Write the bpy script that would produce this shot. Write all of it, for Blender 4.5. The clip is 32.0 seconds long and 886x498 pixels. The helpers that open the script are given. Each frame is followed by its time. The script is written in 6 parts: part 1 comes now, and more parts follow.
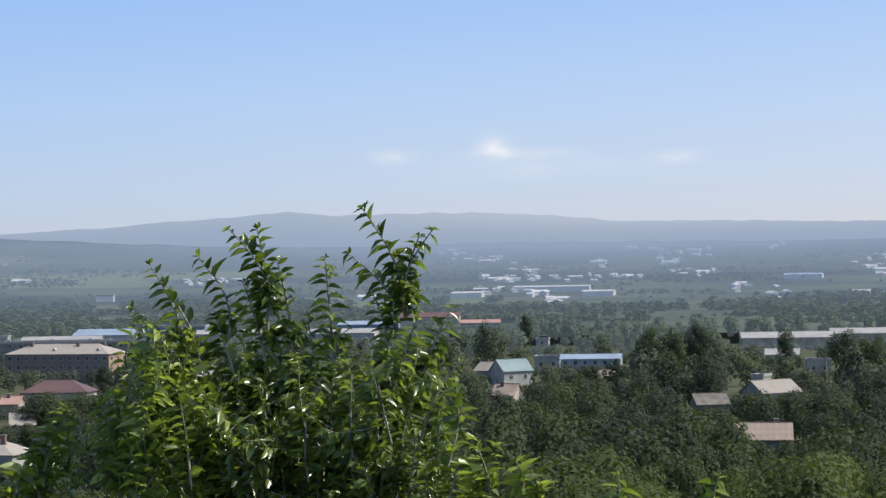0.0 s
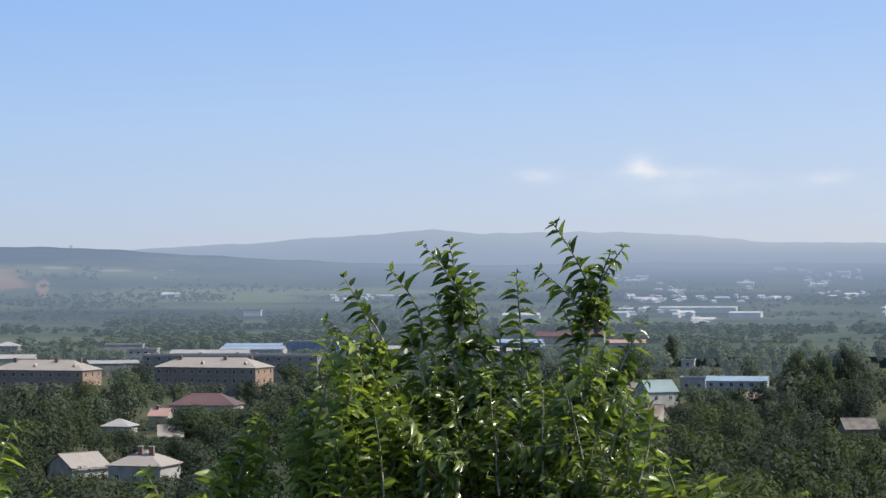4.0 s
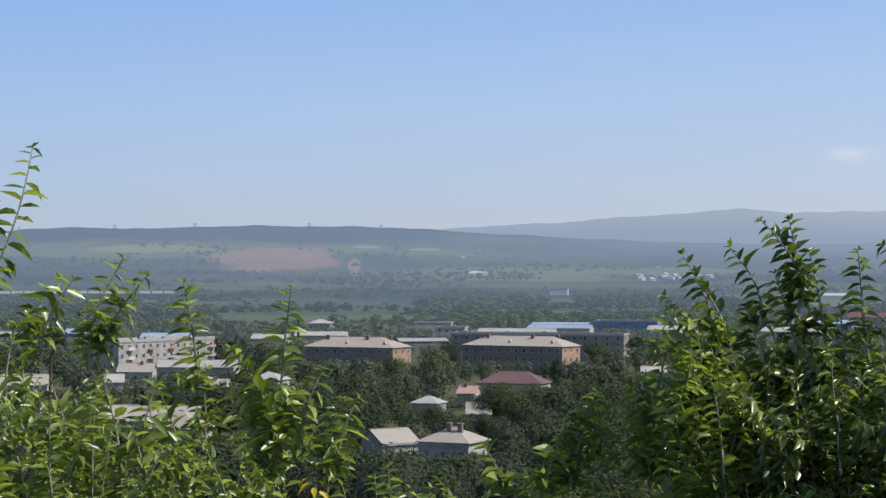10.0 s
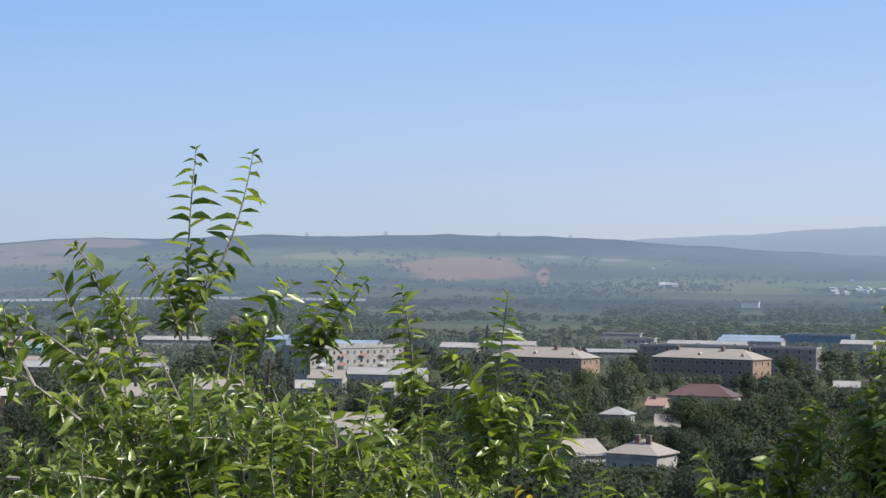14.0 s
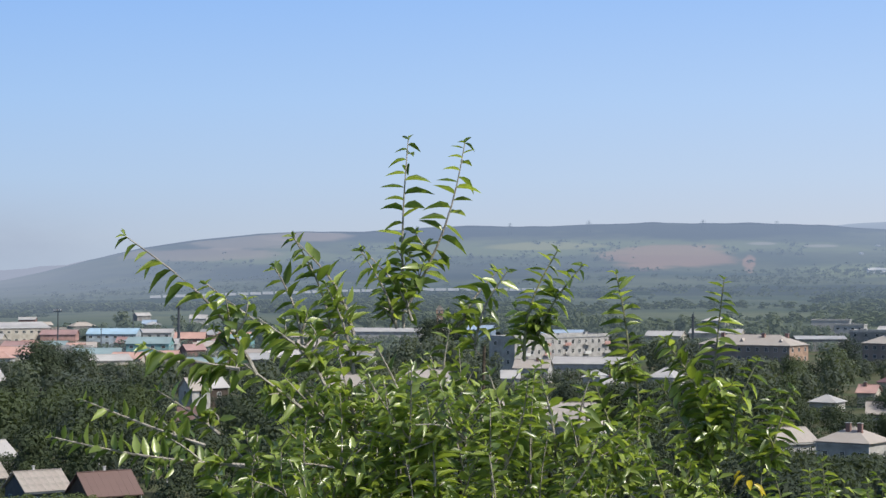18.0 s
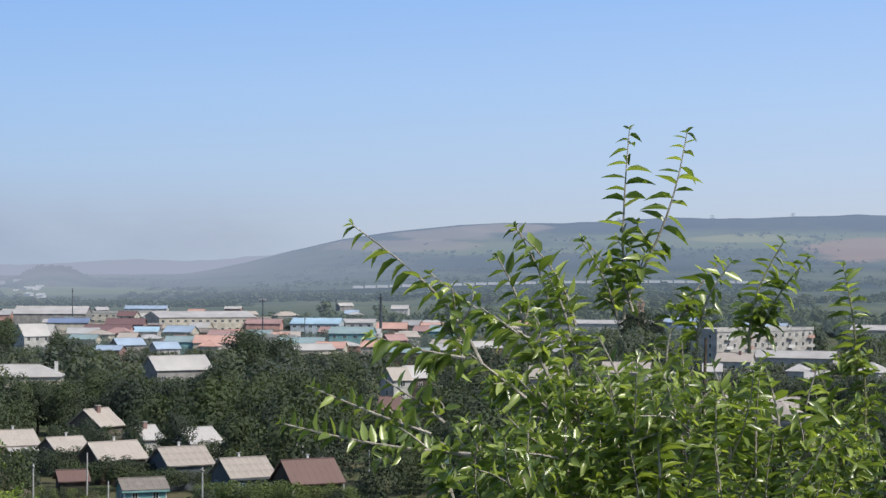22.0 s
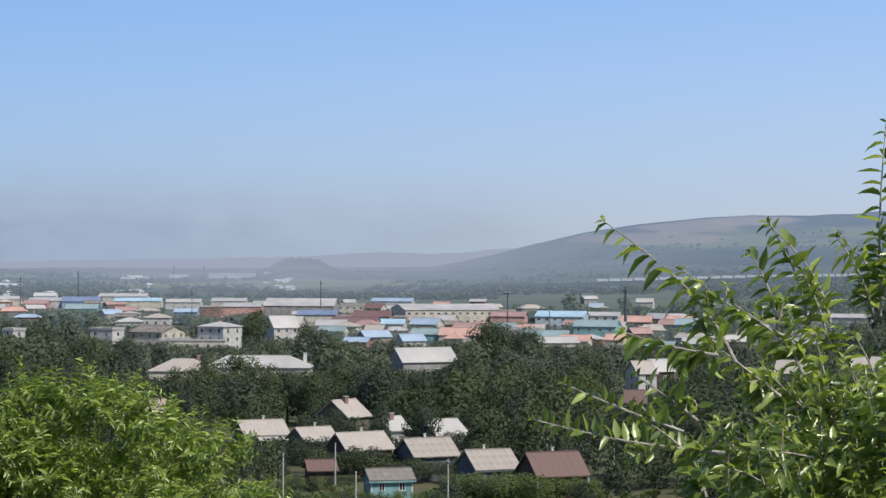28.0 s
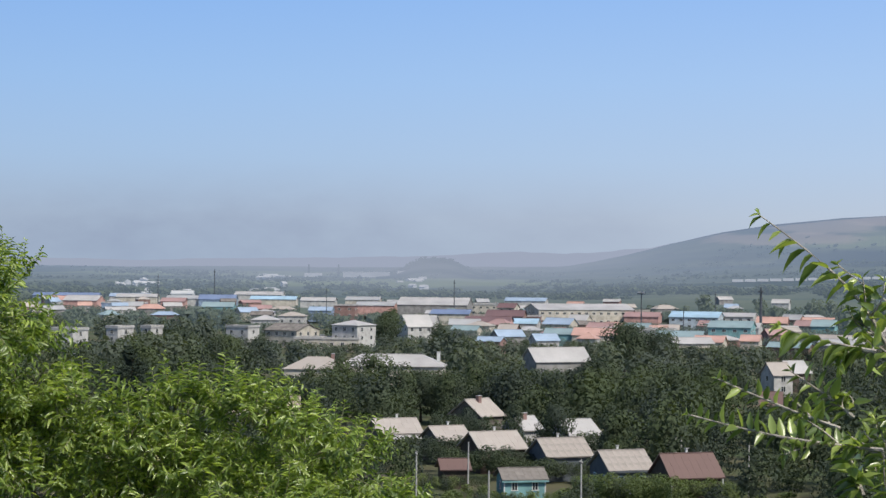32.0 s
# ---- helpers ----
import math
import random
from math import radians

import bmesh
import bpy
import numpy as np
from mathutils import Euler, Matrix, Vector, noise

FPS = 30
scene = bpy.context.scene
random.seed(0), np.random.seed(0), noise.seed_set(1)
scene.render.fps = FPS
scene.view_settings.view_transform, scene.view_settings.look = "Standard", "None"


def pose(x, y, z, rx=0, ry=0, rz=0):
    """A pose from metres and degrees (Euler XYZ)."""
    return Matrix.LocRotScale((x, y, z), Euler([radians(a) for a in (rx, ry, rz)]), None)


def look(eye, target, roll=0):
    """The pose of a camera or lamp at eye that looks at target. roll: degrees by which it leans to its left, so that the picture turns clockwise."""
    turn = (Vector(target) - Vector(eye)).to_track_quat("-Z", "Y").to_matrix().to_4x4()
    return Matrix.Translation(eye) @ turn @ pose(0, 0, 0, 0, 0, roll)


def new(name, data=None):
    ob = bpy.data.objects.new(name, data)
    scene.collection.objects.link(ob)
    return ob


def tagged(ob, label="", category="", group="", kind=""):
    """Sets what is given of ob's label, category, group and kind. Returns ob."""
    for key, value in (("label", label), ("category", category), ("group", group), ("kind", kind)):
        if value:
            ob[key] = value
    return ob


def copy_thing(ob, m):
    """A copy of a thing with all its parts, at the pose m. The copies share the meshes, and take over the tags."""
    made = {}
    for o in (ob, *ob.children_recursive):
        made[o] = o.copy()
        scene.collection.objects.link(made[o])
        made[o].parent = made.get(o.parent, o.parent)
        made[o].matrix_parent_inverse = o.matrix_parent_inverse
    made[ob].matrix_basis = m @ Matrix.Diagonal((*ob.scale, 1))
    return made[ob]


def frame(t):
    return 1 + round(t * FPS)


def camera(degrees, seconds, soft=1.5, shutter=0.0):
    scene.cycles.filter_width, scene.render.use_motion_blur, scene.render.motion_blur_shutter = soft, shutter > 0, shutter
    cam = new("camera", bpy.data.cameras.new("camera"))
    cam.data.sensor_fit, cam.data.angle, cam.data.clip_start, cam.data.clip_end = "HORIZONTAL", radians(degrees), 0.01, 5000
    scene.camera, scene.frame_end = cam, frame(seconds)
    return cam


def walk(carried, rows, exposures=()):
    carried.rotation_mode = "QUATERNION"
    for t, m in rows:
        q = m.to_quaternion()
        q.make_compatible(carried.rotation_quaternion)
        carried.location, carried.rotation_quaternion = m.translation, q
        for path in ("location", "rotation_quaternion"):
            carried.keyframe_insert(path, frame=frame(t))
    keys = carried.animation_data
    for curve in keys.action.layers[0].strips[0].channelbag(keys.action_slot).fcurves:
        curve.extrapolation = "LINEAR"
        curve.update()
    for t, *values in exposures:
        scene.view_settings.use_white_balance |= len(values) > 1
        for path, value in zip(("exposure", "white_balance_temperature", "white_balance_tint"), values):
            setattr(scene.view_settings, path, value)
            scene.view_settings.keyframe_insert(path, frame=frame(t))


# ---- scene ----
cam = camera(25.466, 32.0, soft=1.45)
# seconds, place in metres, then tilt, heading (clockwise from +Y) and lean in degrees
ROWS = [
    (0, -0.000, -0.000, 34.000, 0.894, 0.000, -0.915),
    (0.5, -0.010, -0.004, 33.999, 0.899, -0.726, -0.791),
    (1, -0.022, -0.008, 33.997, 0.857, -1.300, -0.520),
    (1.5, -0.038, -0.014, 33.995, 0.966, -1.603, -0.278),
    (2, -0.057, -0.021, 33.995, 1.104, -1.860, -0.020),
    (2.5, -0.077, -0.028, 33.995, 1.180, -2.380, -0.020),
    (4.5, -0.134, -0.049, 33.994, 1.519, -5.163, -0.048),
    (5, -0.143, -0.052, 33.995, 1.514, -6.272, -0.037),
    (5.5, -0.150, -0.055, 33.994, 1.545, -7.132, -0.216),
    (6, -0.156, -0.057, 33.993, 1.365, -7.789, -0.078),
    (6.5, -0.163, -0.059, 33.993, 1.568, -8.370, -0.031),
    (7, -0.168, -0.061, 33.991, 1.508, -9.120, 0.186),
    (7.5, -0.172, -0.063, 33.990, 1.280, -9.502, 0.249),
    (8, -0.178, -0.065, 33.988, 1.047, -10.091, 0.338),
    (8.5, -0.185, -0.067, 33.987, 1.042, -10.841, 0.300),
    (9, -0.192, -0.070, 33.986, 1.014, -11.392, 0.286),
    (9.5, -0.198, -0.072, 33.986, 0.975, -12.170, -0.001),
    (10, -0.204, -0.074, 33.986, 0.863, -13.185, 0.089),
    (10.5, -0.209, -0.076, 33.986, 1.019, -14.372, -0.119),
    (11, -0.215, -0.078, 33.985, 1.163, -14.730, -0.165),
    (11.5, -0.225, -0.082, 33.983, 0.996, -15.104, 0.092),
    (12, -0.234, -0.085, 33.981, 1.062, -15.743, 0.065),
    (12.5, -0.239, -0.087, 33.980, 0.958, -16.581, 0.143),
    (13, -0.245, -0.089, 33.979, 1.030, -17.326, 0.382),
    (13.5, -0.260, -0.095, 33.979, 0.950, -17.998, 0.609),
    (14, -0.278, -0.101, 33.979, 1.108, -18.717, 0.787),
    (14.5, -0.288, -0.105, 33.976, 1.201, -19.352, 0.360),
    (16.5, -0.290, -0.106, 33.983, 1.193, -22.733, 0.042),
    (17, -0.300, -0.109, 33.975, 1.046, -23.511, -0.055),
    (17.5, -0.305, -0.111, 33.970, 0.964, -24.246, -0.212),
    (18, -0.306, -0.111, 33.969, 0.773, -24.652, -0.016),
    (18.5, -0.310, -0.113, 33.969, 0.596, -25.149, -0.162),
    (19, -0.321, -0.117, 33.967, 0.408, -25.536, -0.109),
    (19.5, -0.331, -0.121, 33.966, 0.265, -26.050, 0.100),
    (20, -0.342, -0.125, 33.965, 0.097, -26.748, 0.326),
    (20.5, -0.352, -0.128, 33.966, 0.221, -27.435, 0.589),
    (21, -0.355, -0.129, 33.969, 0.562, -28.010, 0.721),
    (21.5, -0.358, -0.130, 33.968, 0.618, -29.194, 0.333),
    (22, -0.364, -0.132, 33.965, 0.512, -30.515, 0.287),
    (22.5, -0.368, -0.134, 33.964, 0.489, -31.215, 0.439),
    (23, -0.371, -0.135, 33.964, 0.357, -31.681, 0.482),
    (23.5, -0.369, -0.134, 33.965, 0.173, -32.262, 0.315),
    (24, -0.362, -0.132, 33.967, 0.196, -33.072, 0.222),
    (24.5, -0.363, -0.132, 33.969, 0.019, -33.816, 0.062),
    (25, -0.369, -0.134, 33.969, 0.193, -34.361, 0.322),
    (25.5, -0.371, -0.135, 33.971, 0.449, -35.071, 0.276),
    (26, -0.375, -0.137, 33.971, 0.452, -35.439, 0.189),
    (26.5, -0.382, -0.139, 33.967, 0.362, -36.146, 0.332),
    (28.5, -0.381, -0.139, 33.975, 0.382, -38.021, 0.210),
    (29, -0.386, -0.141, 33.973, 0.504, -38.401, 0.228),
    (29.5, -0.389, -0.142, 33.972, 0.349, -38.752, 0.414),
    (30, -0.391, -0.142, 33.971, 0.334, -39.398, 0.450),
    (30.5, -0.396, -0.144, 33.969, 0.340, -39.932, 0.540),
    (31, -0.404, -0.147, 33.967, 0.255, -40.391, 0.660),
    (31.5, -0.415, -0.151, 33.963, 0.273, -40.822, 0.698),
    (32, -0.427, -0.155, 33.957, 0.230, -41.544, 0.519),
]

walk(cam, [(t, pose(x, y, z, 90 + tilt, 0, -head) @ pose(0, 0, 0, 0, 0, lean)) for t, x, y, z, tilt, head, lean in ROWS], [(0.0, 0.0), (2.5, 0.0), (5.0, -0.04), (8.0, -0.05), (9.0, -0.08), (10.0, -0.12), (11.0, -0.02), (14.0, 0.0), (17.0, 0.04), (21.0, 0.04), (24.0, 0.0), (32.0, 0.0)])

# ---- world and sun ----
SUN_AZ, SUN_EL = 95.0, 50.0
world = bpy.data.worlds.new("sky")
scene.world = world
world.use_nodes = True
wn, wl = world.node_tree.nodes, world.node_tree.links
wn.clear()
sky = wn.new("ShaderNodeTexSky")
sky.sky_type, sky.sun_disc = "NISHITA", False
sky.sun_elevation, sky.sun_rotation = radians(SUN_EL), radians(SUN_AZ)
sky.air_density, sky.dust_density, sky.ozone_density, sky.altitude = 1.0, 1.2, 2.0, 200
geo = wn.new("ShaderNodeTexCoord")
sep = wn.new("ShaderNodeSeparateXYZ")
wl.new(geo.outputs["Generated"], sep.inputs[0])


def wmath(op, a, b=None, c=None):
    n = wn.new("ShaderNodeMath")
    n.operation = op
    for i, v in enumerate((a, b, c)):
        if v is None:
            continue
        if isinstance(v, (int, float)):
            n.inputs[i].default_value = v
        else:
            wl.new(v, n.inputs[i])
    return n.outputs[0]


# summer haze: milky towards the skyline, clear blue above
ramp = wn.new("ShaderNodeValToRGB")
height = wn.new("ShaderNodeMapRange")
height.inputs["From Min"].default_value, height.inputs["From Max"].default_value = -0.01, 0.32
wl.new(sep.outputs["Z"], height.inputs["Value"])
wl.new(height.outputs[0], ramp.inputs[0])
stops = [(0.0, (0.50, 0.545, 0.62)), (0.09, (0.545, 0.60, 0.69)), (0.18, (0.50, 0.62, 0.79)), (0.30, (0.43, 0.60, 0.86)), (0.45, (0.335, 0.53, 0.88)), (1.0, (0.16, 0.34, 0.80))]
while len(ramp.color_ramp.elements) < len(stops):
    ramp.color_ramp.elements.new(0.5)
for el, (p, c) in zip(ramp.color_ramp.elements, stops):
    el.position, el.color = p, (*c, 1)
# small fair-weather clouds low over the far ridge
cl = wn.new("ShaderNodeTexNoise")
cl.inputs["Scale"].default_value, cl.inputs["Detail"].default_value, cl.inputs["Roughness"].default_value = 34, 5, 0.55
stretch = wn.new("ShaderNodeMapping")
stretch.inputs["Scale"].default_value = (1, 1, 2.2)
wl.new(geo.outputs["Generated"], stretch.inputs[0])
wl.new(stretch.outputs[0], cl.inputs["Vector"])
azim = wmath("ARCTAN2", sep.outputs["X"], sep.outputs["Y"])


def puff(az, el, w, h, gain):
    """A soft patch round one heading and height, in degrees."""
    dx = wmath("DIVIDE", wmath("SUBTRACT", azim, radians(az)), radians(w))
    dz = wmath("DIVIDE", wmath("SUBTRACT", sep.outputs["Z"], radians(el)), radians(h))
    r2 = wmath("ADD", wmath("MULTIPLY", dx, dx), wmath("MULTIPLY", dz, dz))
    return wmath("MULTIPLY", wmath("EXPONENT", wmath("MULTIPLY", r2, -1.0)), gain)


mask = puff(1.6, 3.85, 0.45, 0.34, 1.0)
for row in ((2.3, 3.65, 1.3, 0.16, 0.7), (-1.4, 3.6, 0.7, 0.2, 0.55), (6.8, 3.45, 0.7, 0.2, 0.6), (2.5, 3.2, 3.0, 0.3, 0.25)):
    mask = wmath("ADD", mask, puff(*row))
cloud = wmath("MULTIPLY", mask, wmath("MULTIPLY", wmath("SUBTRACT", cl.outputs["Fac"], 0.28), 2.6))
clamp = wn.new("ShaderNodeClamp")
wl.new(cloud, clamp.inputs["Value"])
# a long smear of smoke over the valley
smoke = wn.new("ShaderNodeClamp")
wl.new(wmath("MULTIPLY", wmath("ADD", puff(-37.2, 0.9, 2.2, 0.9, 0.25), puff(-49, 0.5, 11.0, 1.5, 0.75)), wmath("ADD", cl.outputs["Fac"], 0.3)), smoke.inputs["Value"])


def wmix(fac, a, b):
    n = wn.new("ShaderNodeMix")
    n.data_type = "RGBA"
    wl.new(fac, n.inputs[0]) if not isinstance(fac, float) else None
    if isinstance(fac, float):
        n.inputs[0].default_value = fac
    for k, v in ((6, a), (7, b)):
        if isinstance(v, tuple):
            n.inputs[k].default_value = (*v, 1)
        else:
            wl.new(v, n.inputs[k])
    return n.outputs[2]


hazy = wmix(smoke.outputs[0], ramp.outputs[0], (0.38, 0.405, 0.505))
# brighter and whiter towards the sun's side
glare = wn.new("ShaderNodeMapRange")
glare.inputs["From Min"].default_value, glare.inputs["From Max"].default_value = radians(-60), radians(20)
glare.inputs["To Min"].default_value, glare.inputs["To Max"].default_value = 0.865, 1.14
wl.new(azim, glare.inputs["Value"])
warmth = wn.new("ShaderNodeMapRange")
warmth.inputs["From Min"].default_value, warmth.inputs["From Max"].default_value = radians(-50), radians(12)
wl.new(azim, warmth.inputs["Value"])
tint = wn.new("ShaderNodeMix")
tint.data_type, tint.blend_type = "RGBA", "MULTIPLY"
tint.inputs[0].default_value = 1.0
wl.new(hazy, tint.inputs[6])
wl.new(wmix(warmth.outputs[0], (0.865, 0.985, 1.09), (1.08, 1.0, 0.945)), tint.inputs[7])
hazy = wmix(clamp.outputs[0], tint.outputs[2], (0.80, 0.82, 0.86))
bg_sky, bg_haze, both = wn.new("ShaderNodeBackground"), wn.new("ShaderNodeBackground"), wn.new("ShaderNodeMixShader")
wl.new(sky.outputs[0], bg_sky.inputs[0])
bg_sky.inputs[1].default_value = 0.135
wl.new(hazy, bg_haze.inputs[0])
wl.new(glare.outputs[0], bg_haze.inputs[1])
low = wn.new("ShaderNodeMapRange")
low.inputs["From Min"].default_value, low.inputs["From Max"].default_value = 0.45, 0.16
wl.new(sep.outputs["Z"], low.inputs["Value"])
wl.new(low.outputs[0], both.inputs[0])
wl.new(bg_sky.outputs[0], both.inputs[1])
wl.new(bg_haze.outputs[0], both.inputs[2])
wout = wn.new("ShaderNodeOutputWorld")
wl.new(both.outputs[0], wout.inputs[0])

sun = new("sun", bpy.data.lights.new("sun", "SUN"))
sun.data.energy, sun.data.angle, sun.data.color = 4.6, radians(0.6), (1.0, 0.94, 0.84)
a, e = radians(SUN_AZ), radians(SUN_EL)
sun.matrix_world = look((400 * math.sin(a) * math.cos(e), 400 * math.cos(a) * math.cos(e), 400 * math.sin(e)), (0, 0, 0))

# ---- materials ----
MATS = {}


def far_air(nt):
    """Haze painted as emission on the far backdrop: its share and colour grow with the distance; smoke is painted in
    over the valley at the hill's foot.
    """
    n, l = nt.nodes, nt.links

    def calc(op, a, b=None, c=None):
        q = n.new("ShaderNodeMath")
        q.operation = op
        for i, v in enumerate((a, b, c)):
            if isinstance(v, (int, float)):
                q.inputs[i].default_value = v
            elif v is not None:
                l.new(v, q.inputs[i])
        return q.outputs[0]

    pos = n.new("ShaderNodeNewGeometry").outputs["Position"]
    ln, sp, noi = n.new("ShaderNodeVectorMath"), n.new("ShaderNodeSeparateXYZ"), n.new("ShaderNodeTexNoise")
    ln.operation = "LENGTH"
    l.new(pos, ln.inputs[0])
    l.new(pos, sp.inputs[0])
    l.new(pos, noi.inputs["Vector"])
    noi.inputs["Scale"].default_value, noi.inputs["Detail"].default_value = 0.004, 5
    dist = ln.outputs["Value"]
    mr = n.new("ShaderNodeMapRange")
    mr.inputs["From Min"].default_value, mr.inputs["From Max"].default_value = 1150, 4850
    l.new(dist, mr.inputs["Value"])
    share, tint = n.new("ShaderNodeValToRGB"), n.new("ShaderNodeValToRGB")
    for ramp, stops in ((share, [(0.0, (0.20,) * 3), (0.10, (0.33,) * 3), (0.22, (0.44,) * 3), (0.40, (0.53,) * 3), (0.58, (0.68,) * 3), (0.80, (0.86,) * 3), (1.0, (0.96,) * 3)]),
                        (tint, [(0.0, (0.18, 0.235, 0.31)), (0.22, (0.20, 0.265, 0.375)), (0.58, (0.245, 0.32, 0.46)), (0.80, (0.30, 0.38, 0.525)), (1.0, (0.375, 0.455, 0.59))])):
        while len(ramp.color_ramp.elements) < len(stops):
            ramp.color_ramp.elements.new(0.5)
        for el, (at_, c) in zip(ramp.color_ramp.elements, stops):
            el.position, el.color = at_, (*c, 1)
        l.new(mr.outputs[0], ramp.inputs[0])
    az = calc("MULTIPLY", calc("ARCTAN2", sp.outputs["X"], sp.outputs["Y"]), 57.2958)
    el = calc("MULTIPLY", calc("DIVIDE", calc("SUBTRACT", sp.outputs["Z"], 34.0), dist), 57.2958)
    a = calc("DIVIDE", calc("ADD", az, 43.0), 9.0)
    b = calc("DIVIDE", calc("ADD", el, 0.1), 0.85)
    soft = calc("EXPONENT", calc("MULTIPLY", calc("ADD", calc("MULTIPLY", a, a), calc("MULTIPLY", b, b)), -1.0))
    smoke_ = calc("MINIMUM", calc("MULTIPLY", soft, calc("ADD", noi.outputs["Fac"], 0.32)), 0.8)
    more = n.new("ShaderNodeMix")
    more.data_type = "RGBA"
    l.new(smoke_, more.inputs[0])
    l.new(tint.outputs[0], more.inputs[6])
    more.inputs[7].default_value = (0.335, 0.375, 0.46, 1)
    # a painted veil softens the edge of the last low ridge before the far hills
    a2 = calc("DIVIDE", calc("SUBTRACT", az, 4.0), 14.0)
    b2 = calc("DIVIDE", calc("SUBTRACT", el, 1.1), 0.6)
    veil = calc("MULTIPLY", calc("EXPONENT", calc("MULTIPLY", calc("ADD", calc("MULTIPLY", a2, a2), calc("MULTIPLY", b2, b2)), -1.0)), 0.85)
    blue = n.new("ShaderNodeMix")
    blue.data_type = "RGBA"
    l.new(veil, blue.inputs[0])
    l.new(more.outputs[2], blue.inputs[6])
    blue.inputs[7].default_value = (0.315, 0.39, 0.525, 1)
    # bright milky haze painted on the ridge, so it fades out towards the sun
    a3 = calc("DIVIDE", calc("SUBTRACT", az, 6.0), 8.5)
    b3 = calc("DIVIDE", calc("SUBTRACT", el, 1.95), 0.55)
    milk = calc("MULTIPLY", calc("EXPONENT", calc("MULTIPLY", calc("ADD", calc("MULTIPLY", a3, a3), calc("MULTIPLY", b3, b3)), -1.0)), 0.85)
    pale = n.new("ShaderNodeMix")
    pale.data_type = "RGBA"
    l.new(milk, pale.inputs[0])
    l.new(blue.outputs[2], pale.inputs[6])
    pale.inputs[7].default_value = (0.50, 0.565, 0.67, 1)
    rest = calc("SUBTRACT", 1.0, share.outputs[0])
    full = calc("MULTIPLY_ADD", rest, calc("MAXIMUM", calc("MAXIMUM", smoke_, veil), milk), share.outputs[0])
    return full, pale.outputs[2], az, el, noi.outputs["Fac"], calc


# lays the painted haze over a surface as emission
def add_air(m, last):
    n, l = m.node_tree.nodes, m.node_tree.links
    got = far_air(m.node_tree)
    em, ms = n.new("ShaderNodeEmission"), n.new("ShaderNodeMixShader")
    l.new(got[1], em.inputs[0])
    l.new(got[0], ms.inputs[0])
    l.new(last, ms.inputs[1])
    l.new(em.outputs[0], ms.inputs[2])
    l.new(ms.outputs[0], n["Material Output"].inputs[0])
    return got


def material(name, color, rough=0.8, vary=0.25, scale=1.5, fine=14.0, bump=0.25, stain=None, spread=0.0, metal=0.0, spec=0.3, glow=None):
    """A worn surface: broad stains, fine grain and relief. spread: how far objects differ. glow: (share, colour) of the
    haze painted in as emission, for far surfaces.
    """
    m = bpy.data.materials.new(name)
    m.use_nodes = True
    nt = m.node_tree
    n, l = nt.nodes, nt.links
    bsdf = n["Principled BSDF"]
    tc = n.new("ShaderNodeTexCoord")
    big, small = n.new("ShaderNodeTexNoise"), n.new("ShaderNodeTexNoise")
    big.inputs["Scale"].default_value, big.inputs["Detail"].default_value = scale, 5
    small.inputs["Scale"].default_value, small.inputs["Detail"].default_value = fine, 3
    l.new(tc.outputs["Object"], big.inputs["Vector"])
    l.new(tc.outputs["Object"], small.inputs["Vector"])
    dark = stain or tuple(c * (1 - vary * 1.6) for c in color)
    mix = n.new("ShaderNodeMix")
    mix.data_type = "RGBA"
    mr = n.new("ShaderNodeMapRange")
    mr.inputs["From Min"].default_value, mr.inputs["From Max"].default_value = 0.35, 0.68
    l.new(big.outputs["Fac"], mr.inputs["Value"])
    l.new(mr.outputs[0], mix.inputs[0])
    mix.inputs[6].default_value, mix.inputs[7].default_value = (*color, 1), (*dark, 1)
    hsv = n.new("ShaderNodeHueSaturation")
    add = n.new("ShaderNodeMath")
    add.operation = "MULTIPLY_ADD"
    l.new(small.outputs["Fac"], add.inputs[0])
    add.inputs[1].default_value, add.inputs[2].default_value = vary * 1.2, 1 - vary * 0.6
    value = add.outputs[0]
    if spread:
        info, more = n.new("ShaderNodeObjectInfo"), n.new("ShaderNodeMath")
        more.operation = "MULTIPLY_ADD"
        l.new(info.outputs["Random"], more.inputs[0])
        more.inputs[1].default_value = spread
        l.new(value, more.inputs[2])
        value = more.outputs[0]
    l.new(value, hsv.inputs["Value"])
    l.new(mix.outputs[2], hsv.inputs["Color"])
    l.new(hsv.outputs[0], bsdf.inputs["Base Color"])
    bsdf.inputs["Roughness"].default_value, bsdf.inputs["Metallic"].default_value = rough, metal
    bsdf.inputs["Specular IOR Level"].default_value = spec
    if bump:
        bp = n.new("ShaderNodeBump")
        bp.inputs["Strength"].default_value, bp.inputs["Distance"].default_value = bump, 0.03
        l.new(small.outputs["Fac"], bp.inputs["Height"])
        l.new(bp.outputs[0], bsdf.inputs["Normal"])
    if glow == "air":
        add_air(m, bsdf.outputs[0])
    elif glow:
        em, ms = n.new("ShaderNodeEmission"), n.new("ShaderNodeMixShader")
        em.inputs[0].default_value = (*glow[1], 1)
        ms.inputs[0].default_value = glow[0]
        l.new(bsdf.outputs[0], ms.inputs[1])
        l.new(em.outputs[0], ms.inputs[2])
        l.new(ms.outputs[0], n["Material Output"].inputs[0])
    MATS[name] = m
    return m


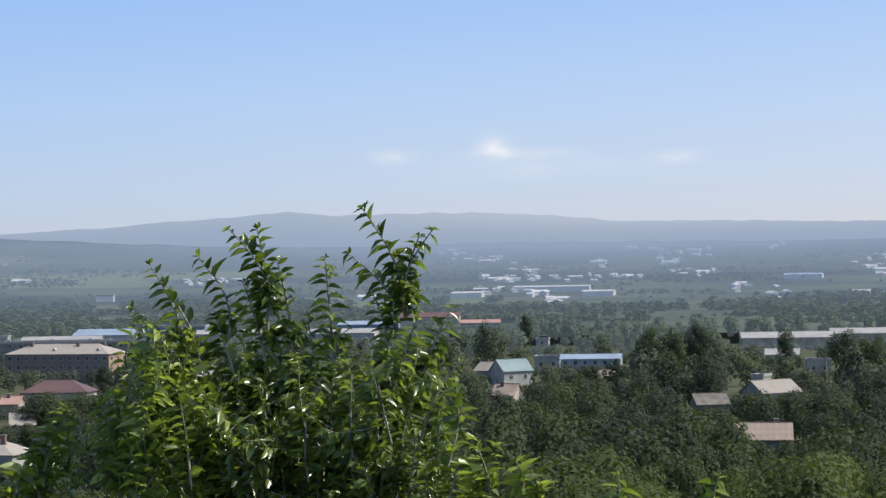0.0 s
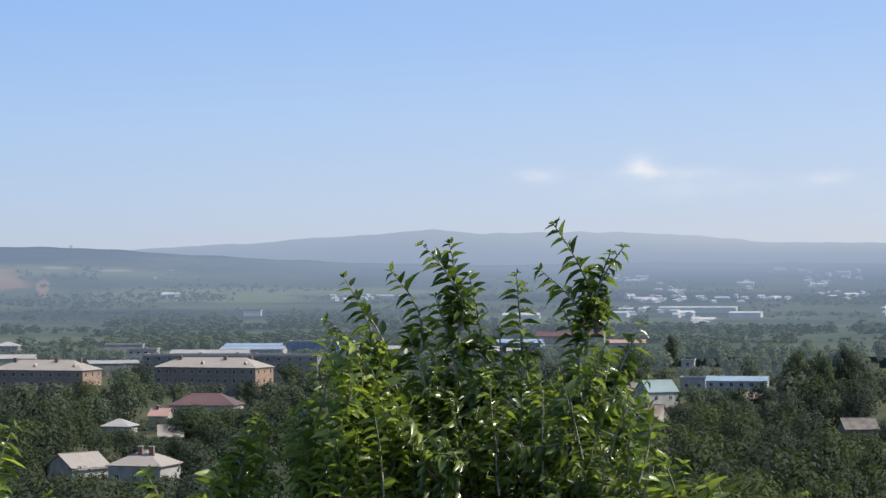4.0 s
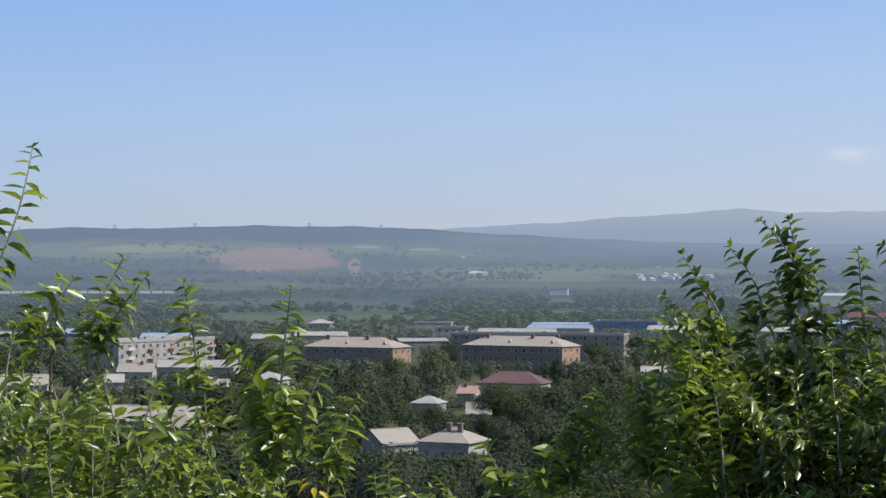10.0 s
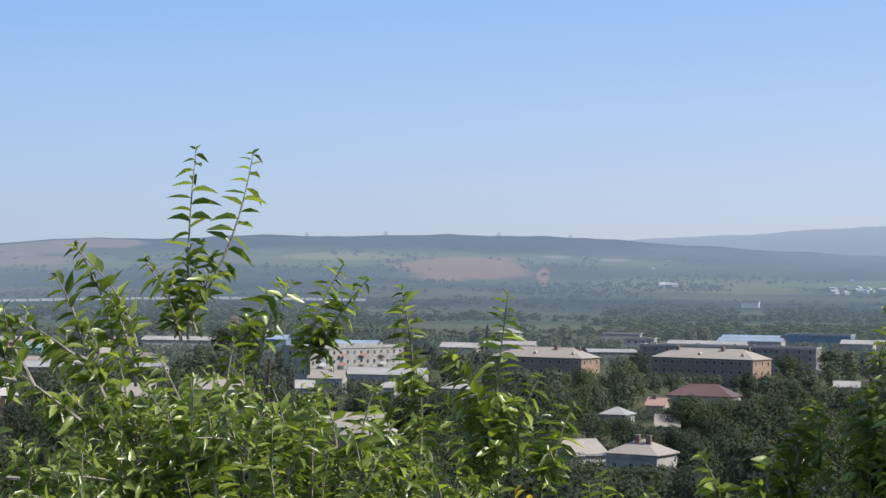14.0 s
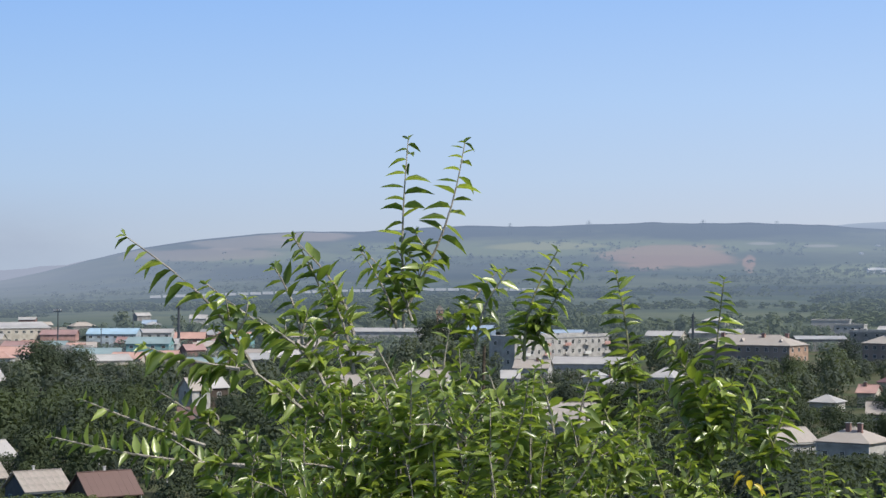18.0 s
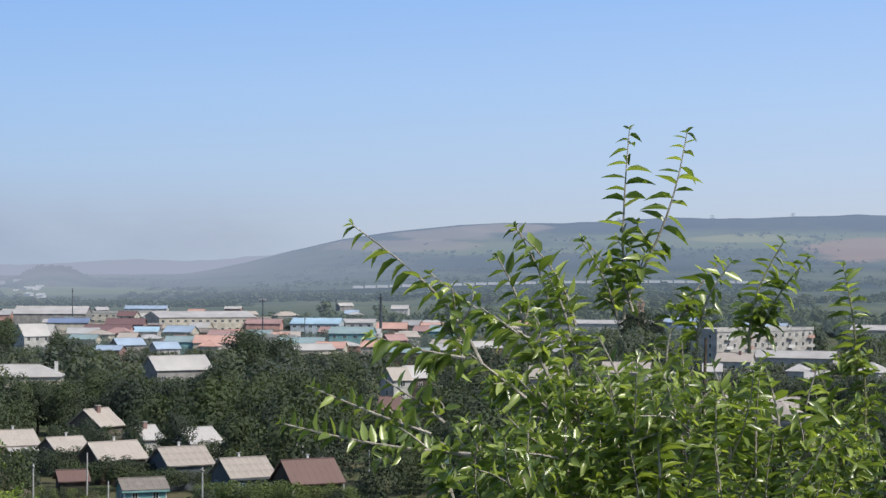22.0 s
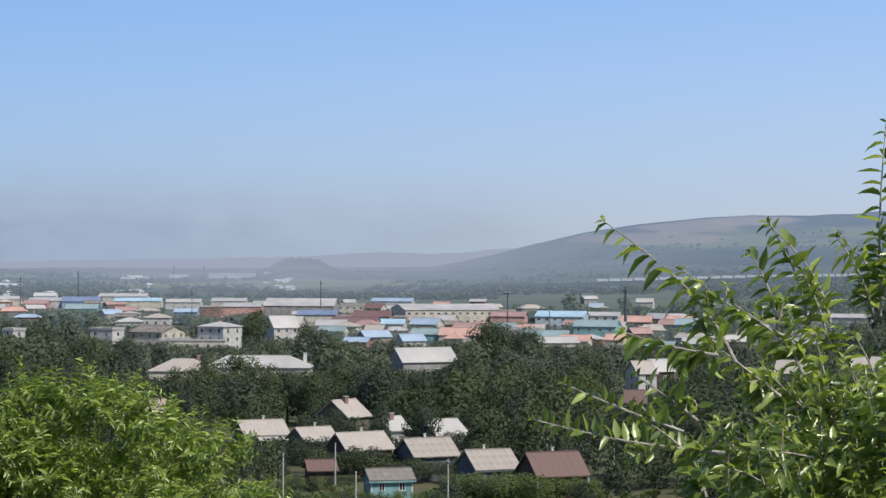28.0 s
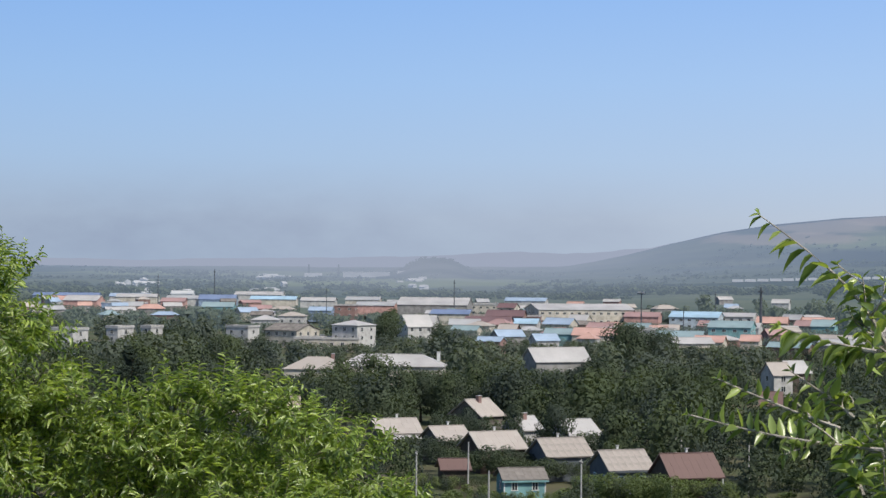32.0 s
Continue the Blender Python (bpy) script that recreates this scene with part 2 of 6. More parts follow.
def leafy(name, color, pale, translucent=0.35, rough=0.45, spec=0.4, islands=True, glow=None, toward=None, rare=1.2):
    """Foliage: each leaf its own tint, light passes through it. toward: a second tint for whole trees. glow: haze
    painted in as emission.
    """
    m = bpy.data.materials.new(name)
    m.use_nodes = True
    n, l = m.node_tree.nodes, m.node_tree.links
    bsdf = n["Principled BSDF"]
    mix = n.new("ShaderNodeMix")
    mix.data_type = "RGBA"
    mix.inputs[6].default_value, mix.inputs[7].default_value = (*color, 1), (*pale, 1)
    if islands:
        chance = n.new("ShaderNodeNewGeometry").outputs["Random Per Island"]
    else:
        chance = n.new("ShaderNodeObjectInfo").outputs["Random"]
    few = n.new("ShaderNodeMath")
    few.operation = "POWER"
    few.inputs[1].default_value = rare
    l.new(chance, few.inputs[0])
    l.new(few.outputs[0], mix.inputs[0])
    col = mix.outputs[2]
    tc, noise_ = n.new("ShaderNodeTexCoord"), n.new("ShaderNodeTexNoise")
    if toward:
        broad = n.new("ShaderNodeMix")
        broad.data_type = "RGBA"
        noise_.inputs["Scale"].default_value = toward[1]
        l.new(n.new("ShaderNodeNewGeometry").outputs["Position"], noise_.inputs["Vector"])
        mr = n.new("ShaderNodeMapRange")
        mr.inputs["From Min"].default_value, mr.inputs["From Max"].default_value = 0.4, 0.65
        l.new(noise_.outputs["Fac"], mr.inputs["Value"])
        l.new(mr.outputs[0], broad.inputs[0])
        l.new(col, broad.inputs[6])
        broad.inputs[7].default_value = (*toward[0], 1)
        col = broad.outputs[2]
    l.new(col, bsdf.inputs["Base Color"])
    bsdf.inputs["Roughness"].default_value, bsdf.inputs["Specular IOR Level"].default_value = rough, spec
    tr, ms = n.new("ShaderNodeBsdfTranslucent"), n.new("ShaderNodeMixShader")
    warm = n.new("ShaderNodeMix")
    warm.data_type, warm.blend_type = "RGBA", "MULTIPLY"
    warm.inputs[0].default_value = 1.0
    warm.inputs[7].default_value = (1.0, 1.0, 0.45, 1)
    bright = n.new("ShaderNodeHueSaturation")
    bright.inputs["Value"].default_value = 1.7
    l.new(col, bright.inputs["Color"])
    l.new(bright.outputs[0], warm.inputs[6])
    l.new(warm.outputs[2], tr.inputs[0])
    ms.inputs[0].default_value = translucent
    l.new(bsdf.outputs[0], ms.inputs[1])
    l.new(tr.outputs[0], ms.inputs[2])
    last = ms.outputs[0]
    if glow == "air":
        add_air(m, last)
        last = None
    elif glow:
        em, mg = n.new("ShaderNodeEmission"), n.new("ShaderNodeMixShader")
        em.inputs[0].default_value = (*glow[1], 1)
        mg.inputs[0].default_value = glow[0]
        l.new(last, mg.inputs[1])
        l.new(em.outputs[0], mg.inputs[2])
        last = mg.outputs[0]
    if last:
        l.new(last, n["Material Output"].inputs[0])
    MATS[name] = m
    return m


material("slate", (0.345, 0.31, 0.28), 0.85, 0.22, 0.35, 5, spread=0.1, stain=(0.32, 0.285, 0.25))
material("slate_mid", (0.34, 0.30, 0.265), 0.85, 0.25, 0.5, 6, spread=0.08, stain=(0.19, 0.175, 0.16))
material("slate_dark", (0.2, 0.18, 0.16), 0.85, 0.3, 0.6, 6, spread=0.2)
material("slate_brown", (0.36, 0.29, 0.24), 0.85, 0.25, 0.4, 6, spread=0.1)
for nm, col in (("white", (0.415, 0.40, 0.385)), ("grey", (0.36, 0.36, 0.36)), ("blue", (0.31, 0.39, 0.49)), ("paleblue", (0.34, 0.48, 0.58)), ("darkblue", (0.17, 0.22, 0.34)), ("teal", (0.24, 0.32, 0.33)),
                ("red", (0.35, 0.225, 0.21)), ("orange", (0.50, 0.31, 0.255)), ("maroon", (0.165, 0.10, 0.10)), ("brown", (0.15, 0.095, 0.082)), ("pink", (0.46, 0.29, 0.25))):
    material("roof_" + nm, col, 0.55, 0.16, 0.12, 2.0, bump=0.1, spread=0.05, spec=0.4)
for nm, col in (("plaster_white", (0.47, 0.46, 0.44)), ("plaster_cream", (0.5, 0.46, 0.39)), ("plaster_grey", (0.28, 0.27, 0.26)), ("plaster_pink", (0.5, 0.3, 0.26)), ("panel", (0.41, 0.395, 0.37)),
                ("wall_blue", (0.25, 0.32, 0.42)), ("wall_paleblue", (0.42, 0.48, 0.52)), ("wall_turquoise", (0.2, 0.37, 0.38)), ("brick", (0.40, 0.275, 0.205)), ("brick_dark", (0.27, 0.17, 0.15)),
                ("wood_grey", (0.14, 0.125, 0.11)), ("wood_dark", (0.075, 0.06, 0.05)), ("wood_blue", (0.10, 0.115, 0.13))):
    material(nm, col, 0.9, 0.22, 0.5, 7, spread=0.05)
# brick with the shade of the blocks' long fronts painted in
material("brick_shaded", (0.27, 0.225, 0.20), 0.9, 0.25, 0.3, 5, spread=0.05, stain=(0.20, 0.175, 0.165))
material("trim_white", (0.6, 0.6, 0.58), 0.7, 0.12, 2, 10)
material("trim_blue", (0.36, 0.50, 0.58), 0.7, 0.12, 2, 10)
material("bark", (0.10, 0.08, 0.06), 0.9, 0.4, 3, 30, bump=0.6)
material("twig", (0.40, 0.365, 0.31), 0.8, 0.3, 20, 120, bump=0.3)
material("twig_green", (0.27, 0.27, 0.15), 0.7, 0.3, 20, 120, bump=0.3)
material("concrete", (0.42, 0.41, 0.39), 0.85, 0.2, 1, 12)
material("steel", (0.12, 0.13, 0.14), 0.5, 0.2, 1, 8, metal=0.6)
material("wire", (0.03, 0.03, 0.03), 0.6, 0.1)
material("soil_grass", (0.05, 0.075, 0.028), 0.95, 0.35, 0.05, 0.9, bump=0.8, stain=(0.10, 0.085, 0.05))
glass = material("glass", (0.03, 0.035, 0.04), 0.12, 0.1, 0.5, 3, bump=0, spec=0.8)

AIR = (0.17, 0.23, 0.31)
# far surfaces: haze is painted over their own colours as emission
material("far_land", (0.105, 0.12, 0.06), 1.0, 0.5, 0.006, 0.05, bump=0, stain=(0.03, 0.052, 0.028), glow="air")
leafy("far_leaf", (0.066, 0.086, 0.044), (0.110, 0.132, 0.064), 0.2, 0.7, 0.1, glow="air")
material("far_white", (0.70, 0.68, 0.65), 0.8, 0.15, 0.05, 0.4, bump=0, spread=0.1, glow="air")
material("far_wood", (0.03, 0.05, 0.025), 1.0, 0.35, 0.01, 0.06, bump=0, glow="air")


def fields(m, rows):
    """Bare slopes, meadows and woods of the far land, each with a ragged soft border. Rows: heading and height range in degrees, colour, strength."""
    n, l = m.node_tree.nodes, m.node_tree.links
    _, _, az, el, _, calc = far_air(m.node_tree)
    pos = n.new("ShaderNodeNewGeometry").outputs["Position"]
    noi, fine = n.new("ShaderNodeTexNoise"), n.new("ShaderNodeTexNoise")
    noi.inputs["Scale"].default_value, noi.inputs["Detail"].default_value = 0.007, 6
    fine.inputs["Scale"].default_value, fine.inputs["Detail"].default_value = 0.02, 6
    l.new(pos, noi.inputs["Vector"])
    l.new(pos, fine.inputs["Vector"])
    ragged = calc("MULTIPLY_ADD", noi.outputs["Fac"], 3.4, -2.0)
    grain = calc("MULTIPLY_ADD", fine.outputs["Fac"], 2.0, -1.0)
    shift = calc("ADD", ragged, grain)
    base = n["Principled BSDF"].inputs["Base Color"]
    col = base.links[0].from_socket
    for a0, a1, e0, e1, c, gain in rows:
        dx = calc("DIVIDE", calc("SUBTRACT", az, (a0 + a1) / 2), (a1 - a0) / 2)
        dz = calc("DIVIDE", calc("SUBTRACT", el, (e0 + e1) / 2), (e1 - e0) / 2)
        r2 = calc("ADD", calc("MULTIPLY", dx, dx), calc("MULTIPLY", dz, dz))
        inside = calc("SUBTRACT", 1.0, calc("ADD", r2, shift))
        cover = n.new("ShaderNodeMapRange")
        cover.interpolation_type = "SMOOTHSTEP"
        cover.inputs["From Min"].default_value, cover.inputs["From Max"].default_value = -0.35, 0.75
        cover.inputs["To Max"].default_value = gain
        l.new(inside, cover.inputs["Value"])
        mix = n.new("ShaderNodeMix")
        mix.data_type = "RGBA"
        l.new(cover.outputs[0], mix.inputs[0])
        l.new(col, mix.inputs[6])
        mix.inputs[7].default_value = (*c, 1)
        col = mix.outputs[2]
    l.new(col, base)


soil_, dry_, green_, dark_ = (0.44, 0.25, 0.16), (0.36, 0.27, 0.20), (0.20, 0.235, 0.085), (0.012, 0.022, 0.02)
fields(MATS["far_land"], [
    (-27.5, -12.5, 0.60, 1.05, green_, 0.6), (-31.5, -26.0, 0.30, 0.66, green_, 0.6), (-14.8, -5.0, -0.05, 0.35, green_, 0.7), (-6.5, 2.0, -0.78, -0.52, green_, 0.4),
    (-23.6, -20.0, 0.76, 0.98, (0.32, 0.31, 0.12), 0.8), (-48.5, -38.0, -0.88, -0.64, green_, 0.8), (-52.5, -42.5, -0.60, -0.47, green_, 0.7),
    (-25.5, -10.5, 1.06, 1.75, dark_, 0.85), (-28.8, -23.5, 0.98, 1.5, dark_, 0.7), (-33.0, -20.0, -0.15, 0.34, dark_, 0.7), (-33.4, -30.0, 0.62, 1.3, dark_, 0.5),
    (-22.5, -6.0, -0.58, -0.30, dark_, 0.7), (-8.0, 14.0, -0.08, 0.16, dark_, 0.7), (-3.0, 14.0, 0.60, 0.88, dark_, 0.6),
    (-20.0, -16.3, 0.25, 0.84, soil_, 0.65), (-29.8, -27.4, 1.0, 1.26, dry_, 0.8), (-34.4, -30.0, 0.45, 0.78, dry_, 0.65), (-32.8, -29.2, 0.80, 1.12, (0.42, 0.33, 0.25), 0.6), (-15.95, -15.6, 0.1, 0.6, soil_, 0.7),
    (-15.8, -15.0, 0.88, 0.96, (0.42, 0.38, 0.33), 0.7), (-14.2, -13.3, 0.81, 0.88, (0.42, 0.38, 0.33), 0.7)])
# nearly all emission: haze painted in the colour of the sky at the horizon
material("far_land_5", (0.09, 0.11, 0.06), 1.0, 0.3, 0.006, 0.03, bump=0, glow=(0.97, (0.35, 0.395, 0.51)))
for nm, single in (("", True), ("_single", False)):
    leafy("leaf_plum" + nm, (0.055, 0.094, 0.020), (0.27, 0.35, 0.085), 0.40, 0.32, 1.0, islands=single, rare=1.9)
    leafy("leaf_shrub" + nm, (0.090, 0.142, 0.031), (0.38, 0.46, 0.12), 0.42, 0.34, 1.0, islands=single, rare=1.7)
    leafy("leaf_willow" + nm, (0.088, 0.142, 0.026), (0.36, 0.45, 0.10), 0.45, 0.38, 0.8, islands=single, rare=1.6)
# next two: distance haze painted into the leaf colour, leaf_belt also glows with it
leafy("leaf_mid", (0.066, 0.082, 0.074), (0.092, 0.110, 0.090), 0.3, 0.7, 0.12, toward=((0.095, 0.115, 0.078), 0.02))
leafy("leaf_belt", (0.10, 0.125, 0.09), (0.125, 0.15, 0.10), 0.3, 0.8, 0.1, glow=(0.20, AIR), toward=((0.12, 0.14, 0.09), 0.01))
leafy("leaf_conifer", (0.016, 0.024, 0.018), (0.03, 0.042, 0.03), 0.15, 0.8, 0.1)
leafy("leaf_garden", (0.085, 0.115, 0.045), (0.15, 0.19, 0.075), 0.35, 0.6, 0.2)
leafy("leaf_grove", (0.060, 0.080, 0.038), (0.090, 0.116, 0.050), 0.3, 0.75, 0.15, toward=((0.100, 0.130, 0.046), 0.05))
leafy("leaf_wood", (0.042, 0.055, 0.047), (0.060, 0.076, 0.058), 0.25, 0.8, 0.1, toward=((0.072, 0.093, 0.047), 0.045))


# ---- helpers for things and parts ----
def mesh_of(name, verts, faces):
    me = bpy.data.meshes.new(name)
    me.from_pydata([tuple(v) for v in verts], [], [tuple(f) for f in faces])
    me.update()
    return me


def block_mesh(name, verts, quads, mat, normals=None):
    """A mesh from numpy arrays of quads; quick for very many leaves."""
    me = bpy.data.meshes.new(name)
    verts, quads = np.asarray(verts, dtype=np.float32), np.asarray(quads, dtype=np.int32)
    me.vertices.add(len(verts))
    me.vertices.foreach_set("co", verts.ravel())
    me.loops.add(quads.size)
    me.loops.foreach_set("vertex_index", quads.ravel())
    me.polygons.add(len(quads))
    me.polygons.foreach_set("loop_start", np.arange(0, quads.size, quads.shape[1], dtype=np.int32))
    me.polygons.foreach_set("loop_total", np.full(len(quads), quads.shape[1], dtype=np.int32))
    me.update(calc_edges=True)
    me.materials.append(MATS[mat])
    if normals is not None:
        me.polygons.foreach_set("use_smooth", np.ones(len(quads), dtype=bool))
        me.normals_split_custom_set_from_vertices(np.asarray(normals, dtype=np.float32))
    return me


def under(ob, parent):
    ob.parent = parent
    return ob


def part(name, me, mat, parent, label=""):
    if mat and not me.materials:
        me.materials.append(MATS[mat])
    return tagged(under(new(name, me), parent), label)


def root(name, m, label, category, group="", kind=""):
    ob = new(name)
    ob.matrix_basis = m
    return tagged(ob, label, category, group, kind)


def repeat(ob, m):
    """A copy of a thing at the full pose m, whatever the scale of the first one."""
    return copy_thing(ob, m @ Matrix.Diagonal((*(1 / q for q in ob.scale), 1)))


def box(x0, x1, y0, y1, z0, z1):
    v = [(x, y, z) for z in (z0, z1) for y in (y0, y1) for x in (x0, x1)]
    return v, [(0, 2, 3, 1), (4, 5, 7, 6), (0, 1, 5, 4), (2, 6, 7, 3), (0, 4, 6, 2), (1, 3, 7, 5)]


def boxes(name, *specs):
    v, f = [], []
    for s in specs:
        bv, bf = box(*s)
        f += [tuple(i + len(v) for i in q) for q in bf]
        v += bv
    return mesh_of(name, v, f)


def tube(name, pts, radii, sides=6):
    """A tapered tube along a line of points."""
    v, f = [], []
    for k, p in enumerate(pts):
        a = Vector(pts[max(k - 1, 0)])
        b = Vector(pts[min(k + 1, len(pts) - 1)])
        t = (b - a).normalized()
        u = t.orthogonal().normalized()
        w = t.cross(u)
        for s in range(sides):
            ang = 2 * math.pi * s / sides
            v.append(Vector(p) + radii[k] * (math.cos(ang) * u + math.sin(ang) * w))
    for k in range(len(pts) - 1):
        for s in range(sides):
            t = (s + 1) % sides
            f.append((k * sides + s, k * sides + t, (k + 1) * sides + t, (k + 1) * sides + s))
    f += [tuple(range(sides))[::-1], tuple(range((len(pts) - 1) * sides, len(pts) * sides))]
    return mesh_of(name, v, f)

# ---- the land ----
EYE = 34.0
RIDGE_AZ = [-80, -50, -38, -36.2, -35, -33.5, -31.9, -30, -28.6, -26.9, -24.8, -21.5, -18.4, -13.8, -9, -4, 40]
RIDGE_EL = [-0.34, -0.34, -0.28, 0.12, 0.44, 0.76, 1.0, 1.24, 1.35, 1.28, 1.41, 1.5, 1.58, 1.46, 1.2, 1.0, 0.95]
FAR_AZ = [-80, -53, -48, -44, -42, -39, -35, -24, -14, -9.4, -6.3, -4.5, -3, -1, 2.6, 5.2, 8.5, 12.8, 40]
FAR_EL = [-0.2, -0.2, -0.14, -0.05, 0.02, 0.12, 0.30, 0.9, 1.45, 1.63, 1.94, 2.03, 1.9, 2.0, 1.89, 1.58, 1.55, 1.5, 1.4]


def terrain(x, y):
    """Height of the land: a hillside under the viewpoint, a flat valley, then land rising to the ridges."""
    d, az = math.hypot(x, y), math.degrees(math.atan2(x, y))
    if d < 1000:
        ahead = -0.342 * x + 0.94 * y
        k = min(max((ahead - 1.0) / 150, 0), 1)
        return 32.35 * (1 - k) ** 2.2 if ahead > 1 else 32.35
    w = min(max((az + 40) / 16, 0), 1)
    w = w * w * (3 - 2 * w)
    crest, far = np.interp(az, RIDGE_AZ, RIDGE_EL), np.interp(az, FAR_AZ, FAR_EL)
    low = lambda a, b: a + (b - a) * w
    el = np.interp(d, [1000, 1500, 2200, 2900, 3400, 3800, 4300, 4850, 5200],
                   [-1.948, low(-1.3, -1.05), low(-0.82, -0.45), low(-0.52, 0.2), crest, crest - low(0, 0.35), min(crest - low(0, 0.3), far - low(0.03, 0.3)), far, far - 0.1])
    z = EYE + d * math.tan(math.radians(el))
    knoll = math.exp(-abs((az + 41.75) / 1.0) ** 2.8 - ((d - 2800) / 260) ** 2)
    return z + 24 * knoll


def sheet(name, az0, az1, na, ds, mat, lift=0.0, rough=0.0, sink=0.0):
    az, v, f = np.radians(np.linspace(az0, az1, na)), [], []
    for d in ds:
        for a in az:
            x, y = d * math.sin(a), d * math.cos(a)
            z = terrain(x, y) + lift - sink * min(max((d - 1100) / 300, 0), 1)
            if rough and d > 1000:
                z += rough * d * 0.001 * noise.noise((x * 0.004, y * 0.004, 0.3)) + 0.4 * rough * d * 0.001 * noise.noise((x * 0.02, y * 0.02, 0.9))
            v.append((x, y, z))
    for i in range(len(ds) - 1):
        for j in range(na - 1):
            f.append((i * na + j, i * na + j + 1, (i + 1) * na + j + 1, (i + 1) * na + j))
    me = mesh_of(name, v, f)
    me.materials.append(MATS[mat])
    for p in me.polygons:
        p.use_smooth = True
    return new(name, me)


rings = [0.002, 0.3, 1, 1.6, 2.5, 4, 6, 9, 14, 20, 30, 45, 65, 90, 115, 140, 170, 220, 320, 480, 700, 1000, 1300, 1700, 2200, 2900, 3400, 3800, 4300, 4850, 4980]
tagged(sheet("ground", -180, 180, 145, rings, "soil_grass", -0.6, sink=26.0), "grassy hillside and valley floor with bare earth patches", "ground", kind="structure")
ZONES = [1150, 1500, 2000, 2700, 3430, 4960]
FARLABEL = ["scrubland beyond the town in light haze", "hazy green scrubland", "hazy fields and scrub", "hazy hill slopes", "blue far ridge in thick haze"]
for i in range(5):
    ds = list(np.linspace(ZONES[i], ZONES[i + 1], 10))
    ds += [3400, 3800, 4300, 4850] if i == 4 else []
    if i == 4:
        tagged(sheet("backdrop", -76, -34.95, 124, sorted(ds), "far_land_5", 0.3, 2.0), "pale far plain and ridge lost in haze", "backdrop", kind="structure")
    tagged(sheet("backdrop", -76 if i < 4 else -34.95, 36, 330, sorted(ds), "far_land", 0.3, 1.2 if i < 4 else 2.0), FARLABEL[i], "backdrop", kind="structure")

# ---- buildings ----
FOOT, VIEWS = [], []
rnd = random.Random(7)
WIN = {}


def window_mesh(w, h):
    """A frame with a sill and a cross bar, and its pane, shared by all windows of one size."""
    key = (round(w, 1), round(h, 1))
    if key not in WIN:
        a, b, t = w / 2, h / 2, 0.09
        fr = boxes("window", (-a, a, -0.06, 0.02, b - t, b), (-a - 0.08, a + 0.08, -0.12, 0.02, -b, -b + t), (-a, -a + t, -0.06, 0.02, -b + t, b - t), (a - t, a, -0.06, 0.02, -b + t, b - t),
                   (-0.04, 0.04, -0.05, 0.02, -b + t, b - t))
        pa = boxes("pane", (-a + t, -0.04, -0.03, 0.01, -b + t, b - t), (0.04, a - t, -0.03, 0.01, -b + t, b - t))
        pa.materials.append(MATS["glass"])
        WIN[key] = (fr, pa)
    return WIN[key]


def window(parent, x, y, z, rz, w, h, trim):
    fr, pa = window_mesh(w, h)
    key = trim + fr.name
    if key not in WIN:
        c = fr.copy()
        c.materials.clear()
        c.materials.append(MATS[trim])
        WIN[key] = c
    ob = new("window", WIN[key])
    ob.parent, ob.matrix_basis = parent, pose(x, y, z, 0, 0, rz)
    under(new("pane", pa), ob)


def slope_sheets(parent, half, run, z0, rise, mat, name):
    """Overlapping slate sheets, one by one, on both sides of a gable roof."""
    sx, rows = 1.1, 3
    nx = max(2, round(2 * half / sx))
    sx = 2 * half / nx
    length = math.hypot(run, rise)
    sy = length / rows
    me = boxes(name, (-sx / 2 + 0.007, sx / 2 - 0.007, 0, sy + 0.12, 0, 0.03))
    me.materials.append(MATS[mat])
    tilt = math.degrees(math.atan2(rise, run))
    for side in (0, 180):
        for i in range(nx):
            for r in range(rows):
                ob = new(name, me)
                s = r * sy - 0.06
                y, z = -run + s * math.cos(radians(tilt)), z0 + s * math.sin(radians(tilt)) + 0.10 + 0.02 * (rows - r)
                m = pose(0, 0, 0, 0, 0, side) @ pose(-half + (i + 0.5) * sx, y, z, tilt + rnd.uniform(-0.4, 0.6), rnd.uniform(-0.3, 0.3), rnd.uniform(-0.3, 0.3))
                ob.parent, ob.matrix_basis = parent, m


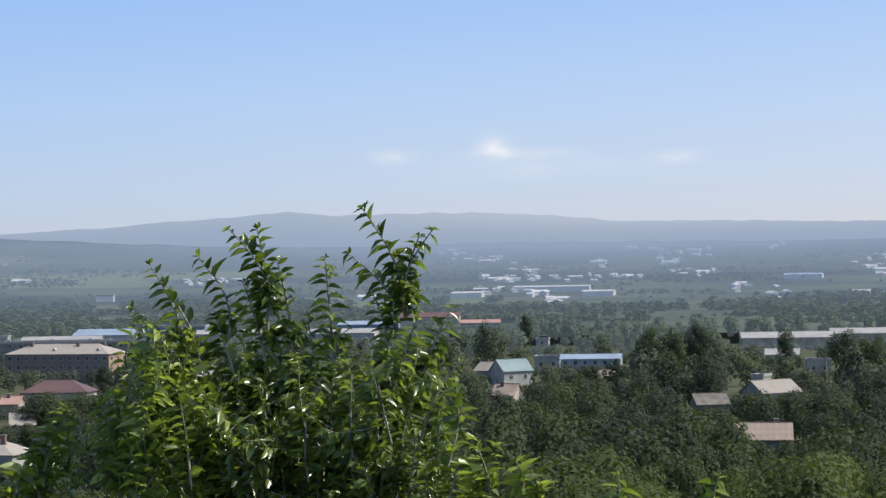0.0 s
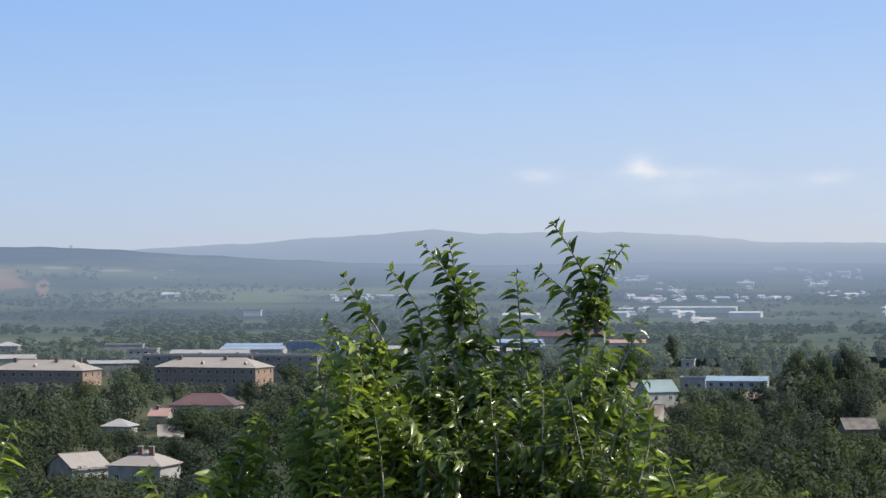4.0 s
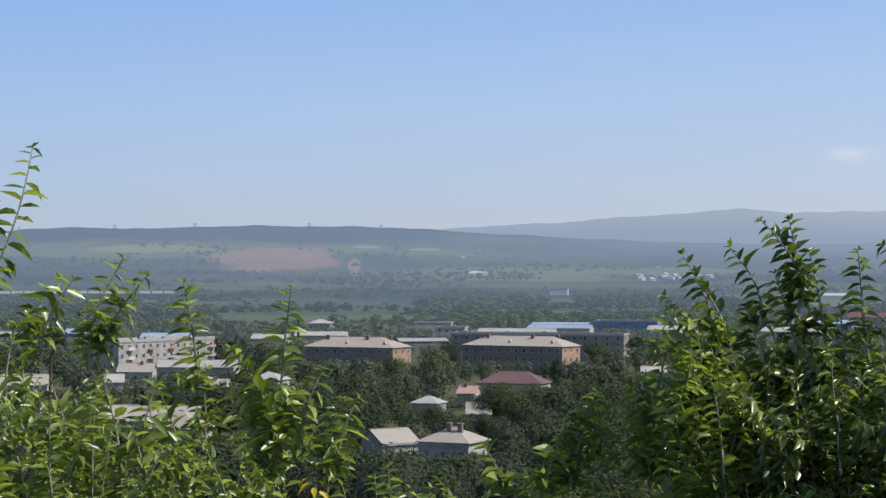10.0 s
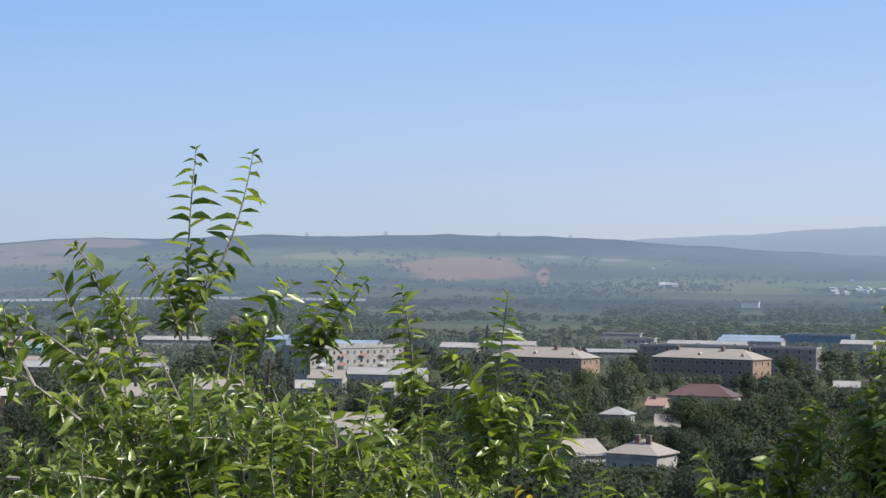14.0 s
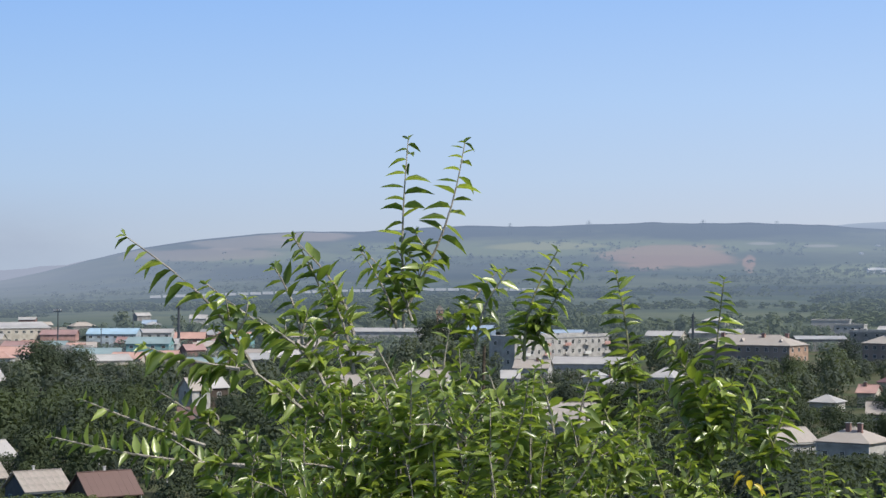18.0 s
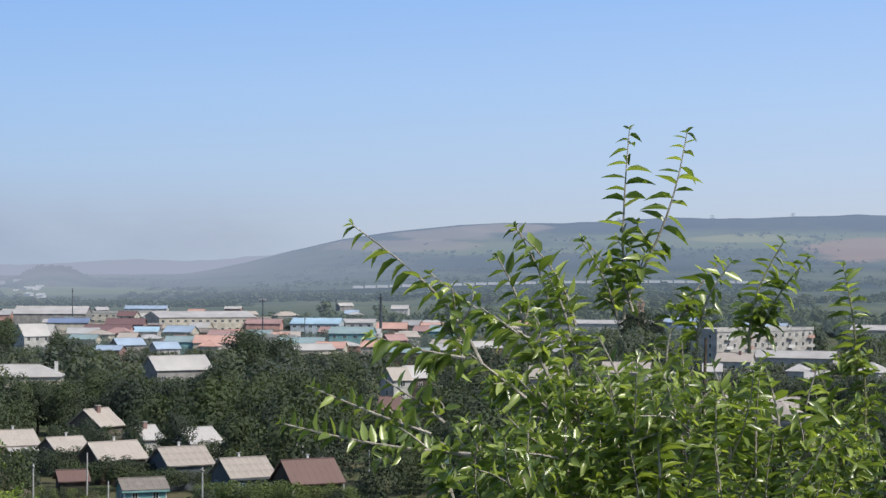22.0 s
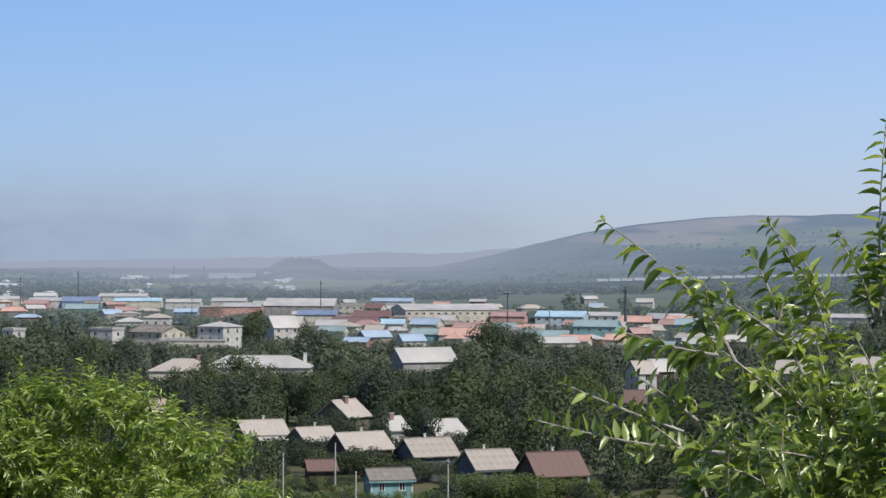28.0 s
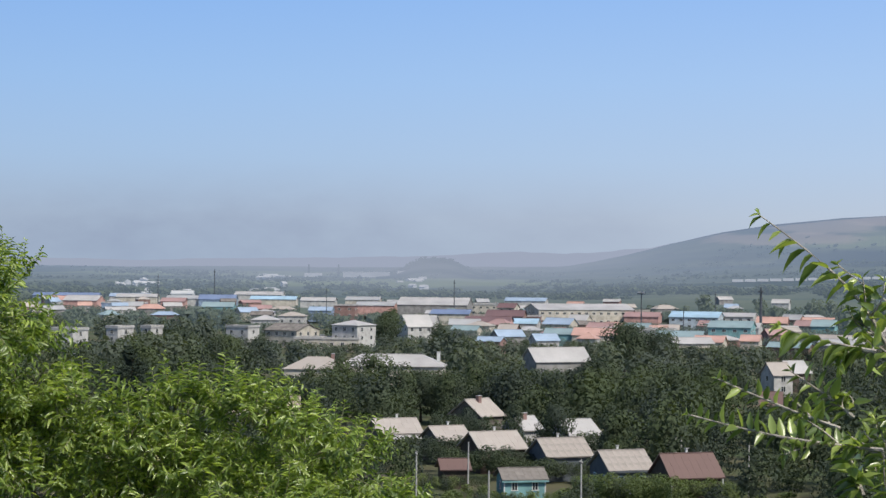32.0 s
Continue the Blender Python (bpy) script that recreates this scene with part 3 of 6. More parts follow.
def building(kind, x, y, z, rz, L, W, H, roof, rise, roofmat, wallmat, storeys, low, label):
    """A building with its long side along local X and its front towards local -Y."""
    d, az = math.hypot(x, y), math.degrees(math.atan2(x, y))
    near = d < 420
    th = root(kind, pose(x, y, z, 0, 0, rz), label, {"apartment_block": "apartment block"}.get(kind, kind), {"house": "town houses", "warehouse": "warehouses", "apartment_block": "apartment blocks"}.get(kind, ""))
    a, b = L / 2, W / 2
    FOOT.append((x, y, max(a, b) + 2.5))
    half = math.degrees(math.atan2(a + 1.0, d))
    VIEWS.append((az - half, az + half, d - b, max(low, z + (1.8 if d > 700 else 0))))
    # walls, with gables where the roof has them
    v, f = box(-a, a, -b, b, -1.0, H)
    if roof == "gable":
        v += [(-a, 0, H + rise), (a, 0, H + rise)]
        f = [q for q in f if q != (4, 5, 7, 6)] + [(4, 8, 6), (5, 7, 9), (4, 5, 9, 8), (6, 8, 9, 7)]
    # beyond 1450 m walls and pale roofs get haze painted in as emission
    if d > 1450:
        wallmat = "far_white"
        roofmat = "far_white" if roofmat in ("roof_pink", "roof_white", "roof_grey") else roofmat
    wall = mesh_of("wall", v, f)
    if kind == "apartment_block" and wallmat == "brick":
        # the shade of the long fronts is painted in as a greyer, darker colour
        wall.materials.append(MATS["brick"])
        wall.materials.append(MATS["brick_shaded"])
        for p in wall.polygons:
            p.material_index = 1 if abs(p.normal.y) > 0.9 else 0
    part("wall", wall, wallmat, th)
    # roof
    o, t = 0.45, 0.14
    if roof == "gable":
        k = rise / b
        e = H - k * o
        v = [(-a - o, -b - o, e), (a + o, -b - o, e), (a + o, 0, H + rise), (-a - o, 0, H + rise), (-a - o, b + o, e), (a + o, b + o, e)]
        v += [(p[0], p[1], p[2] + t) for p in v]
        f = [(6, 7, 8, 9), (9, 8, 11, 10), (0, 3, 2, 1), (3, 4, 5, 2), (0, 1, 7, 6), (4, 10, 11, 5), (0, 6, 9, 3), (3, 9, 10, 4), (1, 2, 8, 7), (2, 5, 11, 8)]
        r = part("roof", mesh_of("roof", v, f), roofmat, th)
        if near:
            slope_sheets(r, a + o, b + o, e, rise + k * o, roofmat, "metal_sheet" if "roof" in roofmat else "slate_sheet")
        part("ridge_cap", boxes("ridge_cap", (-a - o, a + o, -0.16, 0.16, H + rise + t - 0.03, H + rise + t + 0.09)), roofmat, th)
    elif roof == "hip":
        k = max(a - b, 0.4)
        v = [(-a - o, -b - o, H), (a + o, -b - o, H), (a + o, b + o, H), (-a - o, b + o, H)]
        v += [(p[0], p[1], H + t) for p in v] + [(-k, 0, H + rise), (k, 0, H + rise)]
        f = [(3, 2, 1, 0), (0, 1, 5, 4), (1, 2, 6, 5), (2, 3, 7, 6), (3, 0, 4, 7), (4, 5, 9, 8), (6, 7, 8, 9), (5, 6, 9), (7, 4, 8)]
        part("roof", mesh_of("roof", v, f), roofmat, th)
        part("ridge_cap", boxes("ridge_cap", (-k, k, -0.18, 0.18, H + rise - 0.06, H + rise + 0.1)), roofmat, th)
    else:
        part("roof", boxes("roof", (-a - 0.25, a + 0.25, -b - 0.25, b + 0.25, H, H + 0.3)), roofmat, th)
        part("parapet", boxes("parapet", (-a - 0.25, a + 0.25, -b - 0.25, -b, H + 0.3, H + 0.3 + rise), (-a - 0.25, a + 0.25, b, b + 0.25, H + 0.3, H + 0.3 + rise),
                              (-a - 0.25, -a, -b, b, H + 0.3, H + 0.3 + rise), (a, a + 0.25, -b, b, H + 0.3, H + 0.3 + rise)), "concrete", th)
        for _ in range(int(L / 12)):
            px, py = rnd.uniform(-a + 1, a - 1), rnd.uniform(-b + 1, b - 1)
            part("roof_vent", boxes("roof_vent", (px - 0.6, px + 0.6, py - 0.5, py + 0.5, H + 0.3, H + 1.4), (px - 0.75, px + 0.75, py - 0.65, py + 0.65, H + 1.4, H + 1.55)), "concrete", th)
    # chimneys
    spots = []
    if kind == "apartment_block" and roof == "hip":
        spots = [(-a * 0.62, -b * 0.25), (a * 0.28, -b * 0.25), (a * 0.7, b * 0.2)]
        for dx in (-0.1, 0.75):
            cx = a * dx
            zz = H + rise * 0.35
            part("dormer", mesh_of("dormer", [(cx - 0.9, -b * 0.75, zz - 0.3), (cx + 0.9, -b * 0.75, zz - 0.3), (cx, -b * 0.75, zz + 1.1), (cx - 0.9, -b * 0.1, zz + 0.6), (cx + 0.9, -b * 0.1, zz + 0.6), (cx, -b * 0.1, zz + 1.1)],
                                   [(0, 1, 2), (0, 2, 5, 3), (1, 4, 5, 2), (3, 5, 4)]), roofmat, th)
    elif "chimney" in label:
        spots = [(-a * 0.05, -b * 0.3), (a * 0.4, -b * 0.3)] if "two" in label else [(a * 0.9, -b * 0.2)]
    elif "village" in label:
        spots = [(rnd.uniform(-0.3, 0.3) * a, b * 0.1)]
    elif kind == "house" and d < 700 and rnd.random() < 0.3:
        spots = [(rnd.uniform(-0.5, 0.5) * a, rnd.choice((-1, 1)) * b * 0.2)]
    for cx, cy in spots:
        s = 0.16 if "village" in label else 0.42 if kind == "house" else 0.6
        zt = H + rise + (0.7 if kind == "house" else 0.5)
        ch = part("chimney", boxes("chimney", (cx - s, cx + s, cy - s * 0.8, cy + s * 0.8, H + 0.2, zt)), "trim_white" if "white chimney" in label or "village" in label else "brick_dark", th)
        part("cap", boxes("cap", (cx - s - 0.1, cx + s + 0.1, cy - s * 0.8 - 0.1, cy + s * 0.8 + 0.1, zt, zt + 0.12)), "concrete", ch)
    # windows of the sides that face the valley's edge
    if d < 1250 and low < z + H - 1.2 and (kind != "warehouse" or storeys > 1):
        trim = "trim_blue" if wallmat == "wood_blue" else "trim_white"
        step = 3.2 if kind != "warehouse" else 3.6
        w, h = (1.3, 1.5) if kind != "warehouse" else (1.6, 1.2)
        if kind in ("house", "shed") and d < 420:
            w, h, step = 0.9, 1.2, 2.3
        fl = H / storeys
        for s in range(storeys):
            zc = s * fl + fl * 0.55
            nx = max(1, min(16, int((L - 1) / step)))
            for i in range(nx):
                window(th, -a + (i + 0.5) * L / nx, -b - 0.005, zc, 0, w, h, trim)
                if wallmat == "panel" and i % 3 == 1:
                    cx = -a + (i + 0.5) * L / nx
                    part("balcony", boxes("balcony", (cx - 1.5, cx + 1.5, -b - 1.1, -b, zc - 1.25, zc - 1.1), (cx - 1.5, cx + 1.5, -b - 1.1, -b - 1.02, zc - 1.1, zc - 0.2)), rnd.choice(("trim_white", "panel", "plaster_pink")), th)
            ny = max(1, min(4, int((W - 1) / (step * 1.3))))
            for i in range(ny):
                window(th, a + 0.005, -b + (i + 0.5) * W / ny, zc, 90, w, h, trim)
                if rz > 45:
                    window(th, -a - 0.005, -b + (i + 0.5) * W / ny, zc, -90, w, h, trim)
        if kind in ("house", "shed") and d < 420:
            part("eave_board", boxes("eave_board", (-a - o, a + o, -b - o - 0.03, -b - o, H - 0.75 * 0.45 - 0.12, H - 0.2)), wallmat, th)
            for sx in (-a, a):
                part("corner_board", boxes("corner_board", (sx - 0.09, sx + 0.09, -b - 0.03, -b + 0.09, 0, H)), trim, th)
    # verandas of the village houses
    if "brown metal roof" in label and "village" in label:
        for sx in (-a - 0.2, a + 0.2):
            part("porch_post", tube("porch_post", [(sx, -b - 0.25, -0.3), (sx, -b - 0.25, H - 0.3)], [0.09, 0.09], 8), "trim_white", th, "white veranda post")
    if label.startswith("timber village house with pale"):
        part("porch_roof", mesh_of("porch_roof", [(-a * 0.5, -b - 2.2, H - 0.95), (a * 0.9, -b - 2.2, H - 0.95), (a * 0.9, -b, H - 0.35), (-a * 0.5, -b, H - 0.35), (-a * 0.5, -b - 2.2, H - 0.87), (a * 0.9, -b - 2.2, H - 0.87), (a * 0.9, -b, H - 0.27), (-a * 0.5, -b, H - 0.27)],
                                       [(3, 2, 1, 0), (4, 5, 6, 7), (0, 1, 5, 4), (1, 2, 6, 5), (2, 3, 7, 6), (3, 0, 4, 7)]), "roof_white", th, "pale porch roof")
        for sx in (-a * 0.45, a * 0.2, a * 0.85):
            part("porch_post", tube("porch_post", [(sx, -b - 2.1, -0.3), (sx, -b - 2.1, H - 0.9)], [0.08, 0.08], 6), "trim_white", th)
    return th


building("apartment_block", -136.1, 705.7, 0.0, -16, 40.5, 15.0, 9.5, "hip", 3.6, "slate", "brick", 3, 3.7, "three-storey orange brick apartment block with pale hipped slate roof")
building("apartment_block", -190.0, 676.5, 0.0, -11, 35.1, 15.0, 9.5, "hip", 3.6, "slate", "brick", 3, 4.3, "three-storey orange brick apartment block with grey hipped slate roof")
building("apartment_block", -149.2, 814.3, 0.0, -2, 73.9, 12.0, 10.4, "flat", 0.6, "roof_grey", "plaster_grey", 4, 1.8, "long grey flat-roofed four-storey block behind brick blocks")
building("warehouse", -199.0, 1158.9, 0.4, -0, 33.5, 16.0, 6.0, "gable", 1.5, "roof_blue", "plaster_white", 1, 3.4, "low warehouse with pale blue metal roof")
building("warehouse", -159.5, 1163.0, 0.4, -2, 37.9, 16.0, 8.0, "flat", 0.8, "roof_blue", "wall_blue", 1, 4.3, "bright blue metal-clad warehouse")
building("warehouse", -241.4, 1051.5, -0.0, 3, 16.0, 10.0, 7.0, "flat", 0.5, "roof_white", "plaster_white", 2, 2.9, "white two-storey office block")
building("warehouse", -280.2, 1169.9, 0.7, 8, 22.5, 14.0, 6.0, "flat", 0.5, "roof_grey", "roof_white", 1, 3.9, "low shed with flat pale roof")
building("warehouse", -218.1, 886.4, 0.0, 24, 22.5, 14.0, 5.0, "gable", 1.2, "roof_grey", "plaster_grey", 1, 3.9, "low garage row with pale grey roof")
building("house", -107.2, 544.8, 0.0, -4, 18.5, 11.0, 4.5, "hip", 3.4, "roof_maroon", "plaster_cream", 1, 3.7, "house with maroon hipped metal roof among trees")
building("house", -113.1, 513.0, 0.0, -2, 4.7, 7.0, 3.5, "gable", 1.8, "roof_pink", "plaster_cream", 1, 2.6, "small house with faded pink roof")
building("house", -113.3, 467.7, 0.0, -6, 6.5, 7.0, 3.5, "hip", 1.8, "roof_white", "plaster_white", 1, 2.8, "small house with white hipped roof")
building("house", -79.5, 347.1, 0.0, -12, 9.9, 9.0, 4.5, "hip", 2.6, "slate", "plaster_white", 1, 2.4, "white plastered house with slate roof and two brick chimneys")
building("house", -93.8, 355.1, 0.0, 49, 7.9, 8.0, 3.6, "gable", 2.2, "slate", "plaster_white", 1, 2.2, "white plastered house with slate gable roof")
building("house", -78.7, 635.1, 0.0, 7, 7.7, 8.0, 4.0, "gable", 1.6, "roof_white", "plaster_white", 1, 3.2, "low building with white roof")
building("warehouse", -128.4, 1087.4, -0.0, -1, 17.4, 18.0, 6.0, "gable", 2.0, "roof_white", "plaster_white", 1, 3.5, "warehouse with white metal roof")
building("warehouse", -54.9, 1071.5, -0.1, -5, 36.2, 22.0, 6.0, "gable", 2.2, "roof_white", "plaster_white", 1, 2.9, "long warehouse with white metal roof")
building("warehouse", -45.6, 1194.0, 0.6, -6, 35.2, 22.0, 7.0, "gable", 2.0, "roof_blue", "wall_blue", 1, 5.1, "warehouse with blue metal roof")
building("warehouse", -188.8, 1097.8, 0.1, 2, 35.3, 20.0, 6.0, "gable", 1.6, "roof_blue", "plaster_white", 1, 4.1, "warehouse with pale blue roof")
building("warehouse", -205.8, 1058.1, -0.0, 3, 42.0, 16.0, 5.0, "gable", 1.6, "roof_white", "plaster_white", 1, 2.5, "low warehouse with white roof")
building("warehouse", -367.3, 2128.5, 15.6, 2, 18.8, 12.0, 6.0, "flat", 1.0, "roof_white", "plaster_white", 1, 17.3, "white pumping station standing in scrub")
building("warehouse", -68.9, 2015.7, 12.5, -3, 37.8, 18.0, 5.0, "gable", 2.2, "roof_pink", "plaster_white", 1, 14.5, "far shed with faded pink roof")
building("warehouse", -12.3, 1340.9, 2.6, -4, 46.2, 18.0, 6.0, "gable", 3.2, "roof_maroon", "plaster_cream", 1, 5.5, "warehouse with maroon roof")
building("house", 21.4, 633.5, 0.0, 28, 10.5, 9.0, 4.5, "gable", 3.4, "roof_teal", "plaster_white", 1, 0.3, "white house with teal gable roof")
building("school", 37.9, 717.0, 0.0, -8, 9.1, 12.0, 5.0, "flat", 0.5, "roof_grey", "plaster_white", 1, 0.7, "low white annex beside blue-roofed hall")
building("school", 51.7, 690.5, 0.0, -9, 20.8, 13.0, 5.5, "gable", 1.4, "roof_blue", "wall_paleblue", 2, 3.1, "pale blue hall with bright blue metal roof")
building("house", 44.6, 890.9, 0.0, -8, 5.7, 8.0, 6.0, "flat", 0.5, "roof_white", "plaster_white", 2, 3.4, "small white flat-roofed building")
building("warehouse", 127.5, 2294.3, 18.7, -8, 89.2, 60.0, 5.0, "gable", 1.5, "roof_pink", "plaster_white", 1, 21.7, "far long farm sheds with pale roofs")
building("warehouse", 26.0, 2113.8, 14.2, -6, 32.7, 40.0, 5.0, "gable", 1.5, "roof_white", "plaster_white", 1, 17.4, "far farm shed with pale roof")
building("warehouse", 166.1, 2095.3, 14.0, -9, 33.1, 40.0, 5.0, "gable", 1.5, "roof_grey", "plaster_white", 1, 17.7, "far farm shed with grey roof")
building("warehouse", 464.1, 2523.6, 28.3, -15, 47.9, 40.0, 5.0, "gable", 2.0, "roof_blue", "wall_blue", 1, 31.1, "far shed with blue roof")
building("warehouse", 157.2, 905.4, 0.0, -4, 40.6, 18.0, 5.0, "gable", 2.4, "roof_white", "plaster_cream", 1, 1.3, "long white-roofed depot building")
building("warehouse", 207.4, 950.6, 0.0, -6, 40.5, 18.0, 5.0, "gable", 2.4, "roof_white", "plaster_cream", 1, 1.7, "long white-roofed depot building beside yard")
building("house", 126.9, 737.7, 0.0, -10, 12.2, 9.0, 4.0, "gable", 2.0, "roof_white", "plaster_white", 1, 3.1, "small shed with bright white roof")
building("house", 83.7, 504.6, 0.0, 30, 12.4, 9.0, 4.0, "gable", 2.8, "slate", "plaster_white", 1, 3.1, "house with pale gable roof in trees")
building("house", 58.4, 361.8, 0.0, -9, 10.1, 9.0, 4.0, "gable", 2.6, "slate_brown", "plaster_grey", 1, 3.6, "shed with weathered brownish roof between trees")
building("house", 23.7, 1275.8, 1.6, -1, 25.3, 12.0, 4.0, "gable", 2.0, "roof_pink", "plaster_white", 1, 4.0, "building with pale pink roof")
building("house", 15.6, 647.1, 0.0, -36, 8.6, 8.0, 4.0, "gable", 2.6, "slate", "plaster_white", 1, 3.2, "house with pale slate roof")
building("house", 16.2, 509.5, 0.0, -22, 5.9, 8.0, 4.0, "gable", 2.6, "slate_brown", "plaster_cream", 1, 3.1, "house with brownish roof")
building("house", 62.0, 461.7, 0.0, 7, 7.4, 8.0, 4.0, "gable", 2.2, "slate_dark", "plaster_grey", 1, 3.1, "house with dark grey roof")
building("house", -92.7, 430.1, 0.0, 12, 5.0, 8.0, 4.0, "gable", 2.2, "slate", "plaster_white", 1, 3.5, "house with pale roof below the slope")
building("apartment_block", -249.9, 632.5, 0.0, 69, 48.0, 12.0, 12.5, "flat", 0.8, "roof_grey", "panel", 4, 7.0, "pale concrete panel block with rows of balconies")
building("house", -225.5, 609.5, 0.0, 10, 25.4, 12.0, 5.0, "gable", 2.0, "roof_white", "plaster_white", 1, 3.5, "long low building with white roof")
building("house", -178.8, 544.1, 0.0, -2, 7.5, 10.0, 4.5, "hip", 2.8, "roof_white", "plaster_white", 1, 3.5, "house with white hipped roof")
building("house", -223.2, 533.2, 0.0, 23, 5.1, 8.0, 4.0, "gable", 2.0, "roof_white", "plaster_white", 1, 3.0, "small house with white roof")
building("house", -201.3, 545.9, 0.0, 5, 5.5, 8.0, 4.0, "hip", 2.0, "roof_white", "plaster_white", 1, 2.6, "small house with white hipped roof")
building("house", -165.1, 397.6, 0.0, 23, 7.2, 9.0, 4.0, "gable", 2.4, "slate", "plaster_white", 1, 3.3, "house with light slate roof")
building("house", -138.6, 364.8, 0.0, 1, 9.8, 9.0, 4.5, "hip", 3.4, "slate", "plaster_white", 1, 3.1, "house with grey hipped slate roof and dormer gable")
building("house", -242.2, 465.2, 0.0, 18, 8.7, 9.0, 4.5, "gable", 3.0, "slate", "plaster_white", 1, 3.6, "house with pale slate roof")
building("warehouse", -287.2, 873.9, 0.0, 8, 16.5, 16.0, 6.0, "gable", 2.0, "roof_white", "plaster_cream", 1, 4.4, "building with pale curved roof")
building("warehouse", -393.9, 899.4, 0.0, 14, 15.7, 16.0, 7.0, "gable", 2.0, "roof_blue", "wall_blue", 1, 4.2, "warehouse with blue roof")
building("warehouse", -436.0, 882.0, 0.0, 16, 35.7, 16.0, 6.0, "gable", 1.6, "roof_white", "plaster_white", 1, 4.3, "long warehouse with white roof")
building("house", -345.4, 1147.0, 0.6, 7, 14.0, 12.0, 6.0, "hip", 2.6, "roof_white", "plaster_white", 1, 4.2, "white house standing in scrub")
building("house", -221.6, 614.2, 0.0, 12, 14.3, 14.0, 4.5, "flat", 0.6, "roof_white", "plaster_white", 1, 3.6, "low building with flat white roof")
building("house", -150.4, 386.7, 0.0, 13, 14.1, 10.0, 4.5, "gable", 2.6, "slate", "plaster_white", 1, 4.0, "long house with grey slate roof")
building("house", -267.3, 429.3, 0.0, 57, 5.1, 8.0, 5.0, "gable", 2.8, "slate", "plaster_white", 2, 0.4, "white two-storey house with slate gable")
building("house", -274.1, 448.2, 0.0, 66, 5.7, 8.0, 4.5, "gable", 2.8, "roof_white", "wood_dark", 1, 2.3, "dark timber house with white gable roof")
building("house", -219.9, 350.9, 0.0, 32, 4.1, 8.0, 4.0, "gable", 2.4, "roof_brown", "plaster_cream", 1, 3.5, "house with brown roof among trees")
building("house", -234.5, 251.4, 0.0, 61, 7.6, 7.6, 3.4, "gable", 2.1, "slate", "wood_grey", 1, 2.2, "timber village house with pale slate gable roof")
building("house", -219.7, 248.5, 0.0, 65, 5.7, 7.6, 3.4, "gable", 1.9, "slate", "wood_grey", 1, 3.1, "timber village house with light slate gable roof")
building("house", -204.6, 242.8, 0.0, 66, 7.9, 7.6, 3.4, "gable", 2.3, "slate", "wood_dark", 1, 2.9, "dark timber village house with pale slate roof")
building("house", -190.1, 241.9, 0.0, 62, 7.2, 7.6, 3.4, "gable", 2.3, "slate_mid", "wood_blue", 1, 2.3, "blue-grey timber village house with slate roof")
building("house", -171.8, 233.1, 0.0, 60, 6.6, 7.6, 3.4, "gable", 2.3, "slate_mid", "wood_blue", 1, 2.0, "blue timber village house with weathered slate roof")
building("house", -160.7, 233.7, 0.0, 58, 7.5, 7.6, 3.2, "gable", 2.8, "roof_brown", "wood_dark", 1, 2.4, "timber village house with brown metal roof")
building("shed", -179.0, 218.7, 0.0, 53, 6.0, 5.0, 2.4, "gable", 1.2, "slate_dark", "wall_turquoise", 1, 0.5, "small turquoise shed with rusty grey roof")
building("shed", -194.2, 221.3, 0.0, 51, 3.9, 4.5, 2.4, "gable", 1.2, "roof_brown", "wood_dark", 1, 1.2, "small shed with brown roof")
building("house", -243.9, 284.7, 0.0, 88, 6.1, 8.0, 4.0, "gable", 2.8, "slate", "wood_grey", 1, 3.8, "house with steep pale slate gable behind trees")
building("house", -206.7, 266.9, 0.0, 67, 5.8, 8.0, 4.0, "gable", 2.2, "roof_white", "plaster_white", 1, 3.4, "white house half hidden by trees")
building("house", -218.3, 267.4, 0.0, 69, 3.6, 7.0, 4.0, "gable", 2.0, "roof_white", "plaster_white", 1, 3.3, "white house half hidden by trees")
building("house", -281.8, 264.8, 0.0, 47, 13.5, 9.0, 3.6, "gable", 2.6, "slate_brown", "plaster_cream", 1, 2.4, "long building with weathered brownish slate roof")
building("house", -358.9, 356.2, 0.0, 40, 16.2, 11.0, 5.0, "hip", 3.0, "slate", "plaster_cream", 1, 3.6, "long cream building with pale hipped slate roof")
building("house", -349.6, 374.4, 0.0, 37, 27.0, 11.0, 5.5, "hip", 3.0, "roof_white", "plaster_cream", 1, 4.3, "long cream building with slate roof and white chimney")
building("house", -494.9, 509.7, 0.0, 6, 11.6, 10.8, 9.0, "hip", 1.8, "roof_white", "plaster_white", 3, 1.8, "white three-storey house with shallow pale roof")
building("house", -500.4, 502.4, 0.0, 35, 23.3, 10.0, 4.0, "flat", 0.5, "roof_white", "plaster_cream", 1, 2.6, "low cream annex with flat roof")
building("house", -533.1, 515.7, 0.0, 8, 15.1, 14.0, 6.0, "gable", 2.2, "slate_dark", "plaster_cream", 2, 1.5, "cream two-storey building with dark roof")
building("house", -542.4, 499.0, 0.0, 10, 10.2, 7.1, 7.0, "flat", 0.5, "roof_grey", "plaster_white", 2, 3.4, "white flat-roofed building with shaded long side")
building("house", -643.9, 606.0, 0.0, 42, 11.7, 12.0, 5.0, "hip", 2.2, "roof_white", "plaster_white", 1, 3.7, "house with white hipped roof")
building("apartment_block", -503.5, 388.0, 0.0, 17, 9.5, 8.5, 9.6, "flat", 0.6, "roof_grey", "plaster_white", 4, 5.8, "white four-storey flat-roofed block with shaded long side")
building("apartment_block", -507.1, 411.9, 0.0, 11, 4.9, 8.0, 9.6, "flat", 0.6, "roof_grey", "plaster_white", 4, 6.2, "white four-storey flat-roofed block among trees")
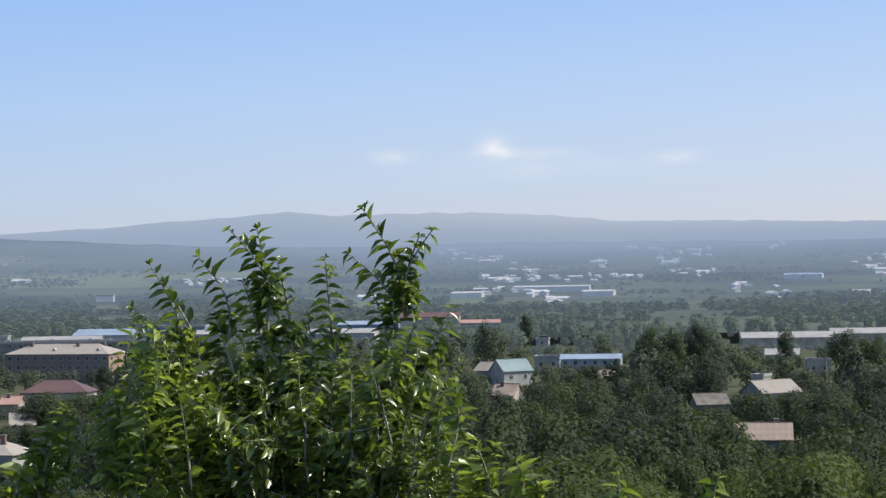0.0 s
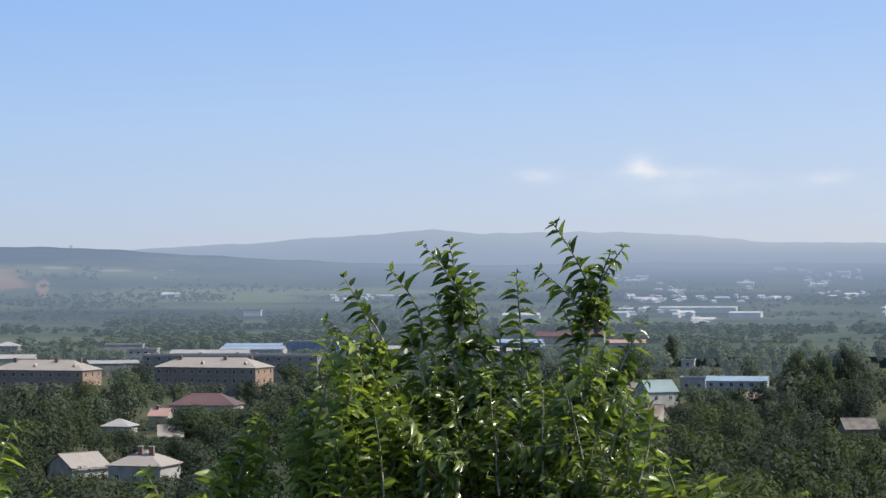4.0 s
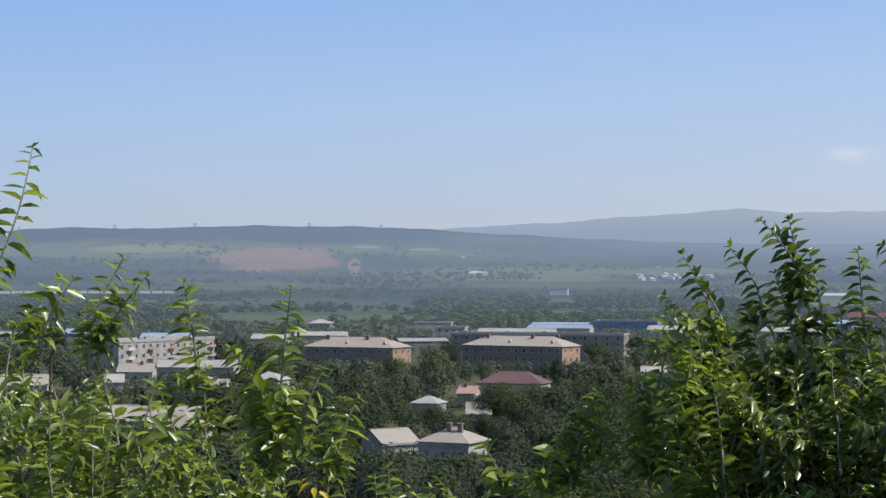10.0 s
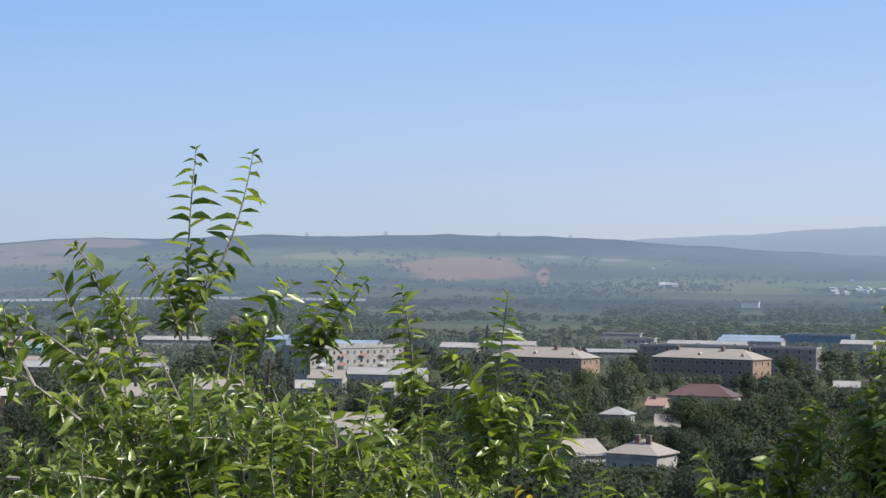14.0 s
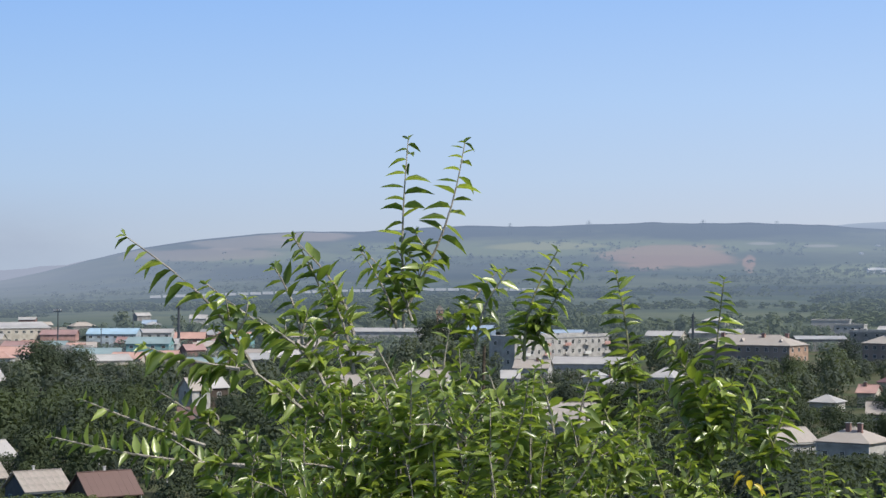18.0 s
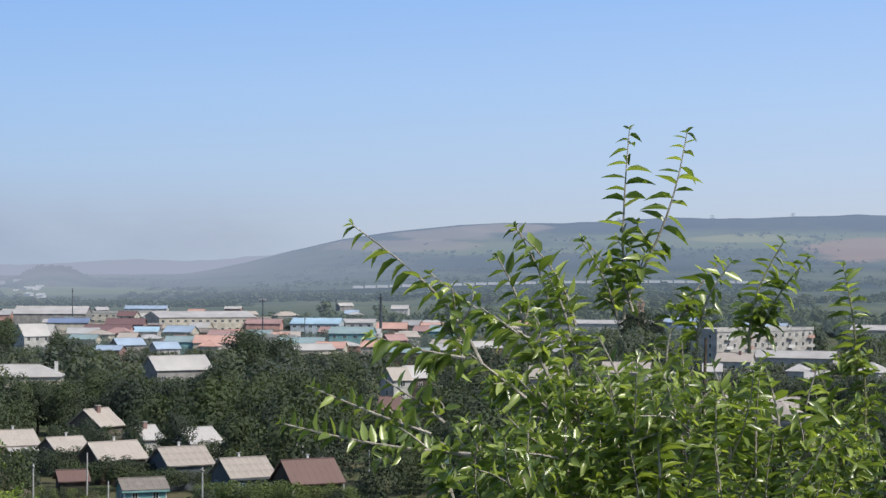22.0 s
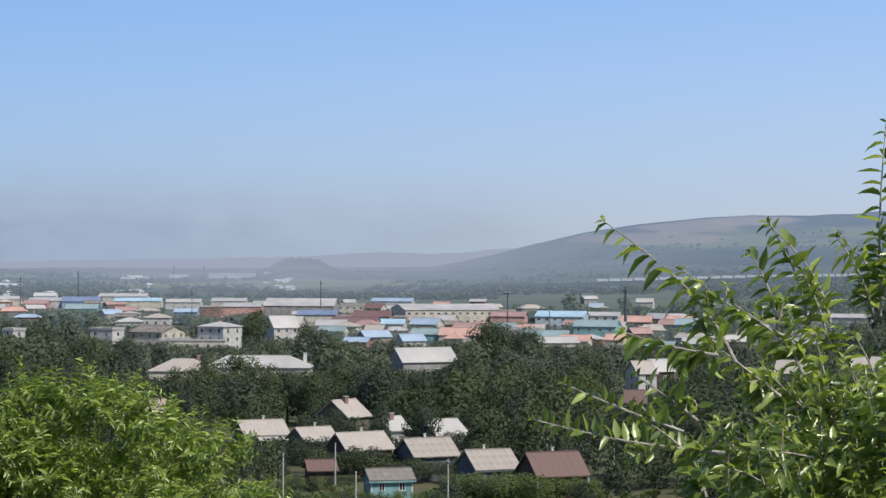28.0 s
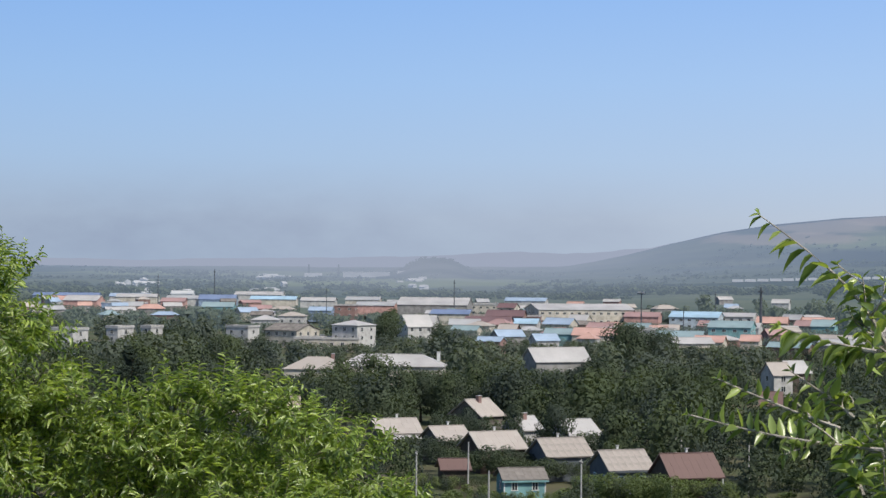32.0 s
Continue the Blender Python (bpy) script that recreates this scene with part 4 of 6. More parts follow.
building("apartment_block", -504.5, 423.3, 0.0, 10, 4.2, 6.0, 9.6, "flat", 0.6, "roof_grey", "plaster_white", 4, 7.8, "white four-storey flat-roofed block end")
building("warehouse", -1104.4, 850.9, -1.0, 44, 45.1, 20.0, 6.0, "gable", 1.6, "roof_darkblue", "wall_blue", 1, 3.0, "warehouse with dark blue roof")
building("warehouse", -991.5, 777.1, -1.4, 32, 21.9, 16.0, 6.0, "gable", 3.0, "roof_white", "plaster_pink", 1, 1.7, "market hall with white roof and salmon wall")
building("warehouse", -1088.9, 894.4, -0.9, 43, 27.7, 18.0, 5.0, "gable", 2.0, "roof_blue", "plaster_white", 1, 2.0, "market hall with pale blue roof")
building("warehouse", -944.4, 771.0, -1.4, 43, 26.5, 14.0, 5.0, "flat", 0.6, "roof_darkblue", "wall_blue", 1, 1.5, "flat market pavilion clad in blue metal")
building("warehouse", -943.3, 809.8, -1.4, 41, 14.7, 14.0, 6.0, "gable", 2.0, "roof_red", "plaster_pink", 1, 2.1, "market hall with red roof and salmon wall")
building("warehouse", -1096.9, 950.1, -0.6, 41, 15.6, 14.0, 6.0, "gable", 2.0, "roof_white", "plaster_white", 1, 2.1, "market hall with white metal roof")
building("warehouse", -1004.7, 901.9, -1.3, 40, 24.6, 16.0, 5.0, "gable", 3.0, "roof_darkblue", "wall_blue", 1, 1.8, "low hall with dark blue roof")
building("warehouse", -860.1, 772.6, -1.2, 40, 18.1, 12.0, 5.0, "gable", 2.4, "roof_teal", "wall_turquoise", 1, 2.8, "pavilion with bright turquoise roof")
building("warehouse", -1049.8, 982.9, -0.7, 39, 34.5, 20.0, 6.0, "gable", 2.0, "roof_white", "plaster_white", 1, 2.0, "warehouse with white metal roof")
building("warehouse", -755.2, 752.6, -0.7, 37, 12.3, 12.0, 5.1, "gable", 1.8, "roof_blue", "wall_blue", 1, 3.5, "hall with bright blue roof")
building("warehouse", -766.7, 783.3, -0.9, 36, 11.7, 12.0, 7.0, "flat", 0.6, "roof_maroon", "brick_dark", 2, 0.5, "flat-roofed hall of dark red brick")
building("warehouse", -808.0, 851.9, -1.3, 36, 22.7, 16.0, 6.0, "gable", 2.0, "roof_grey", "plaster_pink", 1, -0.4, "pink-walled market hall with grey roof")
building("warehouse", -773.4, 865.9, -1.3, 34, 41.0, 30.0, 7.1, "gable", 4.0, "roof_white", "plaster_grey", 1, 0.5, "large warehouse with broad white roof and grey walls")
building("house", -534.2, 585.7, 0.0, 67, 11.0, 10.0, 6.0, "gable", 4.4, "roof_white", "plaster_white", 2, 1.4, "white gabled house in trees")
building("warehouse", -788.0, 927.5, -1.4, 32, 19.0, 18.0, 6.0, "flat", 0.6, "roof_white", "plaster_cream", 2, 0.4, "cream flat-roofed commercial building")
building("warehouse", -840.3, 1033.6, -1.3, 31, 27.7, 16.0, 6.0, "gable", 2.0, "roof_blue", "plaster_white", 1, 2.8, "hall with blue and white roof")
building("warehouse", -601.2, 724.0, 0.0, 32, 17.7, 14.0, 6.0, "gable", 2.6, "roof_maroon", "brick_dark", 2, 1.7, "brick hall with dark red roof")
building("warehouse", -603.0, 744.6, 0.0, 31, 9.7, 12.0, 5.0, "flat", 0.5, "roof_red", "brick_dark", 2, 0.9, "small red commercial building")
building("warehouse", -610.4, 792.8, -0.0, 53, 49.4, 30.0, 8.0, "gable", 2.6, "roof_white", "plaster_cream", 2, 0.3, "long beige warehouse with white roof and two rows of small windows")
building("warehouse", -480.5, 612.0, 0.0, 30, 11.0, 12.0, 4.0, "gable", 2.0, "roof_teal", "wall_turquoise", 1, 2.1, "stall hall with green roof")
building("warehouse", -464.3, 615.6, 0.0, 29, 18.5, 14.0, 4.0, "gable", 2.6, "roof_orange", "plaster_cream", 1, 0.3, "market hall with orange-red metal roof")
building("warehouse", -477.0, 674.4, 0.0, 27, 6.9, 12.0, 4.0, "gable", 2.0, "roof_orange", "plaster_cream", 1, 1.6, "small hall with orange-red roof")
building("warehouse", -583.6, 817.0, -0.1, 28, 10.2, 12.0, 6.1, "flat", 0.5, "roof_red", "brick_dark", 2, 0.3, "flat hall with red brick front")
building("warehouse", -539.9, 795.0, 0.0, 26, 23.5, 22.0, 6.0, "gable", 2.4, "roof_paleblue", "wall_paleblue", 2, 1.1, "warehouse with pale blue metal roof")
building("warehouse", -531.8, 819.6, 0.0, 25, 16.6, 18.0, 6.0, "gable", 1.6, "roof_white", "plaster_white", 2, 2.1, "warehouse with white roof")
building("warehouse", -449.7, 688.1, 0.0, 25, 17.5, 16.0, 6.0, "gable", 2.4, "roof_teal", "wall_turquoise", 2, 1.8, "hall with dark teal metal roof and glazed wall")
building("warehouse", -401.6, 600.1, 0.0, 26, 10.4, 12.0, 4.0, "gable", 2.0, "roof_orange", "plaster_cream", 1, 2.5, "hall with orange metal roof")
building("warehouse", -396.3, 619.1, 0.0, 25, 6.8, 10.0, 4.0, "gable", 2.0, "roof_orange", "plaster_cream", 1, 2.3, "small hall with orange metal roof")
building("warehouse", -692.3, 1118.1, 0.5, 24, 11.1, 10.0, 5.0, "gable", 2.4, "roof_white", "plaster_white", 1, 2.8, "white shed before scrub")
building("warehouse", -448.2, 759.7, 0.0, 23, 10.2, 12.0, 5.0, "gable", 2.6, "roof_teal", "wall_turquoise", 1, 3.5, "low hall with teal metal roof")
building("house", -332.4, 421.4, 0.0, 63, 16.1, 10.0, 6.0, "gable", 3.4, "roof_white", "plaster_grey", 1, 3.6, "grey shed with broad white gable roof")
building("warehouse", -463.3, 647.4, 0.0, 31, 21.7, 16.0, 5.0, "flat", 0.6, "roof_grey", "plaster_white", 1, 3.6, "low pale market row")
building("warehouse", -786.0, 917.4, -1.4, 33, 28.6, 16.0, 6.0, "flat", 0.6, "roof_white", "plaster_cream", 2, -0.9, "cream flat-roofed commercial building")
building("warehouse", -662.0, 753.6, -0.0, 33, 19.7, 14.0, 5.0, "gable", 2.0, "roof_darkblue", "plaster_cream", 1, 0.4, "low hall with dark blue roof")
building("warehouse", -621.6, 734.3, 0.0, 32, 16.7, 12.0, 4.0, "gable", 2.0, "slate_dark", "plaster_pink", 1, 1.2, "low hall with dark slate roof")
building("warehouse", -569.3, 694.6, 0.0, 31, 18.2, 12.0, 4.0, "gable", 2.0, "roof_paleblue", "plaster_white", 1, 1.9, "market row with pale blue roof")
building("warehouse", -915.5, 952.5, -1.4, 36, 22.9, 14.0, 6.0, "gable", 2.0, "roof_grey", "plaster_cream", 2, 0.1, "hall with grey roof and cream wall")
building("warehouse", -813.9, 860.1, -1.3, 35, 15.4, 12.0, 5.0, "gable", 2.0, "roof_blue", "wall_blue", 1, -0.4, "low hall with bright blue roof")
building("warehouse", -942.6, 937.0, -1.3, 37, 23.1, 14.0, 5.0, "gable", 2.0, "roof_white", "plaster_white", 1, -0.1, "hall with white metal roof")
building("warehouse", -983.9, 934.7, -1.2, 39, 31.4, 14.0, 5.0, "gable", 2.0, "roof_paleblue", "plaster_cream", 1, 0.7, "hall with pale blue roof")
building("warehouse", -1022.4, 892.5, -1.2, 41, 31.4, 14.0, 5.0, "gable", 2.0, "roof_grey", "plaster_white", 1, 0.7, "hall with grey metal roof")
building("warehouse", -1077.9, 892.0, -1.0, 42, 28.4, 14.0, 5.0, "gable", 2.0, "roof_white", "plaster_cream", 1, 1.2, "hall with white metal roof")
building("house", -677.7, 655.9, 0.0, 36, 12.4, 10.0, 5.0, "hip", 2.0, "slate", "plaster_white", 1, 1.7, "house with pale hipped slate roof")
building("house", -730.1, 881.2, -1.2, 20, 10.5, 9.0, 6.0, "gable", 2.4, "roof_maroon", "plaster_cream", 2, -0.1, "house with dark red roof")
building("warehouse", -416.8, 603.0, 0.0, 27, 16.9, 14.0, 5.0, "gable", 2.2, "roof_teal", "plaster_white", 1, 2.4, "hall with teal metal roof and white wall")
building("warehouse", -460.3, 708.6, 0.0, 25, 19.5, 14.0, 5.0, "gable", 2.0, "roof_white", "plaster_white", 1, 1.6, "hall with white metal roof")
building("warehouse", -571.4, 675.9, 0.0, 32, 20.4, 14.0, 5.0, "gable", 2.2, "roof_maroon", "plaster_pink", 1, 0.5, "hall with dark red roof and pink wall")
building("house", -582.1, 642.5, 0.0, 27, 13.4, 10.0, 5.0, "gable", 3.0, "roof_white", "plaster_white", 2, 0.3, "white house with steep white roof")
building("house", -446.6, 559.5, 0.0, 58, 8.7, 8.0, 4.0, "gable", 2.2, "roof_blue", "plaster_white", 1, 2.7, "small house with blue metal roof")
building("warehouse", -577.5, 802.9, 0.0, 28, 17.1, 14.0, 5.0, "gable", 2.0, "roof_red", "plaster_pink", 1, 2.2, "hall with faded red roof")
building("warehouse", -288.0, 958.6, -0.0, 9, 26.0, 14.0, 5.0, "gable", 1.8, "roof_white", "plaster_cream", 1, 2.7, "low hall with white roof")
building("warehouse", -354.5, 912.5, 0.0, 13, 22.6, 14.0, 5.0, "gable", 1.8, "roof_blue", "plaster_white", 1, 3.3, "low hall with blue roof")
building("warehouse", -415.1, 930.6, -0.1, 16, 29.5, 14.0, 5.0, "gable", 1.8, "roof_white", "plaster_white", 1, 3.2, "low hall with white roof")
building("house", -236.7, 584.3, 0.0, 12, 11.0, 9.0, 4.5, "gable", 2.4, "slate", "plaster_white", 1, 3.0, "house with pale slate roof")
building("house", -237.6, 505.4, 0.0, 15, 13.0, 9.0, 4.5, "gable", 2.6, "slate", "plaster_white", 1, 2.8, "house with pale slate roof among trees")
building("house", -184.4, 513.9, 0.0, 20, 6.2, 8.0, 4.0, "gable", 2.0, "roof_white", "plaster_white", 1, 3.3, "small house with white roof")
building("warehouse", -118.9, 1101.5, 0.0, -2, 32.0, 16.0, 6.0, "gable", 1.8, "roof_white", "plaster_cream", 1, 3.5, "warehouse with pale metal roof")
building("house", 47.5, 592.3, 0.0, 15, 9.0, 9.0, 4.0, "gable", 2.0, "slate_brown", "plaster_cream", 1, 3.3, "house with weathered brownish roof")
building("house", 83.8, 520.1, 0.0, -29, 3.2, 6.0, 7.0, "flat", 0.5, "roof_white", "plaster_cream", 2, 3.7, "narrow pale two-storey building")
building("house", 124.1, 652.8, 0.0, -5, 7.7, 9.0, 5.0, "flat", 0.5, "roof_grey", "plaster_cream", 1, 2.2, "low pale depot office")


# the crowded small houses and stalls of the town between its larger halls
town = random.Random(31)
TOWN_ROOFS = [("roof_white", "pale"), ("roof_grey", "grey"), ("slate", "weathered slate"), ("roof_red", "faded red"), ("roof_blue", "light blue"), ("roof_orange", "orange-red"), ("slate_dark", "dark"), ("roof_teal", "teal")]
placed = 0
while placed < 96:
    near_row = placed % 2
    d = town.uniform(690, 1000) if near_row else town.uniform(1000, 1420)
    az = town.uniform(-41.0, -27.0) if near_row else town.uniform(-53.5, -33.0)
    x, y = d * math.sin(radians(az)), d * math.cos(radians(az))
    length = town.uniform(7, 15)
    if any(math.hypot(x - q[0], y - q[1]) < q[2] + length * 0.45 for q in FOOT):
        continue
    placed += 1
    roofmat, shade = town.choice(TOWN_ROOFS[:3] + TOWN_ROOFS)
    high = town.uniform(3.2, 5.0)
    building("house", x, y, terrain(x, y), -az + town.uniform(-30, 30), length, town.uniform(6, 9), high, town.choice(("gable", "gable", "hip")), town.uniform(1.4, 2.6), roofmat,
             town.choice(("plaster_white", "plaster_cream", "plaster_grey", "brick_dark")), 1, terrain(x, y) + high - 0.9 + town.choice((0, 0, 1.0)), "small town house with " + shade + " roof in the crowded centre")

tower = root("water_tower", pose(-368.7, 799.0, 0.0, 0, 0, 20), "slim square brick water tower with a small pointed roof", "tower")
part("wall", boxes("wall", (-1.3, 1.3, -1.3, 1.3, -1, 16.6), (-1.5, 1.5, -1.5, 1.5, 16.6, 18.6)), "brick", tower)
part("roof", mesh_of("roof", [(-1.7, -1.7, 18.6), (1.7, -1.7, 18.6), (1.7, 1.7, 18.6), (-1.7, 1.7, 18.6), (0, 0, 20.8)], [(0, 1, 4), (1, 2, 4), (2, 3, 4), (3, 0, 4), (3, 2, 1, 0)]), "slate_dark", tower)
for z in (9.5, 14.0, 17.6):
    window(tower, 0, -1.51 if z > 16.6 else -1.31, z, 0, 0.9, 1.2, "trim_white")

# far houses of the villages over the valley, a few metres of white wall and pale roof each, haze painted in
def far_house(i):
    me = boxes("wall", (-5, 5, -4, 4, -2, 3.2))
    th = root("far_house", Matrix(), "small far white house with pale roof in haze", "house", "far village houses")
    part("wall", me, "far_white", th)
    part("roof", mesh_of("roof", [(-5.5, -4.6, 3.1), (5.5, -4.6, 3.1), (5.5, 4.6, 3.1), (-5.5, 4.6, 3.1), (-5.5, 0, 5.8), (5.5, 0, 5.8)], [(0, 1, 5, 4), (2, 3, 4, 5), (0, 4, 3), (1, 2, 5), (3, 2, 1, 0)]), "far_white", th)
    return th


far_kinds = {}
for az0, az1, d0, d1, count in ((-1, 5, 2500, 3350, 60), (5, 14, 2500, 3400, 75), (-9, -1, 2600, 3300, 18), (1, 13, 1700, 2400, 34), (-53, -44, 1500, 2600, 34), (-44, -41.5, 1900, 2500, 8), (-14.8, -12, 2700, 3100, 6)):
    hamlets = [(rnd.uniform(az0, az1), d0 + (d1 - d0) * rnd.random()) for _ in range(max(2, count // 5))]
    for _ in range(count):
        ca, cd = rnd.choice(hamlets)
        az, d = radians(ca + rnd.gauss(0, 0.28)), cd + rnd.gauss(0, 55)
        i = sum(d > q for q in ZONES[1:5])
        x, y = d * math.sin(az), d * math.cos(az)
        m = pose(x, y, terrain(x, y) + 0.5, 0, 0, rnd.uniform(0, 180)) @ Matrix.Diagonal((rnd.choice((0.6, 0.8, 1.0, 1.3, 2.2)) * rnd.uniform(0.8, 1.2), rnd.uniform(0.7, 1.2), rnd.uniform(0.45, 0.9), 1))
        if i not in far_kinds:
            far_kinds[i] = far_house(i)
            far_kinds[i].matrix_basis = m
        else:
            repeat(far_kinds[i], m)

# ---- trees of the valley ----
nrng = np.random.default_rng(11)


def unit(n):
    v = nrng.normal(size=(n, 3))
    return v / np.linalg.norm(v, axis=1)[:, None]


def crown_arrays(lobes, leaves, size, height=8.0, radius=3.4, bare=0.22, corners=4):
    """Leaf sprays of one crown: uneven lobes, denser outside, each spray a small folded rhombus."""
    cs, rs = [], []
    for k in range(lobes):
        h = bare + (1 - bare) * (k + 0.5) / lobes
        wide = math.sin(math.pi * min(0.96, max(0.12, (h - bare) / (1 - bare) * 0.72 + 0.2))) ** 0.7
        ang = k * 2.4 + nrng.uniform(-0.6, 0.6)
        out = radius * wide * nrng.uniform(0.25, 0.72)
        cs.append((out * math.cos(ang), out * math.sin(ang), height * (h * 0.92)))
        rs.append(radius * nrng.uniform(0.36, 0.58) * (0.6 + 0.5 * wide))
    cs, rs = np.array(cs), np.array(rs)
    which = nrng.choice(lobes, leaves, p=rs ** 2 / (rs ** 2).sum())
    dirs = unit(leaves)
    dirs[:, 2] += 0.38
    rad = rs[which] * (0.66 + 0.38 * nrng.random(leaves) ** 0.8)
    cen = cs[which] + dirs * rad[:, None] * np.array([1, 1, 0.8])
    nor = dirs + 0.3 * unit(leaves)
    nor /= np.linalg.norm(nor, axis=1)[:, None]
    u = np.cross(nor, unit(leaves))
    u /= np.linalg.norm(u, axis=1)[:, None]
    w = np.cross(nor, u)
    s = size * nrng.uniform(0.6, 1.4, leaves)[:, None]
    if corners == 3:
        quad = np.stack([cen - u * s, cen + u * s * 0.6 - w * s * 0.8, cen + u * s * 0.6 + w * s * 0.8], 1)
    else:
        quad = np.stack([cen - u * s, cen - w * s * 0.55 + nor * s * 0.15, cen + u * s, cen + w * s * 0.55 + nor * s * 0.15], 1)
    soft = dirs * np.array([1, 1, 1.0]) + 0.15 * nor + 1.7 * (cs[which] - np.array([0, 0, height * 0.45])) / height
    soft /= np.linalg.norm(soft, axis=1)[:, None]
    return quad.reshape(-1, 3), np.repeat(soft, corners, axis=0)


def quads(n):
    return np.arange(n * 4).reshape(-1, 4)


def tris(n):
    return np.arange(n * 3).reshape(-1, 3)


def tree_kind(k):
    th = root("tree", Matrix(), "broad green leafy tree with dense uneven crown", "tree", "valley trees")
    lean = [(0, 0, -1.0), (0.05, 0.02, 1.2), (0.12 * (k % 3 - 1), 0.1, 2.6), (0.25 * (k % 2), 0.2 * (k % 3 - 1), 5.4)]
    part("trunk", tube("trunk", lean, [0.26, 0.2, 0.16, 0.06], 7), "bark", th)
    for q in range(4):
        ang = q * 1.6 + k
        z0 = 2.0 + 0.55 * q
        part("limb", tube("limb", [(0.05, 0.03, z0), (0.8 * math.cos(ang), 0.8 * math.sin(ang), z0 + 0.9), (1.7 * math.cos(ang), 1.7 * math.sin(ang), z0 + 2.2)], [0.11, 0.07, 0.03], 5), "bark", th)
    n = 3400
    pts, nor = crown_arrays(10 + k % 4, n, 0.172, 8.0, 3.2 + 0.25 * (k % 4), 0.16 + 0.05 * (k % 3), 3)
    part("crown", block_mesh("crown", pts, tris(n), "leaf_grove" if k > 5 else "leaf_wood", nor), None, th)
    return th


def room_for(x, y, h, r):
    """The height a tree may have here so that the camera still sees the houses behind it."""
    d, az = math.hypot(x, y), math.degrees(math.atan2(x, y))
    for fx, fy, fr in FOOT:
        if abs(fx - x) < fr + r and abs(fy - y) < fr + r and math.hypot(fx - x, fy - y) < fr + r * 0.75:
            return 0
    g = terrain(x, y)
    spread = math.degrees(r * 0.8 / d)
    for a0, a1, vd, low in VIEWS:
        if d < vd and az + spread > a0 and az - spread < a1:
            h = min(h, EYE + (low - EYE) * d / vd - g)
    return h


kinds = [tree_kind(k) for k in range(8)]
spent = [False] * 8
templates = {"near": [crown_arrays(11, 950, 0.225, bare=0.30, corners=3) for _ in range(6)], "mid": [crown_arrays(9, 390, 0.37, bare=0.30, corners=3) for _ in range(6)],
             "far": [crown_arrays(7, 140, 0.66, bare=0.3, corners=3) for _ in range(5)], "bush": [crown_arrays(6, 190, 0.44, bare=0.1, corners=3) for _ in range(5)]}
joined = {k: [] for k in ("garden", "near", "mid", "far")}
trnd = random.Random(3)


def join(band, t, x, y, z, turn, wide, tall):
    """Adds one tree to the joined woods of a band."""
    (t, nn), c, q = t, math.cos(turn), math.sin(turn)
    p = np.stack([(t[:, 0] * c - t[:, 1] * q) * wide + x, (t[:, 0] * q + t[:, 1] * c) * wide + y, t[:, 2] * tall + z], 1)
    joined[band].append((p, np.stack([nn[:, 0] * c - nn[:, 1] * q, nn[:, 0] * q + nn[:, 1] * c, nn[:, 2]], 1)))


made = 0
spots = []
d = 185.0
while d < 1180:
    step = 9.6 + max(0, d - 280) * 0.014
    across = math.degrees((step * (0.85 if d < 500 else 1.0)) / d)
    az = -57.0 + trnd.random() * across
    while az < 15:
        spots.append((d + trnd.uniform(-0.45, 0.45) * step, az + trnd.uniform(-0.4, 0.4) * across))
        az += across
    d += step * (1.0 if d < 500 else 1.25)
for d, az in spots:
    x, y = d * math.sin(radians(az)), d * math.cos(radians(az))
    h = trnd.triangular(4.5, 15.0, 8.5)
    if d < 265 and az < -30:
        h = min(h, trnd.uniform(2.0, 4.0))
    r = h * 0.42
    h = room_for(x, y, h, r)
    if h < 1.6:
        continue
    z, s = terrain(x, y) - 0.5, h / 8.0
    wide = s * trnd.uniform(0.8, 1.15) if h > 4 else s * 1.5
    turn = trnd.uniform(0, 360)
    if d < 330 and made < 230:
        k = 6 + trnd.randrange(2) if az > -11 and d < 315 else trnd.randrange(6)
        m = pose(x, y, z, trnd.uniform(-4, 4), trnd.uniform(-4, 4), turn) @ Matrix.Diagonal((wide, wide, s * 1.06, 1))
        if not spent[k]:
            kinds[k].matrix_basis, spent[k] = m, True
        else:
            repeat(kinds[k], m)
        made += 1
        continue
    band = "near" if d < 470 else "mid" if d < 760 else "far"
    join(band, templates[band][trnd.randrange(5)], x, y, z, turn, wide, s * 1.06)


def tall_tree(x, y, h, wide=1.0):
    """A grown tree that overtops the houses round it."""
    global made
    k = made % 6
    made += 1
    s = h / 8.0
    th = repeat(kinds[k], pose(x, y, terrain(x, y) - 0.5, 0, 0, 37 * made) @ Matrix.Diagonal((s * wide, s * wide, s * 1.06, 1)))
    tagged(th, "tall old broad-crowned tree among the houses")


tall_tree(-330.2, 452.5, 14.4, 1.0)
tall_tree(-333.9, 474.4, 12.6, 1.0)
tall_tree(-295.1, 299.2, 11.9, 1.1)
tall_tree(-297.2, 311.0, 12.4, 1.0)
tall_tree(-291.4, 288.7, 11.0, 1.0)
tall_tree(-272.3, 293.3, 11.3, 1.1)
tall_tree(-272.8, 319.6, 10.9, 1.0)
tall_tree(-251.8, 304.6, 11.8, 1.1)
tall_tree(-241.6, 306.3, 11.4, 1.0)
tall_tree(-252.5, 335.8, 12.2, 1.0)
tall_tree(-234.5, 324.2, 12.2, 0.9)
tall_tree(-222.3, 320.6, 11.8, 1.1)
tall_tree(-211.3, 316.0, 12.1, 0.9)
tall_tree(-264.1, 300.6, 9.9, 1.0)
tall_tree(-275.6, 303.8, 10.2, 1.0)
tall_tree(-519.5, 555.0, 13.0, 1.0)
tall_tree(-507.4, 538.9, 11.9, 1.0)
